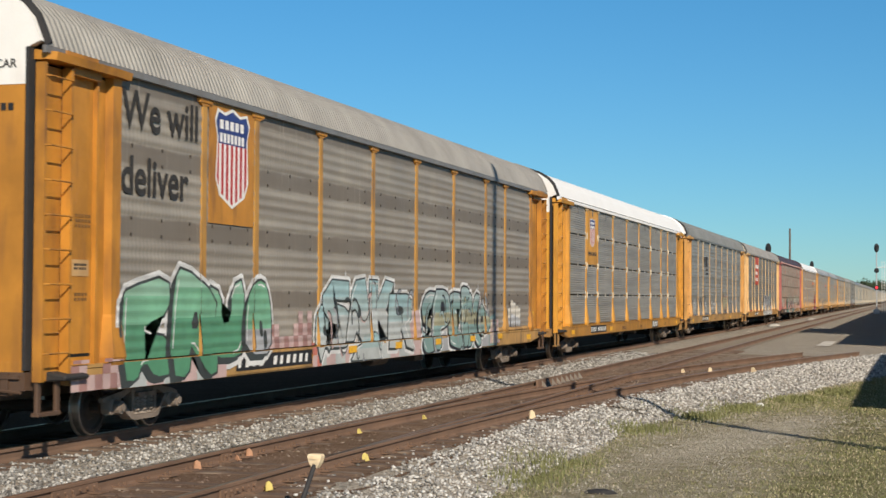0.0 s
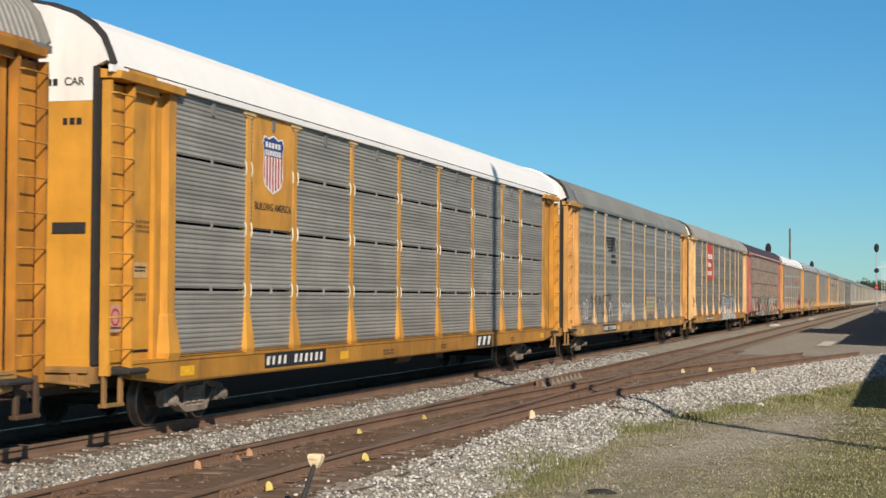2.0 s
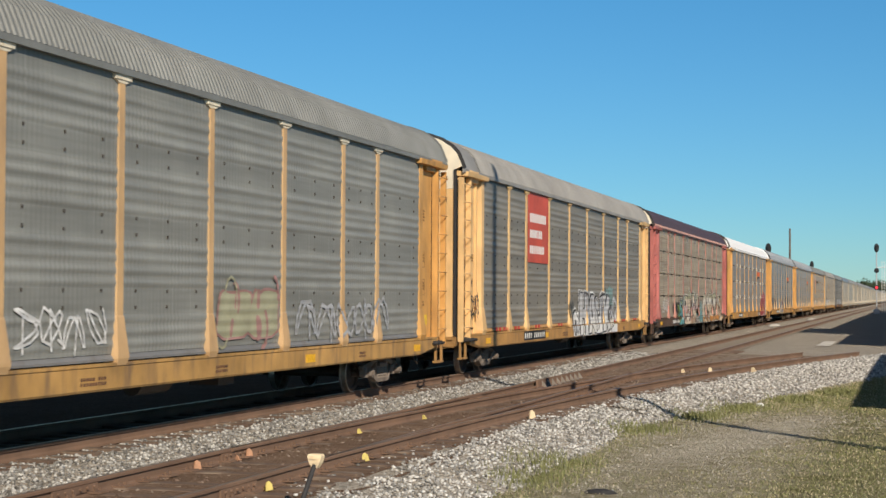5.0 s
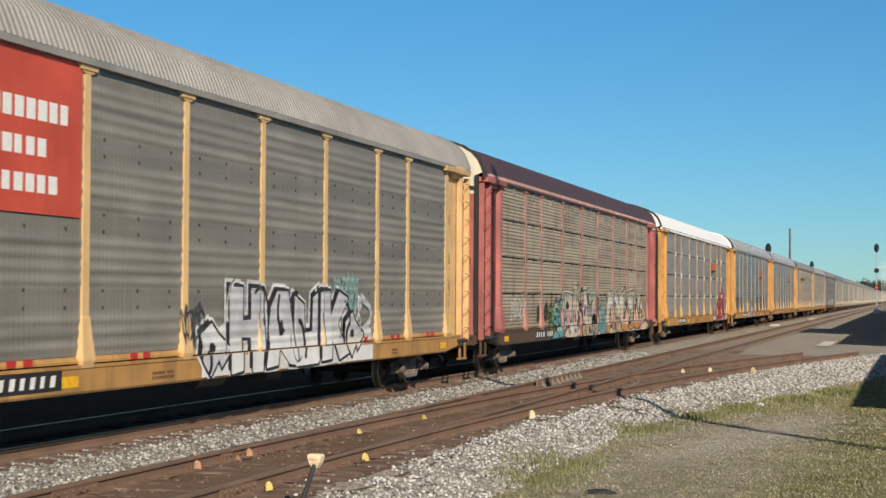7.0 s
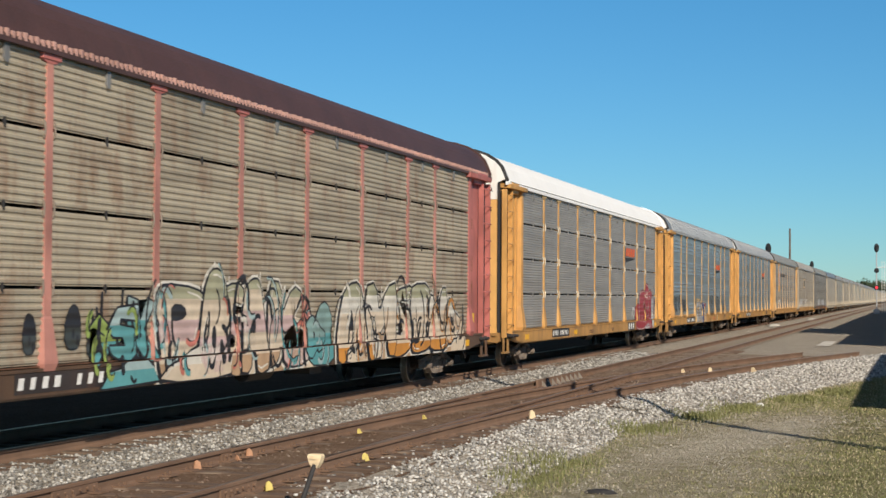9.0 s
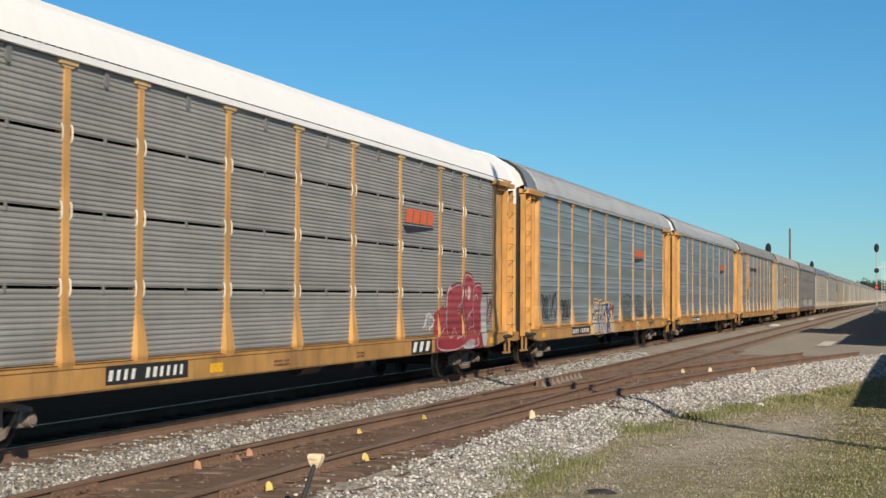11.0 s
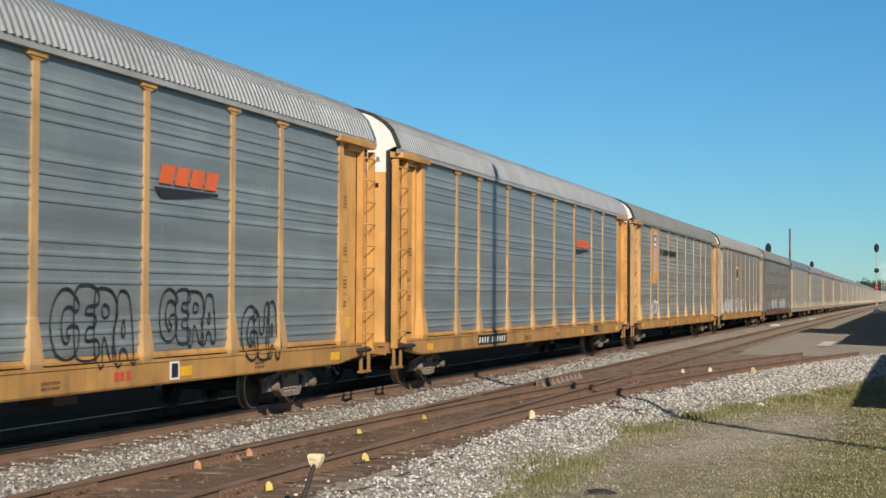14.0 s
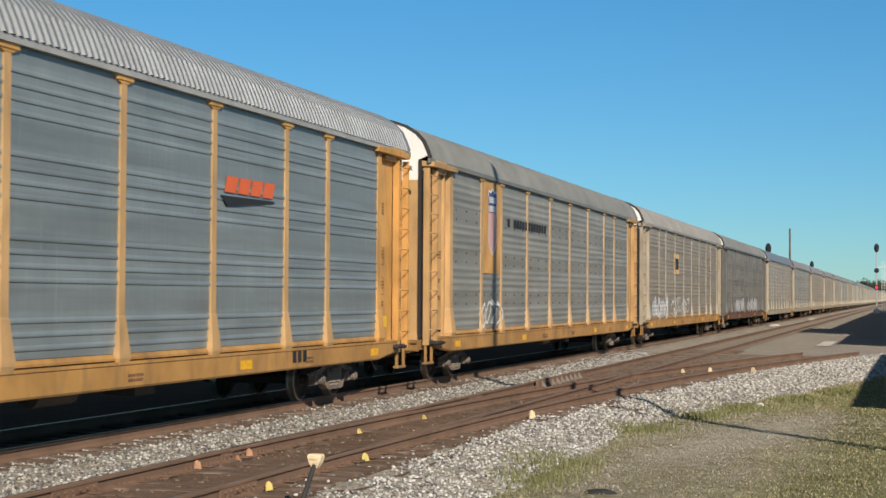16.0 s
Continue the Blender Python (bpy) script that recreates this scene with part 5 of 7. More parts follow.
        for z, n in ((2.8, 3), (2.19, 3), (1.78, 2), (3.75, 4)):
            bars(car, CAR_LONG - 1.6, z, 0.32, 0.04, 5, GREY_INK, 1.394, lines=n)

        def frame_line(bm):
            for a in ((0, 0.4, 0, 0.012), (0, 0.4, 0.33, 0.342), (0, 0.012, 0, 0.34), (0.388, 0.4, 0, 0.34)):
                box(bm, 0, 0.002, a[0], a[1], a[2], a[3])
        for y, z in ((CAR_LONG - 1.66, 2.55), (CAR_LONG - 1.66, 1.95)):
            tagged(part("stencil_frame", shared("stencil_frame", frame_line, GREY_INK), None, car, at=(1.393, y, z)), kind="stuff")
        if style.get("teeth"):
            part("bay_hook", shared("bay_hook", lambda bm: (box(bm, 1.39, 1.41, -0.2, 0.2, 4.5, 4.58), box(bm, 1.39, 1.405, -0.05, 0.06, 4.3, 4.5)), RUBBER), None, car, "black hanging hook plate", at=(0, 1.1, 0))
            part("placard", shared("bay_placard", lambda bm: box(bm, 1.39, 1.397, 0, 0.42, 1.5, 1.7), BUFF), None, car, "small orange placard", at=(0, 0.98, 0))
            bars(car, 1.03, 1.62, 0.32, 0.02, 5, INK, 1.398, lines=2)
            part("end_cap_band", shared("end_cap_band", lambda bm: box(bm, -1.32, 1.32, 0.0, 0.05, 4.56, 4.64), RUBBER), None, car, "black band across the pale end panel")
            for z in (1.95, 2.1, 3.75):
                bars(car, 0.5, z, 0.55, 0.03, 7, PALE_PINK, 0.0).matrix_local = pose(0.62, 0.034, z, rz=-90)
        else:
            part("placard", shared("bay_placard", lambda bm: box(bm, 1.39, 1.397, 0, 0.42, 2.15, 2.36), BUFF), None, car, "small yellow placard", at=(0, 0.98, 0))
            bars(car, 1.03, 2.28, 0.32, 0.03, 5, INK, 1.398, lines=2)
        for y in (0.95, CAR_LONG - 1.75):
            part("drain_slot", shared("drain_slot", lambda bm: box(bm, 1.385, 1.394, 0, 0.5, 1.13, 1.17), SLOT), None, car, at=(0, y, 0))
        if style.get("latched"):
            part("door_latch", shared("door_latch", lambda bm: box(bm, 0.72, 1.2, 0.02, 0.07, 2.72, 2.86), RUBBER), None, car, "black recessed door latch")

        def placard(bm):
            box(bm, 1.39, 1.396, 0, 0.42, 1.3, 1.52)
        part("placard", shared("placard", placard, LABEL_YELLOW), None, car, at=(0, CAR_LONG - 1.5, 0))
        bars(car, 0.5, 4.1, 0.3, 0.09, 3, INK, 0.0).matrix_local = pose(0.85, 0.034, 4.14, rz=-90)
        bars(car, 0.5, 4.62, 0.5, 0.09, 6, INK, 0.0).matrix_local = pose(0.28, 0.034, 4.66, rz=-90)
        lettering(car, "CAR", 0.0, 0.0, 0.15, INK).matrix_local = pose(0.86, 0.034, 4.66, rz=-90)
    return car


def number_box(car, y, w, board=INK, ink=WHITE, z=0.74, h=0.24):
    bm = bmesh.new()
    box(bm, 1.52, 1.525, 0, w, z, z + h)
    nb = part("number_board", bm, board, car, "black number board with pale marks", at=(0, y, 0))
    rnd = random.Random(int(y * 10))
    bm = bmesh.new()
    n = 11
    for i in range(n):
        if i == 4:
            continue
        a = 0.06 + (w - 0.12) * i / n
        b = a + (w - 0.12) / n * rnd.uniform(0.36, 0.5)
        loft(bm, [[(x, a, z + 0.05), (x, b, z + 0.05), (x, b + 0.035, z + h - 0.05), (x, a + 0.035, z + h - 0.05)] for x in (1.524, 1.528)])
    tagged(part("number_mark", bm, ink, nb), kind="stuff")


def board(car, y0, y1, z0, z1, mat, label, name="sign_board", x=PLATE + 0.022):
    bm = bmesh.new()
    box(bm, x - 0.01, x, y0, y1, z0, z1)
    return part(name, bm, mat, car, label)


def spray(name, c):
    """Sprayed paint: blotchy, thin over the screen's holes, with the ribs' shading darkened into the colour."""
    m, nt, b = nodes_of(name)
    tc = nt.nodes.new("ShaderNodeTexCoord")
    sep = nt.nodes.new("ShaderNodeSeparateXYZ")
    nt.links.new(tc.outputs["Object"], sep.inputs[0])
    broad = ramp(nt, noise_node(nt, coords(nt), 1.7, 4), 0.3, 0.7)
    fine = ramp(nt, noise_node(nt, coords(nt), 22, 6, 0.7), 0.3, 0.75)
    col = mix(nt, broad, tuple(v * 0.8 for v in c), tuple(min(1, v * 1.15) for v in c))
    col = mix(nt, math_node(nt, "MULTIPLY", fine, 0.22), col, tuple(v * 0.6 for v in c))
    rib = math_node(nt, "SINE", math_node(nt, "MULTIPLY", sep.outputs[2], 2 * math.pi / 0.165))
    above = ramp(nt, sep.outputs[2], 1.08, 1.14)
    col = mix(nt, math_node(nt, "MULTIPLY", math_node(nt, "MULTIPLY", ramp(nt, rib, 0.35, 1.0), above), 0.24), col, tuple(v * 0.5 + 0.03 for v in c))
    dots = math_node(nt, "MULTIPLY", math_node(nt, "SINE", math_node(nt, "MULTIPLY", sep.outputs[1], 2 * math.pi / 0.075)), math_node(nt, "SINE", math_node(nt, "MULTIPLY", sep.outputs[2], 2 * math.pi / 0.06)))
    worn = ramp(nt, noise_node(nt, coords(nt), 1.1, 3), 0.42, 0.62)
    col = mix(nt, math_node(nt, "MULTIPLY", math_node(nt, "MULTIPLY", ramp(nt, dots, 0.35, 0.8), worn), math_node(nt, "MULTIPLY", above, 0.5)), col, (0.1, 0.095, 0.085))
    nt.links.new(col, b.inputs["Base Color"])
    b.inputs["Roughness"].default_value = 0.6
    bump(nt, b, math_node(nt, "MULTIPLY", rib, above), 0.35, 0.02)
    return m


S_WHITE, S_GREEN, S_AQUA = spray("spray_white", (0.75, 0.75, 0.74)), spray("spray_green", (0.1, 0.3, 0.17)), spray("spray_aqua", (0.38, 0.5, 0.5))
S_PINK, S_TEAL, S_CREAM = spray("spray_pink", (0.6, 0.43, 0.41)), spray("spray_teal", (0.06, 0.25, 0.27)), spray("spray_cream", (0.7, 0.58, 0.44))
S_RED, S_BLUE, S_GREY = spray("spray_red", (0.3, 0.03, 0.04)), spray("spray_blue", (0.05, 0.09, 0.3)), spray("spray_grey", (0.4, 0.41, 0.43))
S_SILVER, S_BLACK, S_ORANGE = spray("spray_silver", (0.55, 0.56, 0.58)), spray("spray_black", (0.02, 0.02, 0.025)), spray("spray_orange", (0.6, 0.26, 0.05))
S_GREEN2, S_SHADE, S_ROSE = spray("spray_light_green", (0.2, 0.46, 0.29)), spray("spray_dark", (0.05, 0.06, 0.06)), spray("spray_rose", (0.4, 0.22, 0.2))
S_TEAL2, S_MOSS, S_SAND = spray("spray_pale_teal", (0.24, 0.37, 0.35)), spray("spray_moss", (0.4, 0.39, 0.26)), spray("spray_sand", (0.5, 0.33, 0.2))
S_BONE, S_CORAL = spray("spray_bone", (0.72, 0.68, 0.6)), spray("spray_coral", (0.6, 0.2, 0.15))
S_RED3 = spray("spray_crimson", (0.36, 0.05, 0.06))
S_RED2, S_SUN = spray("spray_deep_red", (0.16, 0.02, 0.03)), spray("spray_sun", (0.75, 0.5, 0.22))
S_PALE, S_AQUA2 = spray("spray_pale_grey", (0.5, 0.53, 0.52)), spray("spray_sky", (0.35, 0.52, 0.54))
S_LIME = spray("spray_lime", (0.3, 0.4, 0.1))
S_MINT, S_TEAL3 = spray("spray_mint", (0.3, 0.52, 0.38)), spray("spray_sea", (0.12, 0.36, 0.38))

STYLES = [
    dict(frame=YELLOW_DEEP, post=POST_RUSTED, screen=SCREEN_DIRTY, roof=ROOF_GREY, cap=CAP_WHITE, sill=GRIMY_SILL, kind="fine", edge=GREY_LEDGE, step=RUST_SILL),
    dict(frame=YELLOW, screen=SCREEN_CLEAN, roof=ROOF_WHITE, cap=CAP_WHITE, sill=SILL_YELLOW, kind="rows", ribs=False, latch=SCREEN_CLEAN, door=LIT_DOOR_YELLOW, latched=True, eave_dashes=True, caps=CAP_PEACH),
    dict(frame=PEACH, post=POST_PALE, screen=SCREEN_GREY, roof=ROOF_DUSK, cap=CAP_WHITE, sill=GRIMY_SILL, kind="fine", ledge=GREY_LEDGE, door=LIT_DOOR_PEACH, first_rib=1.5, caps=CAP_CREAM),
    dict(frame=PEACH_PALE, screen=SCREEN_DUSK, roof=ROOF_GREY, cap=CAP_CREAM, sill=SILL_PEACH, kind="fine", first_rib=1.5),
    dict(frame=PINK, post=PINK_POST, screen=SCREEN_RUSTY, roof=ROOF_BROWN, cap=CAP_CREAM, sill=RUST_SILL, kind="rows", ribs=False, clip=SPRING_STEEL, teeth=PALE_PINK, ledge=BROWN_SILL, seal=0.085, latched=True, pitch=0.092, step=RUST_SILL, rung=PINK),
    dict(frame=PEACH, screen=SCREEN_PALE, roof=ROOF_WHITE, cap=CAP_WHITE, sill=SILL_PEACH, kind="rows", ribs=False, latch=GREY_LEDGE, door=LIT_DOOR_PEACH, eave_dashes=True, caps=CAP_PEACH),
    dict(frame=PEACH, post=BUFF, screen=SCREEN_BLUE, roof=ROOF_SILVER, cap=CAP_WHITE, sill=SILL_PEACH, kind="smooth", deep=0.05, rib_pitch=0.165, edge=EDGE_GREY, first_rib=1.5, door=LIT_DOOR_PEACH),
    dict(frame=PEACH, post=BUFF, screen=SCREEN_BLUE, roof=ROOF_SILVER, cap=CAP_WHITE, sill=SILL_PEACH, kind="smooth", deep=0.05, rib_pitch=0.165, edge=EDGE_GREY, door=LIT_DOOR_PEACH),
    dict(frame=BUFF, post=POST_PALE, screen=SCREEN_GREY, roof=ROOF_DUSK, cap=CAP_WHITE, sill=SILL_PEACH, kind="fine"),
    dict(frame=HAZED_TAN_FRAME, screen=SCREEN_TAN, roof=ROOF_GREY, cap=CAP_WHITE, sill=SILL_PEACH, kind="fine"),
    dict(frame=SOOT_FRAME, screen=SCREEN_DUSK, roof=ROOF_DUSK, cap=CAP_WHITE, sill=BROWN_SILL, kind="fine"),
]
# far cars wear dulled tan and grey in place of haze
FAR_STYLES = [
    dict(frame=HAZED_TAN_FRAME, screen=HAZED_TAN_SCREEN, roof=ROOF_GREY, cap=CAP_WHITE, sill=HAZED_TAN_FRAME, kind="fine"),
    dict(frame=HAZED_TAN_FRAME, screen=SCREEN_GREY, roof=ROOF_GREY, cap=CAP_WHITE, sill=HAZED_TAN_FRAME, kind="fine"),
    dict(frame=HAZED_TAN_FRAME, screen=HAZED_TAN_SCREEN, roof=ROOF_SILVER, cap=CAP_WHITE, sill=HAZED_TAN_FRAME, kind="fine"),
    dict(frame=HAZED_TAN_FRAME, screen=HAZED_TAN_SCREEN, roof=ROOF_GREY, cap=CAP_CREAM, sill=HAZED_TAN_FRAME, kind="fine"),
    dict(frame=HAZED_TAN_FRAME, screen=SCREEN_TAN, roof=ROOF_GREY, cap=CAP_WHITE, sill=HAZED_TAN_FRAME, kind="fine"),
    dict(frame=HAZED_TAN_FRAME, screen=HAZED_TAN_SCREEN, roof=ROOF_SILVER, cap=CAP_WHITE, sill=HAZED_TAN_FRAME, kind="fine"),
    dict(frame=HAZED_TAN_FRAME, screen=SCREEN_TAN, roof=ROOF_GREY, cap=CAP_CREAM, sill=HAZED_TAN_FRAME, kind="fine"),
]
LABELS = [
    "dirty grey auto rack car with orange frame, slogan and graffiti",
    "grey auto rack car with white roof and yellow frame",
    "grey auto rack car with peach frame and thin scrawled tags",
    "dark grey auto rack car with pale posts and red board",
    "rusty grey auto rack car with faded red frame and brown roof",
    "grey auto rack car with white roof and red graffiti",
    "blue-grey louvred auto rack car with peach frame and small graffiti",
    "blue-grey louvred auto rack car with peach frame and orange sign",
    "brown-grey auto rack car with orange frame and shield board",
    "tan auto rack car with pale posts and white tags",
    "dark weathered auto rack car with white tags",
]
train, wheel_list = [], []
for k in range(38):
    near = k < 11
    if near:
        style, lab = STYLES[k], LABELS[k]
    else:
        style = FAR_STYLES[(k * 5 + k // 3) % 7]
        lab = "distant weathered auto rack car, its tan and grey paled by painted haze"
    wl = []
    car = auto_rack(style, lab, wl, near)
    train.append(car)
    if near:
        wheel_list += wl

# first car: slogan, shield board, graffiti
c = train[0]
lettering(c, "We will", 2.06, 4.17, 0.735, WORN_INK, bold=0.016)
lettering(c, "deliver", 2.04, 3.28, 0.735, WORN_INK, bold=0.016)
board(c, 4.76, 6.42, 3.0, 4.82, YELLOW_DEEP, "orange board behind the shield emblem")
emblem(c, 5.58, 4.02, 1.3, 1.55)
number_box(c, 5.75, 3.2)
tag_letters(c, 11, [("block", 2.1, 3.5, 0.78, 2.2), ("roof", 3.5, 5.1, 0.76, 2.36), ("cup", 4.75, 6.05, 0.98, 2.2), ("pill", 6.15, 7.15, 1.0, 2.18, S_GREY, S_GREEN2, S_GREEN2)], [S_GREEN, S_GREEN, S_GREEN2, S_MINT], S_SHADE, S_WHITE, [S_MINT], 0.04, 0.11, (-0.15, -0.1), 0, 1, label="big green graffiti with white outline")
tag_checks(c, 19, 2.25, 5.5, 0.67, 1.03, S_PALE, S_PINK, 0.52, "faded pink and grey painted squares")
tag_checks(c, 12, 7.1, 9.0, 1.03, 1.75, S_PINK, S_ROSE, 0.21, "pink checkered graffiti")
tag_letters(c, 13, [("bend", 9.55, 10.9, 0.95, 2.16), ("peak", 10.75, 12.1, 1.05, 2.2), ("fork", 12.0, 13.6, 1.1, 2.24), ("ar", 13.1, 14.7, 0.85, 1.95), ("spur", 9.15, 10.1, 0.8, 1.75), ("wave", 11.0, 12.6, 0.7, 1.2)], [S_PALE, S_PALE, S_AQUA, S_AQUA2], S_SHADE, S_WHITE, [S_GREY, S_PINK], 0.035, 0.1, (-0.05, -0.05), 4, 0, [S_PALE, S_PALE, S_PINK], 8, 0.07, label="pale blue interlaced graffiti")
tag_letters(c, 14, [("bend", 15.45, 16.6, 0.72, 1.98), ("flag", 16.25, 17.6, 0.74, 2.06), ("comb", 17.45, 18.6, 0.74, 2.0), ("stem", 18.5, 19.15, 0.76, 2.14), ("fork", 18.95, 20.2, 0.76, 2.02), ("spur", 19.95, 21.0, 0.9, 1.8)], [S_TEAL2, S_TEAL2, S_MOSS, S_TEAL2, S_AQUA], S_BLACK, S_WHITE, [S_MOSS, S_AQUA, S_GREY], 0.045, 0.11, (-0.1, -0.06), 4, 1, [S_TEAL2, S_GREY], 10, 0.06, label="dark teal interlaced graffiti")
for y in (10.75, 13.5, 16.3, 19.15, 21.75):
    part("reflective_patch", shared("sill_patch", lambda bm: box(bm, 1.553, 1.556, 0, 0.42, 0.86, 0.99), REFLECTOR), None, c, "faded yellow reflective patch", at=(0, y, 0))
tag_checks(c, 18, 8.95, 9.4, 0.66, 1.2, S_PINK, S_CORAL, 0.22, "pink checkered graffiti")
tag_checks(c, 15, 0.75, 2.2, 0.7, 1.15, S_PINK, S_ROSE, 0.2, "pink checkered graffiti")
tag_checks(c, 17, 21.0, 22.0, 0.76, 1.6, S_PINK, S_CREAM, 0.2, "pink checkered graffiti")
tag_letters(c, 16, [("stem", 22.95 + 0.27 * i, 23.25 + 0.27 * i, 1.14, 1.62 + 0.07 * (i * 3 % 4)) for i in range(5)], [S_SILVER, S_BONE], S_GREY, None, (), 0.01, 0.05, (0, 0), 0, 1, label="smeared white paint")
# second car
c = train[1]
board(c, 4.76, 6.42, 3.0, 4.82, YELLOW, "yellow board behind the shield emblem")
emblem(c, 5.58, 4.06, 0.92, 0.98)
lettering(c, "BUILDING AMERICA", 4.84, 3.3, 0.17, INK)
number_box(c, 5.25, 2.75)
def sill_mark(c, y):
    """A dark board on the sill with three bold slanting white shapes."""
    bm = bmesh.new()
    box(bm, 1.52, 1.525, 0, 1.45, 0.7, 0.99)
    mark = part("number_board", bm, INK, c, "dark board with slanting white shapes", at=(0, y, 0))
    bm = bmesh.new()
    for a in (0.08, 0.53, 0.98):
        loft(bm, [[(x, a, 0.74), (x, a + 0.2, 0.74), (x, a + 0.34, 0.95), (x, a + 0.1, 0.95)] for x in (1.524, 1.528)])
    tagged(part("number_mark", bm, WHITE, mark), kind="stuff")


sill_mark(c, 18.2)
part("sticker", shared("sticker", lambda bm: box(bm, 1.42, 1.424, 0, 0.3, 0, 0.36), PALE_PINK), None, c, "worn pale sticker with a red ring", at=(0, 0.3, 1.42))
bm = bmesh.new()
ring = lambda x, r: [(x, 0.15 + r * math.cos(6.2832 * i / 14), 0.2 + r * math.sin(6.2832 * i / 14)) for i in range(14)]
loft(bm, [ring(0.004, 0.12), ring(0.007, 0.12), ring(0.007, 0.09), ring(0.004, 0.09)], caps=False)
part("sticker_ring", bm, SIGN_RED, c, "red ring", at=(1.42, 0.3, 1.42))
# third car
c = train[2]
for y0, y1, z0, z1 in [(0.1 * i, 0.98, 0.46 - 0.11 * i, 0.52 - 0.11 * i) for i in range(5)] + [(1.0, 1.14, 0.02, 0.54), (1.2, 1.34, 0.02, 0.54), (1.42, 1.72, 0.4, 0.54), (1.42, 1.56, 0.24, 0.4), (1.58, 1.72, 0.02, 0.24), (0.98, 1.75, -0.18, -0.08), (0.98, 1.9, -0.38, -0.28)]:
    bm = bmesh.new()
    box(bm, 0, 0.003, y0, y1, z0, z1)
    part("emblem_bar", bm, WORN_INK, c, "black painted emblem bar", at=(PLATE + 0.022, 6.72, 3.52))
number_box(c, 6.0, 2.6)
tag_scrawl(c, 31, 2.6, 3.5, 1.15, 1.85, 2, S_WHITE, 0.022, "thin white scrawl")
tag_scrawl(c, 32, 3.5, 7.6, 1.16, 2.05, 5, S_BLACK, 0.014, "thin black scrawl")
tag_scrawl(c, 36, 7.2, 7.9, 1.16, 1.75, 1, S_WHITE, 0.022, "thin white scrawl")
tag_scrawl(c, 33, 9.7, 11.9, 1.2, 1.75, 4, S_WHITE, 0.018, "thin white scrawl")
tag_piece(c, 34, 15.3, 17.6, 1.2, 2.05, 2, [S_MOSS], S_ROSE, None, [S_MOSS], 3, 0.1, "pale green painted-over patch")
tag_scrawl(c, 35, 18.4, 23.4, 1.15, 1.85, 5, S_GREY, 0.035, "grey scrawl")
# fourth car
c = train[3]
board(c, 6.72, 9.26, 2.88, 4.82, PANEL_RED, "red board with three rows of white marks")
for zz, n in ((4.0, 8), (3.57, 6), (3.13, 7)):
    bars(c, 6.95, zz, 0.255 * n, 0.22 if n < 8 else 0.25, n, WHITE, PLATE + 0.023, "board_mark")
number_box(c, 6.2, 2.6)
for y in (3.2, 4.0, 5.2, 7.6, 10.6, 13.4, 19.6, 21.6, 24.0):
    red_patch = shared("red_patch", lambda bm: box(bm, 1.5, 1.506, 0, 0.2, 1.055, 1.14), SIGN_RED)
    for i in range(2):
        part("reflective_patch", red_patch, None, c, "red reflective square", at=(0, y + i * 0.36, 0))
tag_letters(c, 41, [("gate", 13.8, 15.05, 0.72, 2.03), ("peak", 15.1, 16.55, 0.76, 2.0), ("cup", 16.4, 17.7, 0.74, 2.04), ("fork", 17.65, 19.0, 0.78, 2.0), ("spur", 12.75, 13.85, 0.72, 1.5, S_SILVER, S_WHITE), ("spur", 18.9, 19.9, 0.8, 1.6, S_BONE, S_SILVER)], [S_WHITE, S_WHITE, S_SILVER, S_SILVER, S_SILVER], S_BLACK, S_WHITE, [S_BLACK, S_WHITE], 0.05, 0.085, (-0.13, 0.07), 2, 0, [S_WHITE, S_BONE], 5, 0.035, "big silver and white graffiti with black edges")
tag_scrawl(c, 45, 18.3, 19.6, 1.5, 2.3, 3, S_TEAL2, 0.04, "faint teal scrawl")
tag_scrawl(c, 44, 18.6, 20.4, 1.1, 1.9, 3, S_SILVER, 0.04, "silver and black scrawl")
tag_scrawl(c, 42, 12.1, 12.9, 1.2, 1.75, 4, S_SHADE, 0.018, "black scrawl")
tag_scrawl(c, 43, 0.75, 1.5, 1.45, 2.0, 2, S_BLACK, 0.02, "black scrawl")
# fifth car
c = train[4]
number_box(c, 5.8, 3.1, BLACK_SILL)
tag_scrawl(c, 51, 2.9, 4.6, 1.25, 1.85, 4, S_WHITE, 0.016, "thin white scrawl")
tag_letters(c, 54, [("spur", 7.5, 8.4, 1.0, 1.65, S_TEAL3, S_LIME), ("bend", 8.1, 8.8, 1.05, 1.75), ("fork", 8.6, 9.4, 1.0, 1.85), ("wave", 7.9, 9.3, 0.72, 1.05)], [S_TEAL3, S_TEAL3, S_AQUA], S_BLACK, None, [S_LIME, S_BLACK, S_TEAL], 0.03, 0.08, (-0.06, 0), 4, 0, None, 4, 0.09, label="teal and green graffiti")
tag_letters(c, 56, [("pill", 6.0, 6.3, 1.2, 1.7), ("pill", 6.95, 7.35, 1.25, 1.8), ("pill", 7.5, 7.85, 1.15, 1.5)], [S_SHADE, S_BLACK], S_BLACK, None, (), 0.01, 0.05, (0, 0), 0, 2, label="soft dark sprayed ovals")
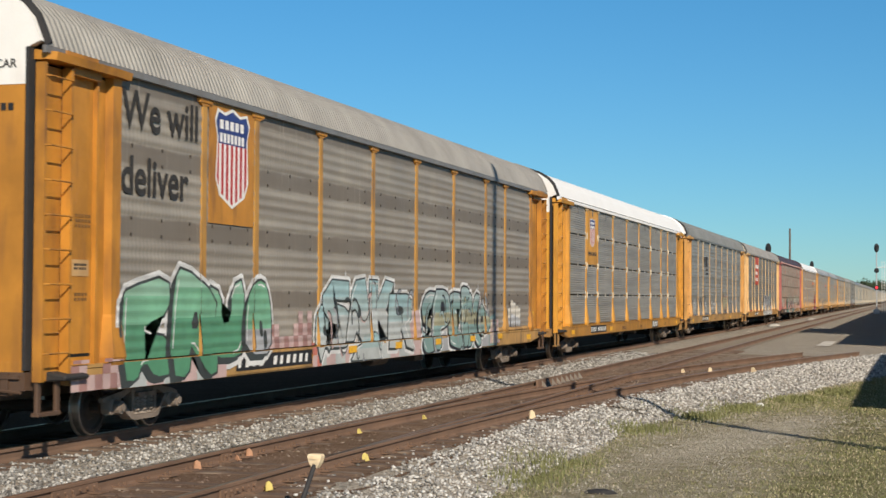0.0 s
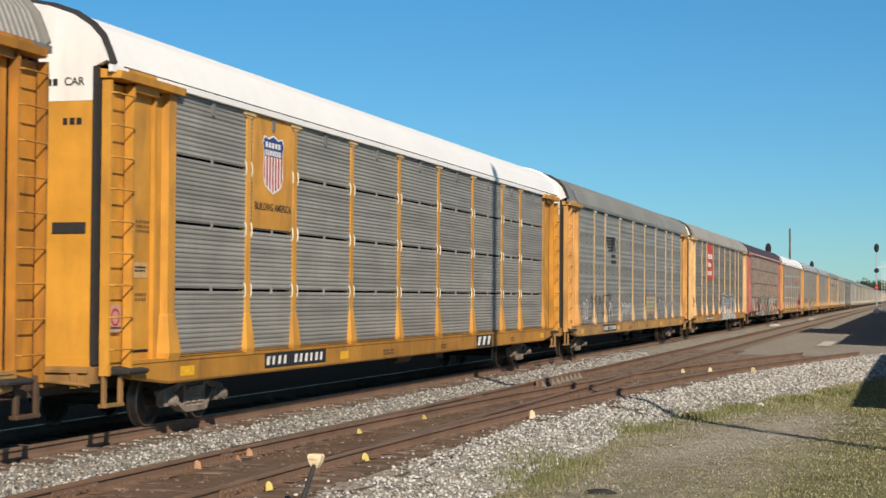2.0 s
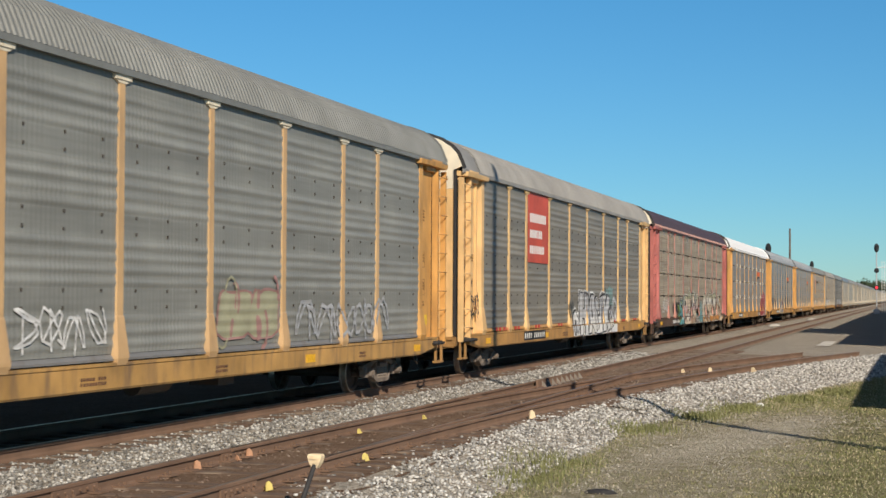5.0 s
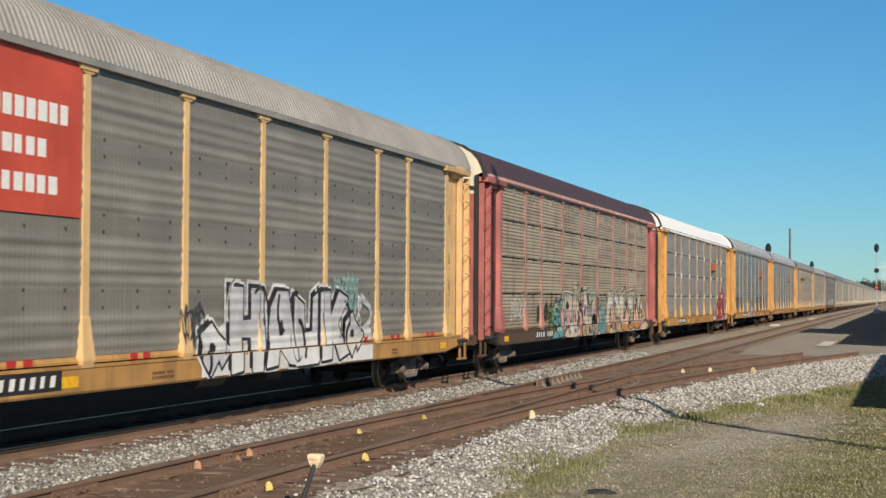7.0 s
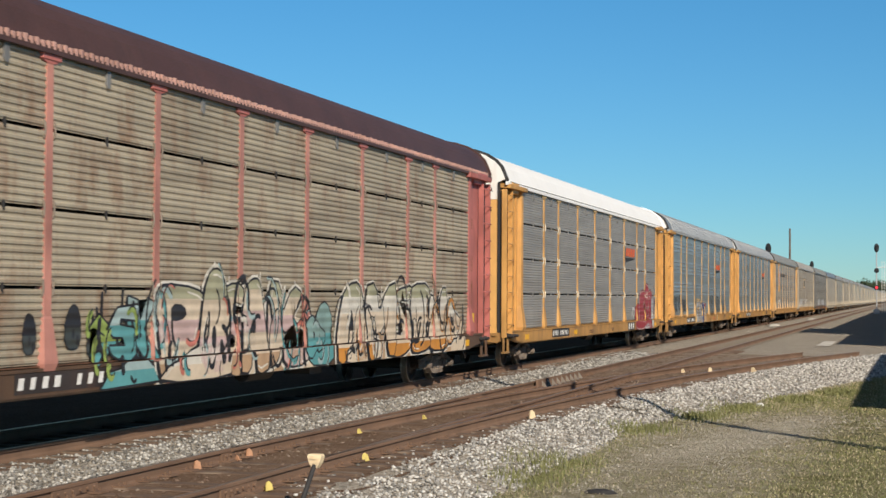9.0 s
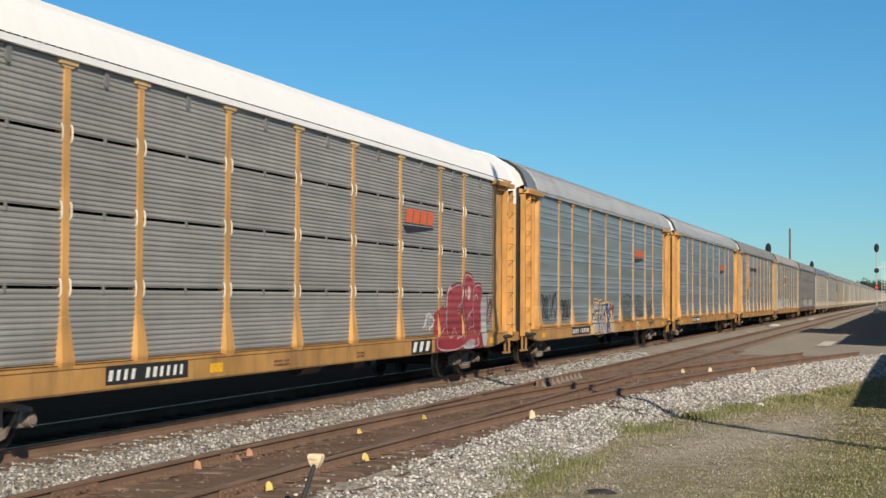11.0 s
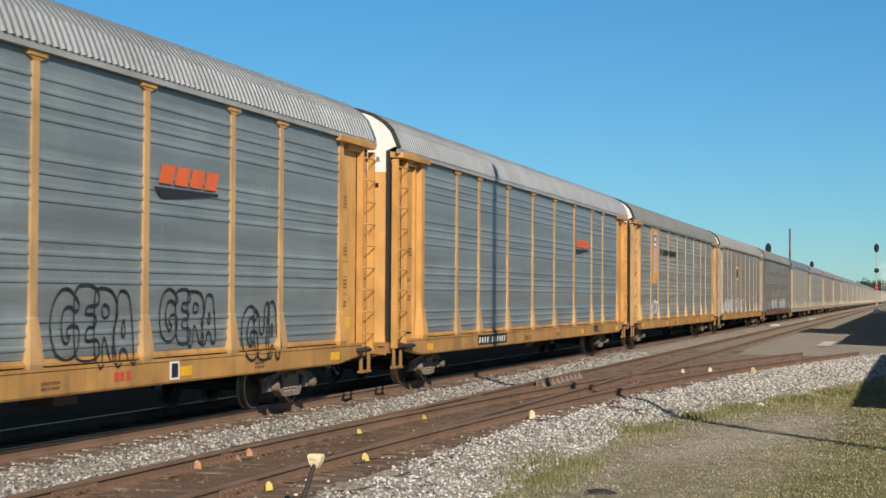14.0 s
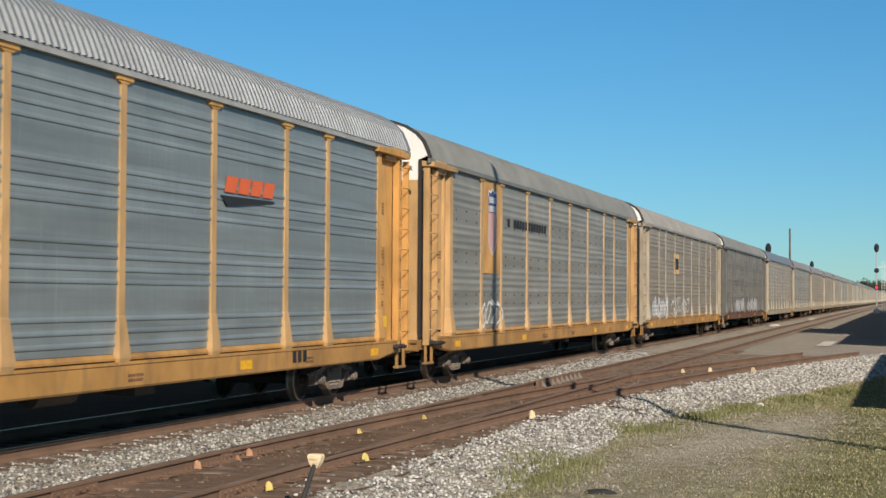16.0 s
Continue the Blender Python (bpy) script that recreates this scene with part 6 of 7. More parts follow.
tag_letters(c, 52, [("ar", 9.3, 10.9, 0.7, 2.08), ("pill", 10.75, 11.8, 0.8, 2.3, S_PINK, S_CREAM, S_MOSS), ("bend", 11.6, 12.3, 0.75, 2.1), ("peak", 12.2, 13.3, 0.7, 2.25), ("fork", 13.2, 14.9, 0.75, 2.1), ("wave", 9.6, 12.0, 0.68, 1.2, S_CREAM, S_BONE), ("loop", 13.9, 15.2, 0.7, 1.5, S_PINK, S_SAND)], [S_SAND, S_CREAM, S_PINK, S_CREAM, S_MOSS], S_BLACK, S_BONE, [S_CORAL, S_AQUA, S_TEAL3, S_BONE], 0.035, 0.075, (-0.09, -0.04), 10, 1, [S_SAND, S_CREAM, S_TEAL3], 8, 0.1, label="long cream, pink and teal graffiti")
tag_letters(c, 55, [("wave", 15.0, 16.3, 0.7, 1.8), ("spur", 14.9, 16.0, 0.8, 1.6)], [S_TEAL3, S_TEAL2], S_BLACK, None, [S_AQUA], 0.03, 0.08, (-0.05, 0), 3, 1, label="teal graffiti")
tag_letters(c, 53, [("peak", 16.4, 18.2, 0.7, 2.12), ("crest", 18.0, 19.9, 0.72, 2.15), ("bend", 19.7, 21.0, 0.7, 2.1), ("comb", 20.9, 22.3, 0.72, 2.1), ("cup", 22.2, 23.6, 0.72, 2.14), ("spur", 23.5, 24.8, 0.75, 1.9), ("wave", 17.0, 19.0, 0.68, 1.1, S_CREAM, S_BONE)], [S_ORANGE, S_CREAM, S_CREAM, S_BONE, S_MOSS], S_BLACK, S_BONE, [S_SAND, S_ORANGE, S_BLACK, S_BONE], 0.045, 0.08, (-0.12, -0.04), 9, 1, [S_MOSS, S_SAND, S_CREAM], 6, 0.1, label="long cream graffiti with black edges")
# sixth car
c = train[5]
rail_swoosh(c, 18.2, 20.2, 3.46, 0.3)
number_box(c, 5.6, 2.4)
sill_mark(c, 18.6)
tag_letters(c, 61, [("wave", 20.3, 22.6, 0.72, 1.5), ("block", 21.3, 22.55, 1.0, 2.24), ("flag", 22.6, 23.6, 1.0, 2.45), ("comb", 23.5, 24.3, 1.05, 2.2), ("wave", 22.4, 24.0, 0.74, 1.2)], [S_RED, S_RED3, S_RED3], S_PINK, S_RED2, (), 0.028, 0.075, (0, 0), 1, 2, [S_RED, S_RED3], label="dark red rounded graffiti with pink edges")
tag_letters(c, 64, [("wave", 22.5, 23.6, 0.7, 0.92), ("stem", 24.15, 24.75, 0.72, 1.9), ("stem", 21.2, 21.5, 1.1, 1.6)], [S_PALE, S_GREY], S_GREY, None, (), 0.01, 0.05, (0, 0), 0, 2, label="pale grey primer patches")
tag_scrawl(c, 62, 19.5, 20.3, 1.15, 1.55, 2, S_WHITE, 0.02, "small white scrawl")
tag_scrawl(c, 63, 24.2, 25.3, 1.2, 1.9, 2, S_RED2, 0.02, "thin dark red scrawl")
# seventh car
c = train[6]
rail_swoosh(c, 18.25, 20.2, 3.48, 0.27)
number_box(c, 6.4, 2.8)
tag_scrawl(c, 71, 2.2, 4.3, 1.2, 2.05, 5, S_BLACK, 0.018, "thin black scrawl")
tag_scrawl(c, 72, 4.9, 6.3, 1.2, 1.9, 3, S_BLACK, 0.022, "thin black scrawl")
tag_letters(c, 73, [("wave", 9.3, 10.0, 0.7, 1.6, S_SUN, S_BONE), ("wave", 12.7, 13.4, 0.7, 1.5, S_SUN, S_SUN), ("bend", 9.85, 10.75, 0.7, 1.78), ("peak", 10.7, 11.6, 0.72, 1.76), ("ar", 11.5, 12.25, 0.7, 1.66), ("fork", 12.2, 12.95, 0.72, 1.72, S_BLUE, S_BLUE)], [S_GREY, S_GREY], S_BLACK, S_SUN, [S_WHITE], 0.03, 0.1, (-0.05, 0.03), 2, 0, [S_GREY], 7, 0.06, label="grey and blue graffiti with orange edge")
tag_scrawl(c, 74, 12.9, 13.7, 1.25, 1.65, 3, S_RED, 0.04, "red scrawl")
tag_outlines(c, 75, [("loop", 15.4, 16.15, 1.06, 2.02), ("comb", 16.0, 16.65, 1.08, 2.04), ("ar", 16.5, 17.1, 1.0, 2.0), ("peak", 16.95, 17.6, 0.98, 1.96)], S_BLACK, 0.017, "thin black bubble-letter outline")
tag_outlines(c, 77, [("loop", 18.3, 18.9, 1.22, 2.03), ("comb", 18.8, 19.3, 1.24, 2.0), ("ar", 19.2, 19.75, 1.2, 1.96), ("peak", 19.65, 20.2, 1.2, 1.94)], S_BLACK, 0.017, "thin black bubble-letter outline")
tag_outlines(c, 76, [("loop", 21.1, 21.75, 0.88, 1.8), ("cup", 21.6, 22.2, 0.86, 1.84), ("peak", 22.05, 22.6, 0.9, 1.82)], S_BLACK, 0.02, "thin black bubble-letter outline")
bars(c, 17.0, 0.78, 0.5, 0.12, 3, PANEL_RED, 1.524)
part("warning_label", shared("warning_label", lambda bm: box(bm, 1.52, 1.525, 0, 0.3, 0.72, 0.98), WHITE), None, c, "white label with a black field", at=(0, 18.6, 0))
part("label_field", shared("label_field", lambda bm: box(bm, 1.525, 1.528, 0.05, 0.25, 0.75, 0.95), INK), None, c, "black printed field", at=(0, 18.6, 0))
# eighth car
c = train[7]
rail_swoosh(c, 18.25, 20.2, 3.5, 0.25)
number_box(c, 6.4, 2.8)
bars(c, 21.0, 0.78, 0.7, 0.2, 3, INK, 1.524)
# ninth car
c = train[8]
board(c, 4.76, 6.42, 2.5, 4.82, PEACH, "faded board behind the shield emblem")
emblem(c, 5.6, 3.8, 0.9, 1.7)
bars(c, 7.2, 3.75, 4.6, 0.22, 14, INK, PLATE + 0.023)
tag_scrawl(c, 91, 4.4, 6.6, 1.15, 1.8, 4, S_WHITE, 0.035, "white scrawl")
# tenth and eleventh car
c = train[9]
board(c, 9.0, 10.6, 3.0, 3.9, PEACH_PALE, "small pale square sign")
board(c, 9.2, 10.4, 3.2, 3.7, INK, "dark square on the pale sign", x=PLATE + 0.026)
tag_piece(c, 101, 2.6, 7.0, 1.1, 2.0, 4, [S_SILVER, S_WHITE], S_GREY, None, [S_WHITE], 2, 0.4, "faded white graffiti")
tag_scrawl(c, 102, 8.0, 14.0, 1.1, 1.9, 6, S_WHITE, 0.03, "white scrawl")
c = train[10]
tag_piece(c, 111, 6.5, 11.5, 1.1, 1.95, 4, [S_SILVER], S_GREY, None, [S_WHITE], 1, 0.4, "faded white painted shapes")
tag_piece(c, 112, 14.0, 21.0, 1.1, 2.0, 5, [S_SILVER], S_GREY, None, [S_WHITE], 1, 0.5, "faded white painted shapes")



# ---- beside the tracks ----
def scatter(name, count, place_fn, size_fn, material, label, seed, squash=0.7):
    """Loose stones: many small irregular lumps in one mesh."""
    rng = np.random.default_rng(seed)
    g = (1 + 5 ** 0.5) / 2
    base = np.array([(-1, g, 0), (1, g, 0), (-1, -g, 0), (1, -g, 0), (0, -1, g), (0, 1, g), (0, -1, -g), (0, 1, -g), (g, 0, -1), (g, 0, 1), (-g, 0, -1), (-g, 0, 1)]) / 1.9
    tri = np.array([(0, 11, 5), (0, 5, 1), (0, 1, 7), (0, 7, 10), (0, 10, 11), (1, 5, 9), (5, 11, 4), (11, 10, 2), (10, 7, 6), (7, 1, 8), (3, 9, 4), (3, 4, 2), (3, 2, 6), (3, 6, 8), (3, 8, 9), (4, 9, 5), (2, 4, 11), (6, 2, 10), (8, 6, 7), (9, 8, 1)])
    pos, size = [], []
    while len(pos) < count:
        p = place_fn(rng)
        if p is not None:
            pos.append(p), size.append(size_fn(rng, p))
    pos, size = np.array(pos), np.array(size)
    n = len(pos)
    v = base[None] * (1 + rng.uniform(-0.3, 0.3, (n, 12, 1)))
    ang = rng.uniform(0, 2 * np.pi, n)
    tilt = rng.uniform(-0.6, 0.6, n)
    v = v * np.stack([rng.uniform(0.7, 1.25, n), rng.uniform(0.6, 1.1, n), rng.uniform(0.5, 0.9, n)], -1)[:, None, :]
    ct, st = np.cos(tilt)[:, None], np.sin(tilt)[:, None]
    v = np.stack([v[..., 0], v[..., 1] * ct - v[..., 2] * st, v[..., 1] * st + v[..., 2] * ct], -1)
    ca, sa = np.cos(ang)[:, None], np.sin(ang)[:, None]
    v = np.stack([v[..., 0] * ca - v[..., 1] * sa, v[..., 0] * sa + v[..., 1] * ca, v[..., 2]], -1)
    v = v * (size / 2)[:, None, None] + pos[:, None, :]
    faces = (tri[None] + 12 * np.arange(n)[:, None, None]).reshape(-1, 3)
    me = bpy.data.meshes.new(name)
    me.vertices.add(n * 12)
    me.vertices.foreach_set("co", v.reshape(-1).astype(np.float32))
    me.loops.add(faces.size)
    me.loops.foreach_set("vertex_index", faces.reshape(-1).astype(np.int32))
    me.polygons.add(len(faces))
    me.polygons.foreach_set("loop_start", np.arange(0, faces.size, 3, dtype=np.int32))
    me.update(calc_edges=True)
    me.materials.append(material)
    return tagged(new(name, me), label, "stones", kind="stuff")


def in_middle(rng):
    y = 13.0 + 47.0 * rng.random() ** 1.5
    x = rng.uniform(-10.62, -8.32)
    return (x, y, ballast_z(x, y) + rng.uniform(-0.012, 0.02))


def in_shoulder(rng):
    y = 12.0 + 56.0 * rng.random() ** 1.3
    lo = max(-6.55, siding_x(y) + 0.82)
    hi = bed_edge(y) + 0.25
    if hi <= lo:
        return None
    x = rng.uniform(lo, hi)
    if x < lo + max(0.0, (0.75 + 0.6 * noise.noise((x * 2.5, y * 1.6, 30))) * (1 - max(0.0, y - 18) / 9)) and rng.random() < 0.85:
        return None                                   # brown fines lie bare beside the near rail
    return (x, y, ballast_z(x, y) + rng.uniform(-0.012, 0.022))


def in_fines(rng):
    y = 12.0 + 45.0 * rng.random() ** 1.4
    x = rng.uniform(-8.2, max(-6.6, siding_x(y) + 0.7))
    return (x, y, -0.165 + rng.uniform(-0.02, 0.01))


def greenness(x, y):
    """How thick the grass stands: lush along the far ballast edge and near the yard, thin over the sandy gravel between."""
    step = lambda a, b, v: min(1.0, max(0.0, (v - a) / (b - a)))
    y += 2.2 * noise.noise((x * 0.8, y * 0.5, 12))
    d = x - bed_edge(y) + 0.6 * noise.noise((x * 1.3, y * 1.1, 14))
    far = 0.95 * step(31.0, 35.5, y) * (1 - 0.5 * step(56, 64, y)) * step(-0.2, 0.5, d)
    edge = 0.5 * (1 - step(0.3, 1.0, d)) * (1 - step(23, 27, y)) + 0.25 * (1 - step(0.2, 0.6, d))
    near = 0.75 * step(-2.6, -0.9, x) * (1 - step(24.5, 29.5, y)) + 0.3 * (1 - step(19.5, 22.5, y))
    v = (y - 27.0) / 7.0
    bare = max(0.0, 1.0 - (x + 2.55 - 1.3 * v) ** 2 - v * v)
    return min(1.0, max(far, edge, near) + 0.05 - 0.6 * bare)


def in_grass(rng):
    y = 13.0 + 45.0 * rng.random() ** 1.25
    x = bed_edge(y) + 5.5 * rng.random() ** 1.5
    if x > 0.5 or rng.random() < 1.1 * greenness(x, y) + 0.15 + 0.9 * noise.noise((x * 0.8, y * 0.6, 2)):
        return None
    return (x, y, -0.43 + rng.uniform(-0.01, 0.01))


def stone_size(rng, p):
    return rng.uniform(0.028, 0.065) * (1 + max(0.0, p[1] - 25) * 0.02)


PALE_STONES = stone_material("pale_stones", [(0.13, 0.124, 0.114), (0.36, 0.345, 0.32), (0.54, 0.52, 0.485), (0.86, 0.84, 0.8)])
TAN_STONES = stone_material("tan_stones", [(0.3, 0.27, 0.21), (0.42, 0.38, 0.31), (0.5, 0.46, 0.39), (0.62, 0.58, 0.51)])
scatter("ballast_stones", 26000, in_middle, stone_size, STONES, "loose grey ballast stones between the tracks", 3)
scatter("ballast_stones", 30000, in_shoulder, stone_size, PALE_STONES, "loose pale ballast stones on the track shoulder", 4)
RUSTY_STONES = stone_material("rusty_stones", [(0.08, 0.048, 0.032), (0.15, 0.092, 0.06), (0.22, 0.15, 0.11), (0.36, 0.29, 0.23)])
scatter("ballast_stones", 5200, in_fines, stone_size, RUSTY_STONES, "rust-stained stones between the rails", 5)
scatter("gravel", 5500, in_grass, lambda rng, p: rng.uniform(0.01, 0.03) * (1.5 if rng.random() < 0.06 else 1.0) * (1 + max(0.0, p[1] - 22) * 0.02), TAN_STONES, "scattered pale gravel in the grass", 6)


def dirt_material():
    m, nt, b = nodes_of("rusty_track_dirt")
    geo = nt.nodes.new("ShaderNodeNewGeometry").outputs["Position"]
    a = ramp(nt, noise_node(nt, geo, 1.6, 6, 0.65), 0.3, 0.7)
    f = noise_node(nt, geo, 45, 6, 0.7)
    sep = nt.nodes.new("ShaderNodeSeparateXYZ")
    nt.links.new(geo, sep.inputs[0])
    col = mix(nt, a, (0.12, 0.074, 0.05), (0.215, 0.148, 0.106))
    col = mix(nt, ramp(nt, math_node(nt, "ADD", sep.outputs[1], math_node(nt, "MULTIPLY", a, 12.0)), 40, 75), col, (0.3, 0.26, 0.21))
    col = mix(nt, math_node(nt, "MULTIPLY", ramp(nt, f, 0.45, 0.75), 0.5), col, (0.32, 0.26, 0.21))
    nt.links.new(col, b.inputs["Base Color"])
    b.inputs["Roughness"].default_value = 0.95
    b.inputs["Specular IOR Level"].default_value = 0.0
    bump(nt, b, f, 0.8, 0.03)
    return m


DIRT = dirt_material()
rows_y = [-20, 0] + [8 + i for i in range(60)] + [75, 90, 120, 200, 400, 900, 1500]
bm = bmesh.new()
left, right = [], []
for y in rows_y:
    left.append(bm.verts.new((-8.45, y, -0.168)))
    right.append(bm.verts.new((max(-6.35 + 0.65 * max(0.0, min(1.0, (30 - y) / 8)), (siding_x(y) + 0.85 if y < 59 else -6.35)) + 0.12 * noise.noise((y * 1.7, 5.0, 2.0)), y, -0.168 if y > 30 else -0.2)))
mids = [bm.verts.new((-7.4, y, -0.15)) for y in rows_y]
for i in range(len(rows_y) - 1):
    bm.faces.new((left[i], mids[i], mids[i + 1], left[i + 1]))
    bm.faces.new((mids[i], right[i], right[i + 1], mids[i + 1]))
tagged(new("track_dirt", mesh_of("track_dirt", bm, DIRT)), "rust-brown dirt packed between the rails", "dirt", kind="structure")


def tie_build(bm, long):
    box(bm, 0, long, -0.11, 0.11, -0.14, 0.0)
    bevel(bm, 0.012)


rnd = random.Random(8)
for i in range(96):
    y = 11.3 + i * 0.54
    long = 2.6
    if 14 < y < 42:
        long = 2.6 + 0.3 * math.floor((siding_x(y) - MAIN_X) / 0.3)
    me = shared(("tie", round(long, 1)), lambda bm: tie_build(bm, long), TIE)
    t_ob = part("tie", me, None, track_main, at=(MAIN_X - 1.3 + rnd.uniform(-0.04, 0.04), y, -0.151 + rnd.uniform(-0.014, 0.008)))
    t_ob.rotation_euler.z = rnd.uniform(-0.02, 0.02)
    if y < 60:
        part("tie", shared(("tie", 2.6), lambda bm: tie_build(bm, 2.6), TIE), None, track_train, at=(TRAIN_X - 1.3 + rnd.uniform(-0.04, 0.04), y, -0.15 + rnd.uniform(-0.015, 0.005)))


# rail fastenings: tie plates and spikes beside each rail of the turnout
def plate_build(bm):
    box(bm, -0.17, 0.17, -0.1, 0.1, -0.175, -0.155)
    for x in (-0.09, 0.09):
        for y in (-0.06, 0.06):
            box(bm, x - 0.015, x + 0.015, y - 0.015, y + 0.015, -0.16, -0.125)


pm = shared("tie_plate", plate_build, RUST_RAIL)
for i in range(56):
    y = 11.3 + i * 0.54
    for x in (MAIN_X - 0.75, MAIN_X + 0.75):
        part("tie_plate", pm, None, track_main, at=(x, y, 0.03))


def fish_plate(bm):
    box(bm, 0.012, 0.034, -0.45, 0.45, -0.125, -0.045)
    for i in range(6):
        tube(bm, (0.03, -0.36 + i * 0.144, -0.085), (0.06, -0.36 + i * 0.144, -0.085), 0.018, 6)


fm = shared("joint_bar", fish_plate, RUST_RAIL)
for x, y in ((MAIN_X - 0.75, 18.2), (MAIN_X - 0.75, 14.2), (MAIN_X + 0.75, 24.0), (MAIN_X - 0.75, 29.6), (MAIN_X + 0.75, 14.9)):
    part("joint_bar", fm, None, track_main, "bolted joint bar", at=(x, y, 0))

# guard rail with its braces opposite the frog
bm = bmesh.new()
loft(bm, [[(x, y, z) for x, z in ((-0.03, -0.16), (0.03, -0.16), (0.03, 0.03), (-0.03, 0.03))] for y in (-2.6, -2.3, 2.3, 2.6)])
guard = tagged(new("guard_rail", mesh_of("guard_rail", bm, RUST_RAIL)), "short rusty guard rail beside the running rail", "rail")
guard.location = (MAIN_X - 0.64, 37.2, 0.0)


WORN = plain("worn_steel", (0.24, 0.205, 0.17), 0.7)


def brace(bm):
    loft(bm, [[(0.03, y, -0.15), (0.14, y, -0.15), (0.03, y, 0.0)] for y in (-0.035, 0.035)])


for i in range(9):
    part("brace", shared("brace", brace, WORN), None, guard, "pale worn brace", at=(0, -2.2 + i * 0.52, 0))


# yellow rail markers: bent plates
def marker_plate(bm):
    loft(bm, [[(-0.055, y, 0), (0.06, y, 0), (0.05, y, 0.09), (0.01, y, 0.135), (-0.03, y, 0.12), (-0.05, y, 0.06)] for y in (-0.012, 0.012)])
    loft(bm, [[(x, -0.012, 0.0), (x, 0.09, 0.0), (x, 0.085, 0.018), (x, 0.0, 0.03)] for x in (-0.045, 0.05)])


MARK_YELLOW, MARK_PALE, MARK_PEACH = plain("marker_yellow", (0.72, 0.58, 0.18), 0.6), plain("marker_pale", (0.8, 0.64, 0.42), 0.6), plain("marker_peach", (0.55, 0.3, 0.18), 0.6)
for x, y, z, m, k in ((-7.85, 22.05, -0.14, MARK_YELLOW, 0.8), (-6.5, 18.5, -0.15, MARK_YELLOW, 1.1), (-6.52, 15.45, -0.16, MARK_YELLOW, 1.05), (-8.02, 18.35, -0.14, MARK_PEACH, 1.2), (-8.05, 16.9, -0.15, MARK_PEACH, 1.2),
                      (-7.75, 25.0, -0.14, MARK_YELLOW, 0.8), (-6.15, 26.1, -0.16, MARK_PALE, 1.5), (-6.5, 24.1, -0.12, MARK_PALE, 0.8), (-8.02, 18.0, -0.15, MARK_PEACH, 0.7), (-4.1, 44.5, -0.15, MARK_PALE, 1.5), (-5.25, 44.0, -0.15, MARK_PALE, 1.4), (-5.9, 43.2, -0.15, MARK_PALE, 1.2)):
    ob = new("rail_marker", shared("rail_marker", marker_plate, m))
    ob.matrix_world = pose(x, y, z, 8, -10, 20 + 40 * math.sin(y * 9)) @ Matrix.Scale(k * 0.72, 4)
    tagged(ob, "small bent painted plate beside the rail", "marker", "markers along the rails")

# leaning black stake with a pale yellow head beside the near rail
stake = tagged(new("marker_stake"), "leaning black stake with a pale yellow head", "stake")
stake.location = (-5.62, 13.92, -0.3)
top = Vector((0.06, 0.43, 0.6))
bm = bmesh.new()
tube(bm, (0, 0, 0), top, 0.028, 10, 0.022)
part("shaft", bm, RUBBER, stake)
bm = bmesh.new()
r = lambda z, a, b: [(-a, -b, z), (a, -b, z), (a, b, z), (-a, b, z)]
loft(bm, [r(-0.07, 0.025, 0.04), r(-0.02, 0.055, 0.05), r(0.045, 0.075, 0.05), r(0.065, 0.06, 0.04)])
box(bm, -0.045, 0.045, -0.06, -0.05, 0.015, 0.027)
part("head", bm, MARK_PALE, stake, "pale yellow worn head", at=tuple(top))


# litter in the grass
bm = bmesh.new()
loft(bm, [[(0.09 * k * math.cos(a) * (1 + 0.2 * math.sin(3 * a)), 0.13 * k * math.sin(a), z) for a in [6.2832 * i / 9 for i in range(9)]] for k, z in ((0.6, 0.0), (1.0, 0.03), (0.7, 0.075), (0.2, 0.09))])
litter = tagged(new("litter", mesh_of("litter", bm, WHITE)), "small crumpled white scrap in the grass", "litter")
litter.location = (-3.05, 34.6, -0.45)
bm = bmesh.new()
loft(bm, [[(0.17 * k * math.cos(a) * (1 + 0.25 * math.sin(2 * a + 1)), 0.11 * k * math.sin(a), z) for a in [6.2832 * i / 10 for i in range(10)]] for k, z in ((0.9, 0.0), (1.0, 0.025), (0.75, 0.055), (0.3, 0.07))])
lump = tagged(new("rubber_scrap", mesh_of("rubber_scrap", bm, RUBBER)), "torn black rubber scrap lying in the grass", "scrap")
lump.location = (-3.53, 18.6, -0.46)


# ---- plants ----
def grass_material(name, a, b2):
    m, nt, b = nodes_of(name)
    isl = nt.nodes.new("ShaderNodeNewGeometry").outputs["Random Per Island"]
    nt.links.new(mix(nt, isl, a, b2), b.inputs["Base Color"])
    b.inputs["Roughness"].default_value = 0.7
    return m


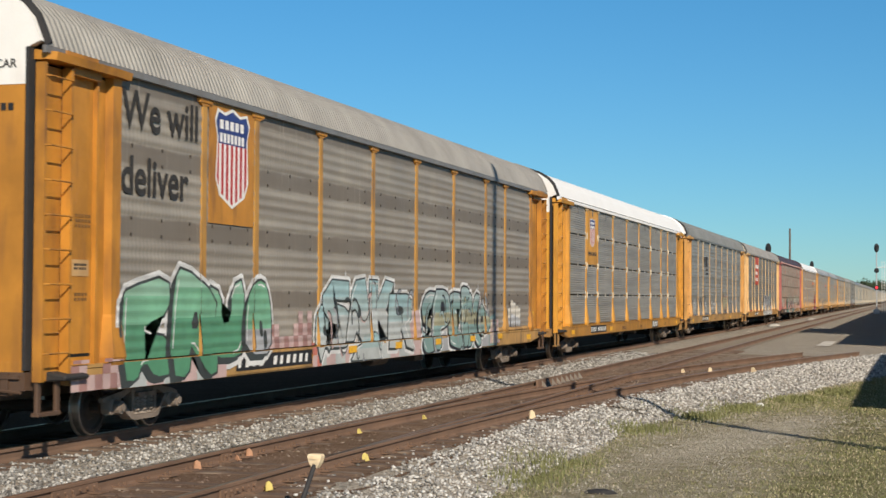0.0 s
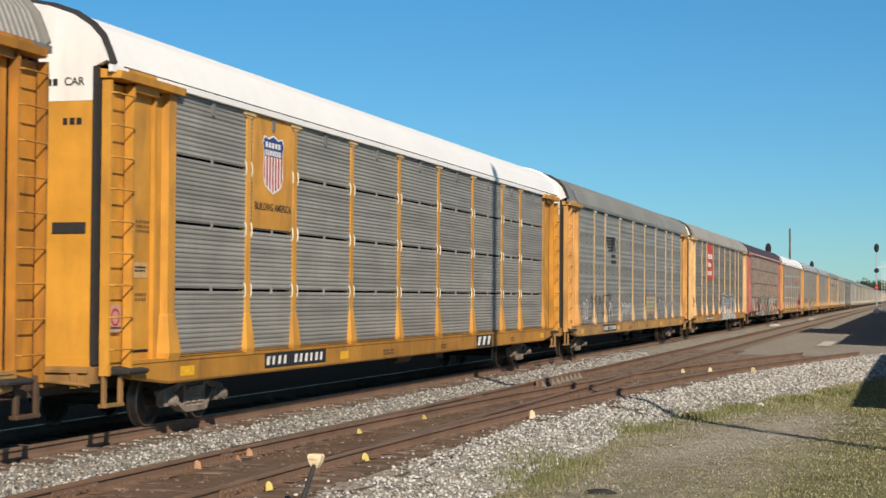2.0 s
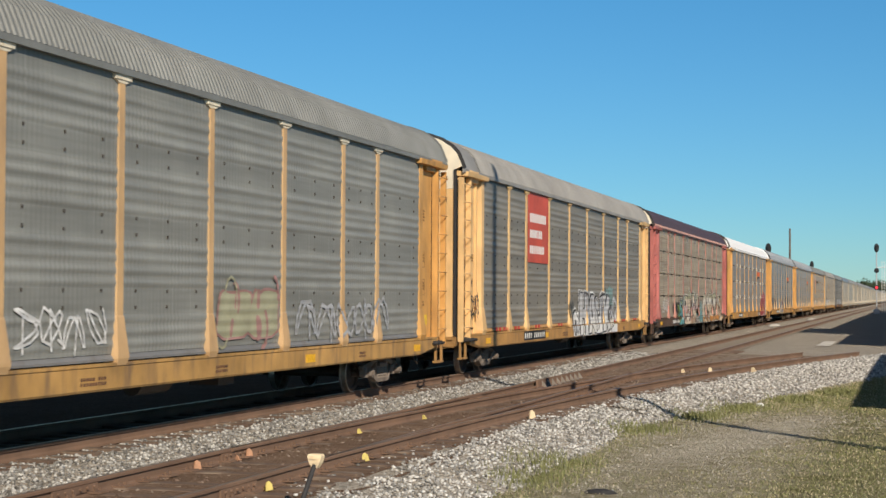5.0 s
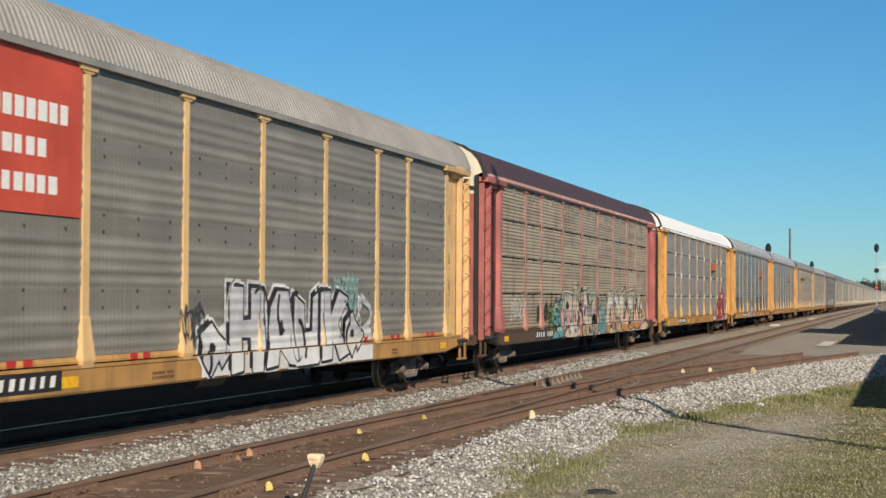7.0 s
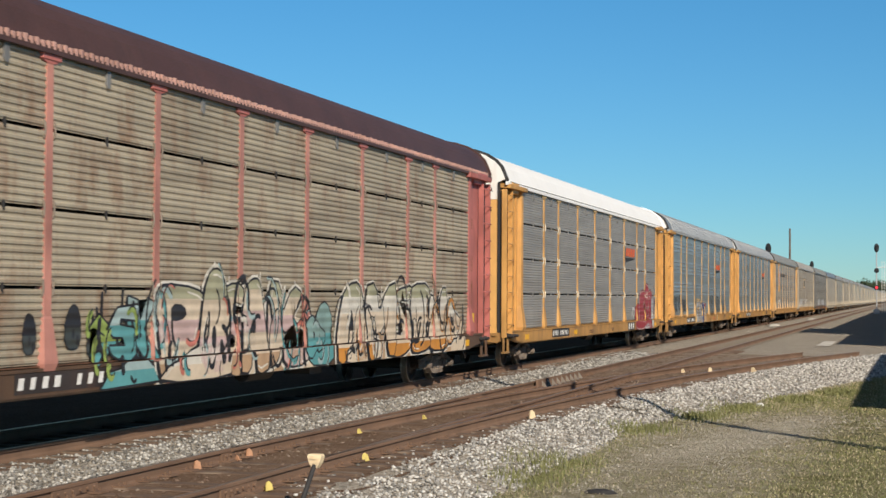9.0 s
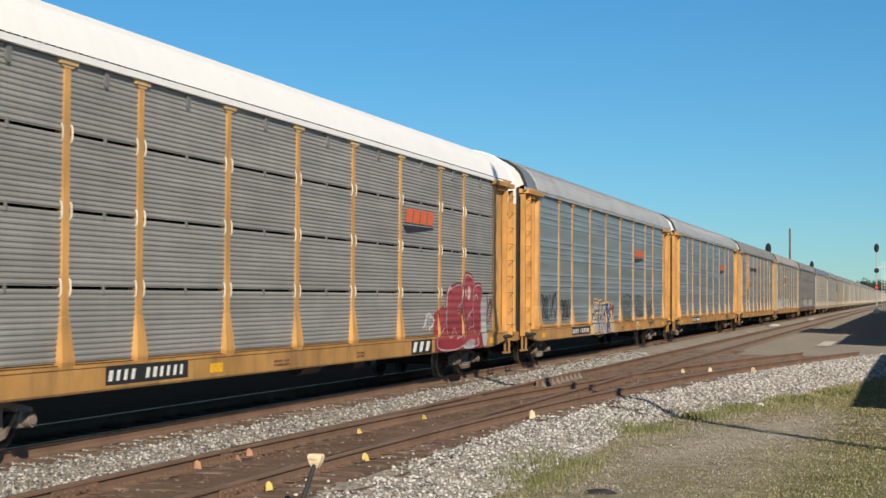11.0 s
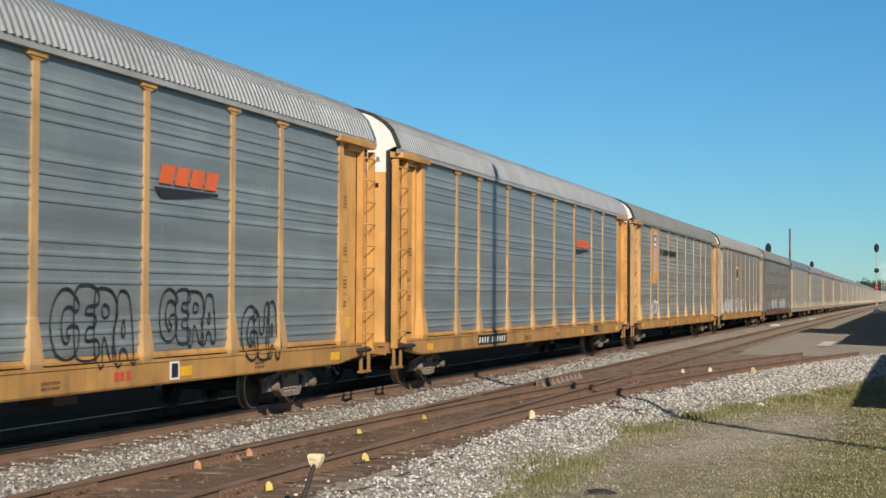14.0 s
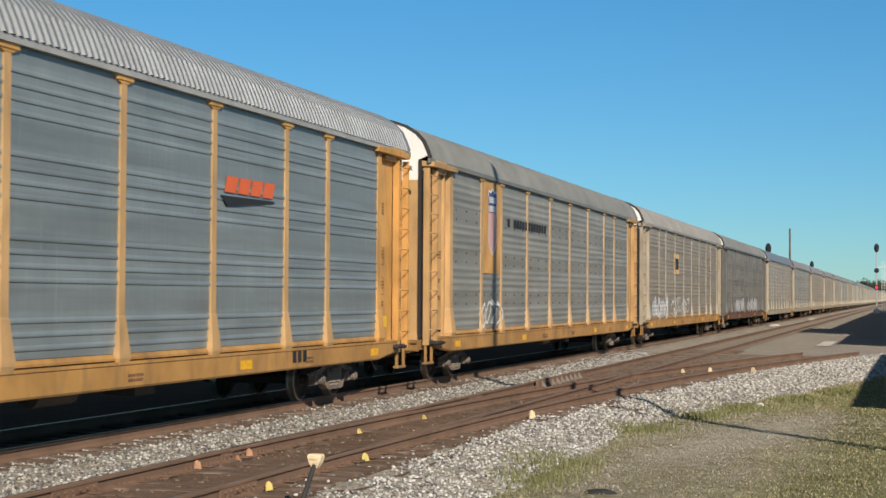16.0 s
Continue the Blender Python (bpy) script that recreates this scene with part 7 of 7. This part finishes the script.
def blades(name, count, place_fn, length, material, label, seed):
    rng = np.random.default_rng(seed)
    pos = []
    while len(pos) < count:
        p = place_fn(rng)
        if p is not None:
            pos.append(p)
    pos = np.array(pos)
    n = len(pos)
    ang, lean = rng.uniform(0, 2 * np.pi, n), rng.uniform(0.1, 0.9, n)
    h = rng.uniform(0.5, 1.2, n) * length
    w = rng.uniform(0.003, 0.006, n) * (1 + np.maximum(0, pos[:, 1] - 18) * 0.06)
    d = np.stack([np.cos(ang), np.sin(ang), np.zeros(n)], -1)
    s = np.stack([-np.sin(ang), np.cos(ang), np.zeros(n)], -1)
    up = np.array([0, 0, 1.0])
    mid = pos + d * (h * lean * 0.25)[:, None] + up * (h * 0.55)[:, None]
    tip = pos + d * (h * lean * 0.8)[:, None] + up * (h * (1 - 0.35 * lean))[:, None]
    v = np.stack([pos - s * w[:, None], pos + s * w[:, None], mid + s * (w * 0.8)[:, None], mid - s * (w * 0.8)[:, None], tip], 1).reshape(-1, 3)
    k = 5 * np.arange(n)[:, None]
    tris = np.concatenate([k + np.array([[0, 1, 2]]), k + np.array([[0, 2, 3]]), k + np.array([[3, 2, 4]])], 1).reshape(-1, 3)
    me = bpy.data.meshes.new(name)
    me.from_pydata(v.tolist(), [], tris.tolist())
    me.materials.append(material)
    return tagged(new(name, me), label, "grass", kind="stuff")


def grass_spot(rng):
    y = 12.5 + 50.0 * rng.random() ** 1.2
    x = bed_edge(y) - 0.25 + 5.4 * rng.random()
    n1 = 0.7 * noise.noise((x * 0.75 + 3, y * 0.5, 1)) + 0.5 * noise.noise((x * 2.6, y * 2.0, 5))
    if rng.random() > greenness(x, y) + 0.5 * n1:
        return None
    return (x, y, -0.44)


def weed_spot(rng):
    c = ((-4.75, 21.4), (-4.5, 27.5), (-3.9, 31.0), (-4.6, 19.5), (-3.4, 33.5), (-1.5, 40.0), (-2.4, 37.0))[rng.integers(7)]
    x, y = rng.normal(c[0], 0.28), rng.normal(c[1], 0.55)
    return (x, y, ballast_z(x, y) if x < bed_edge(y) else -0.44)


GRASS, DRY = grass_material("grass_green", (0.13, 0.14, 0.045), (0.26, 0.26, 0.11)), grass_material("grass_dry", (0.4, 0.34, 0.2), (0.58, 0.5, 0.34))
blades("grass", 75000, grass_spot, 0.032, GRASS, "short patchy green grass", 21)
blades("dry_grass", 30000, grass_spot, 0.028, DRY, "short dry straw-coloured grass", 22)
blades("weeds", 5000, weed_spot, 0.13, GRASS, "green weeds at the ballast's edge", 23)


# ---- distance ----
MAST_GREY, SIGNAL_BLACK = plain("mast_grey", (0.5, 0.51, 0.52), 0.5, 0.4), plain("signal_black", (0.015, 0.015, 0.017), 0.6)
m_red, nt, b = nodes_of("red_signal_light")
b.inputs["Emission Color"].default_value, b.inputs["Emission Strength"].default_value = (1, 0.03, 0.05, 1), 2.5
b.inputs["Base Color"].default_value = (0.4, 0.01, 0.01, 1)
RED_LIGHT = m_red


def signal(x, y, heads, lit=-1, ladder=True, label="tall grey railway signal mast with black heads"):
    mast = tagged(new("railway_signal"), label, "signal", "signals beside the tracks")
    mast.location = (x, y, -0.45)
    bm = bmesh.new()
    tube(bm, (0, 0, 0), (0, 0, heads[0] + 0.6), 0.11, 10, 0.08)
    part("mast", bm, MAST_GREY, mast)
    bm = bmesh.new()
    box(bm, -0.45, 0.45, -0.45, 0.45, 0, 0.9)
    bevel(bm, 0.03)
    part("base_cabinet", bm, MAST_GREY, mast)
    for i, z in enumerate(heads):
        bm = bmesh.new()
        n = 16
        hgt = 0.66 if i == 0 else 0.36
        ring = lambda yy, k: [(k * 0.36 * math.cos(2 * math.pi * j / n), yy, z + 0.45 + k * hgt * math.sin(2 * math.pi * j / n)) for j in range(n)]
        loft(bm, [ring(-0.18, 1.0), ring(-0.12, 1.0)])
        box(bm, -0.2, 0.2, -0.12, 0.3, z + 0.15, z + 0.75)
        hd = part("signal_head", bm, SIGNAL_BLACK, mast, "black round-backed signal head")
        for dz in ((-0.35, 0, 0.35) if i == 0 else (0,)):
            bm = bmesh.new()
            tube(bm, (0, -0.5, z + 0.45 + dz), (0, -0.17, z + 0.45 + dz), 0.15, 10)
            part("visor", bm, RED_LIGHT if i == lit else SIGNAL_BLACK, hd)
    if ladder:
        for dx in (0.75, 1.15):
            bm = bmesh.new()
            box(bm, dx - 0.03, dx + 0.03, 0.2, 0.26, 0.2, heads[0] - 1.6)
            part("ladder_stile", bm, WHITE, mast)
        rung = bmesh.new()
        box(rung, 0.75, 1.15, 0.21, 0.25, 0, 0.05)
        rm = mesh_of("ladder_rung", rung, WHITE)
        for i in range(18):
            part("ladder_rung", rm, None, mast, at=(0, 0, 0.6 + i * 0.42))
        bm = bmesh.new()
        box(bm, 0.0, 1.3, 0.1, 0.7, heads[1] + 0.9, heads[1] + 0.98)
        part("platform", bm, WHITE, mast)
    return mast


signal(-4.02, 236.0, (9.4, 6.1, 3.6), lit=2)
signal(-16.0, 193.0, (8.0, 4.5), ladder=False)
signal(-16.0, 285.0, (8.0, 4.5), ladder=False)
WOOD_POLE = painted("pole_wood", (0.16, 0.13, 0.11), (0.06, 0.05, 0.04), amount=0.4, rough=0.9)
bm = bmesh.new()
tube(bm, (0, 0, 0), (0, 0, 21.4), 0.36, 12, 0.24)
pole = tagged(new("utility_pole", mesh_of("utility_pole", bm, WOOD_POLE)), "tall bare grey pole beyond the train", "pole")
pole.location = (-30.0, 431.0, -0.45)

# the slim lamp post beside the yard, whose shadow falls over the tracks and the train
bm = bmesh.new()
tube(bm, (0, 0, 0), (0, 0, 16.5), 0.13, 12, 0.12)
post = tagged(new("light_pole", mesh_of("light_pole", bm, MAST_GREY)), "tall slim grey steel light pole", "pole")
post.location = (1.0, 23.8, -0.45)

PALE_PAD = plain("pale_ground", (0.6, 0.57, 0.52), 0.9, tone=0.2, scale=2)
tagged(sheet("concrete_pad", [-3.8, -3.6, -3.4, -3.2], [71, 73, 75, 77, 78], lambda x, y: -0.16 + 0.03 * noise.noise((x, y * 0.4, 8)), PALE_PAD), "pale patch of ground at the siding's end", "pavement", kind="structure")


def stone_heap(x, y, w, l):
    """A low spill of white stone beside the track."""
    bm = bmesh.new()
    rings = []
    for i in range(9):
        k = math.sin(math.pi * (i + 0.4) / 8.8)
        yy = (i / 8 - 0.5) * l
        rings.append([(w * 0.5 * k * math.cos(a) + 0.1 * noise.noise((i, a, x)), yy, max(0.0, 0.16 * k * math.sin(a))) for a in [math.pi * j / 6 for j in range(7)]])
    loft(bm, rings)
    heap = tagged(new("stone_heap", mesh_of("stone_heap", bm, PALE_PAD)), "low spill of white crushed stone between the tracks", "stones")
    heap.location = (x, y, -0.2)


stone_heap(-9.75, 122.5, 0.9, 7.0)
stone_heap(-8.95, 160.0, 0.9, 9.0)
YARD = ballast_material("yard_gravel", (0.17, 0.155, 0.135), (0.3, 0.275, 0.24))
tagged(sheet("yard_road", [-5.4, -4, -2.6, -1, 2, 30], [90, 100, 140, 190, 260, 320], lambda x, y: -0.415, YARD), "grey-brown gravel yard road beside the siding", "road", kind="structure")
SIDING = painted("metal_siding", (0.45, 0.44, 0.42), (0.25, 0.2, 0.15), amount=0.3)
TIN = painted("tin_roof", (0.35, 0.34, 0.33), (0.2, 0.14, 0.1), amount=0.3, metal=0.3)


def shed(x0, x1, y0, y1, h, rise=0.8):
    """A plain trackside shed with a low gabled roof."""
    house = tagged(new("trackside_shed"), "long low grey metal shed beside the siding", "shed", "sheds beside the siding")
    house.location = (x0, y0, -0.45)
    w, l = x1 - x0, y1 - y0
    for a in ((0, 0.15, 0, l), (w - 0.15, w, 0, l), (0.15, w - 0.15, 0, 0.15), (0.15, w - 0.15, l - 0.15, l)):
        bm = bmesh.new()
        box(bm, a[0], a[1], a[2], a[3], 0, h)
        part("wall", bm, SIDING, house)
    bm = bmesh.new()
    loft(bm, [[(-0.2, y, h + 0.002), (w / 2, y, h + rise), (w + 0.2, y, h + 0.002), (w + 0.2, y, h + 0.12), (w / 2, y, h + rise + 0.12), (-0.2, y, h + 0.12)] for y in (-0.2, l + 0.2)])
    part("roof", bm, TIN, house)


shed(4.5, 12.0, 28.2, 54.0, 5.3)
shed(1.0, 10.0, 69.7, 89.6, 4.0)
shed(1.0, 4.5, 90.0, 103.0, 7.3)
shed(1.0, 11.0, 103.5, 290.0, 5.9)

# far tree clump where the line meets the horizon
LEAF = grass_material("leaf", (0.02, 0.035, 0.018), (0.06, 0.085, 0.035))
BARK = painted("bark", (0.1, 0.075, 0.055), (0.04, 0.03, 0.02), amount=0.4, rough=0.95)


def tree(x, y, h, spread, seed):
    t_ob = tagged(new("tree"), "dark green leafy tree on the horizon", "tree", "trees on the horizon")
    t_ob.location = (x, y, -0.5)
    rng = random.Random(seed)
    bm = bmesh.new()
    tube(bm, (0, 0, 0), (0, 0, h * 0.5), h * 0.03, 8, h * 0.018)
    limbs = []
    for i in range(7):
        a = i * 2.4 + rng.random()
        tip = Vector((math.cos(a) * spread * rng.uniform(0.3, 0.7), math.sin(a) * spread * rng.uniform(0.3, 0.7), h * rng.uniform(0.5, 0.85)))
        tube(bm, (0, 0, h * rng.uniform(0.25, 0.48)), tip, h * 0.012, 6, h * 0.005)
        limbs.append(tip)
    part("trunk", bm, BARK, t_ob)
    vs, fs = [], []
    for i in range(2200):
        c = rng.choice(limbs) + Vector((rng.gauss(0, spread * 0.24), rng.gauss(0, spread * 0.24), rng.gauss(0, h * 0.1)))
        s = rng.uniform(0.35, 0.8)
        u = Vector((rng.gauss(0, 1), rng.gauss(0, 1), rng.gauss(0, 1))).normalized()
        v = u.orthogonal().normalized()
        k = len(vs)
        vs += [tuple(c + u * s), tuple(c + v * s * 0.5), tuple(c - u * s), tuple(c - v * s * 0.5)]
        fs.append((k, k + 1, k + 2, k + 3))
    me = bpy.data.meshes.new("crown")
    me.from_pydata(vs, [], fs)
    me.materials.append(LEAF)
    part("crown", me, None, t_ob)


for x, y, h, sp, sd in ((-25.0, 905.0, 11.0, 5.5, 1), (-21.0, 900.0, 12.5, 6.0, 2), (-17.0, 910.0, 13.0, 6.5, 3), (-12.5, 904.0, 11.5, 6.0, 4), (-8.0, 912.0, 10.0, 5.5, 5)):
    tree(x, y, h, sp, sd)


# ---- what moves ----
def motions():
    rows = TRAVEL
    for k, car in enumerate(train):
        walk(car, [(t, pose(TRAIN_X, FIRST_Y + PITCH_LONG * k + SLACK.get(k, 0.0) - s, 0)) for t, s in rows])
    # wheels roll without slipping, a key at every frame
    ts = [i / FPS for i in range(0, 16 * FPS + 1)]
    dist = np.interp(ts, [r[0] for r in rows], [r[1] for r in rows])
    for i, w in enumerate(wheel_list):
        x, y, z = w.location
        turn = [(t, pose(x, y, z, rx=math.degrees(s / 0.42) + 23 * i)) for t, s in zip(ts, dist)]
        walk(w, turn)


motions()
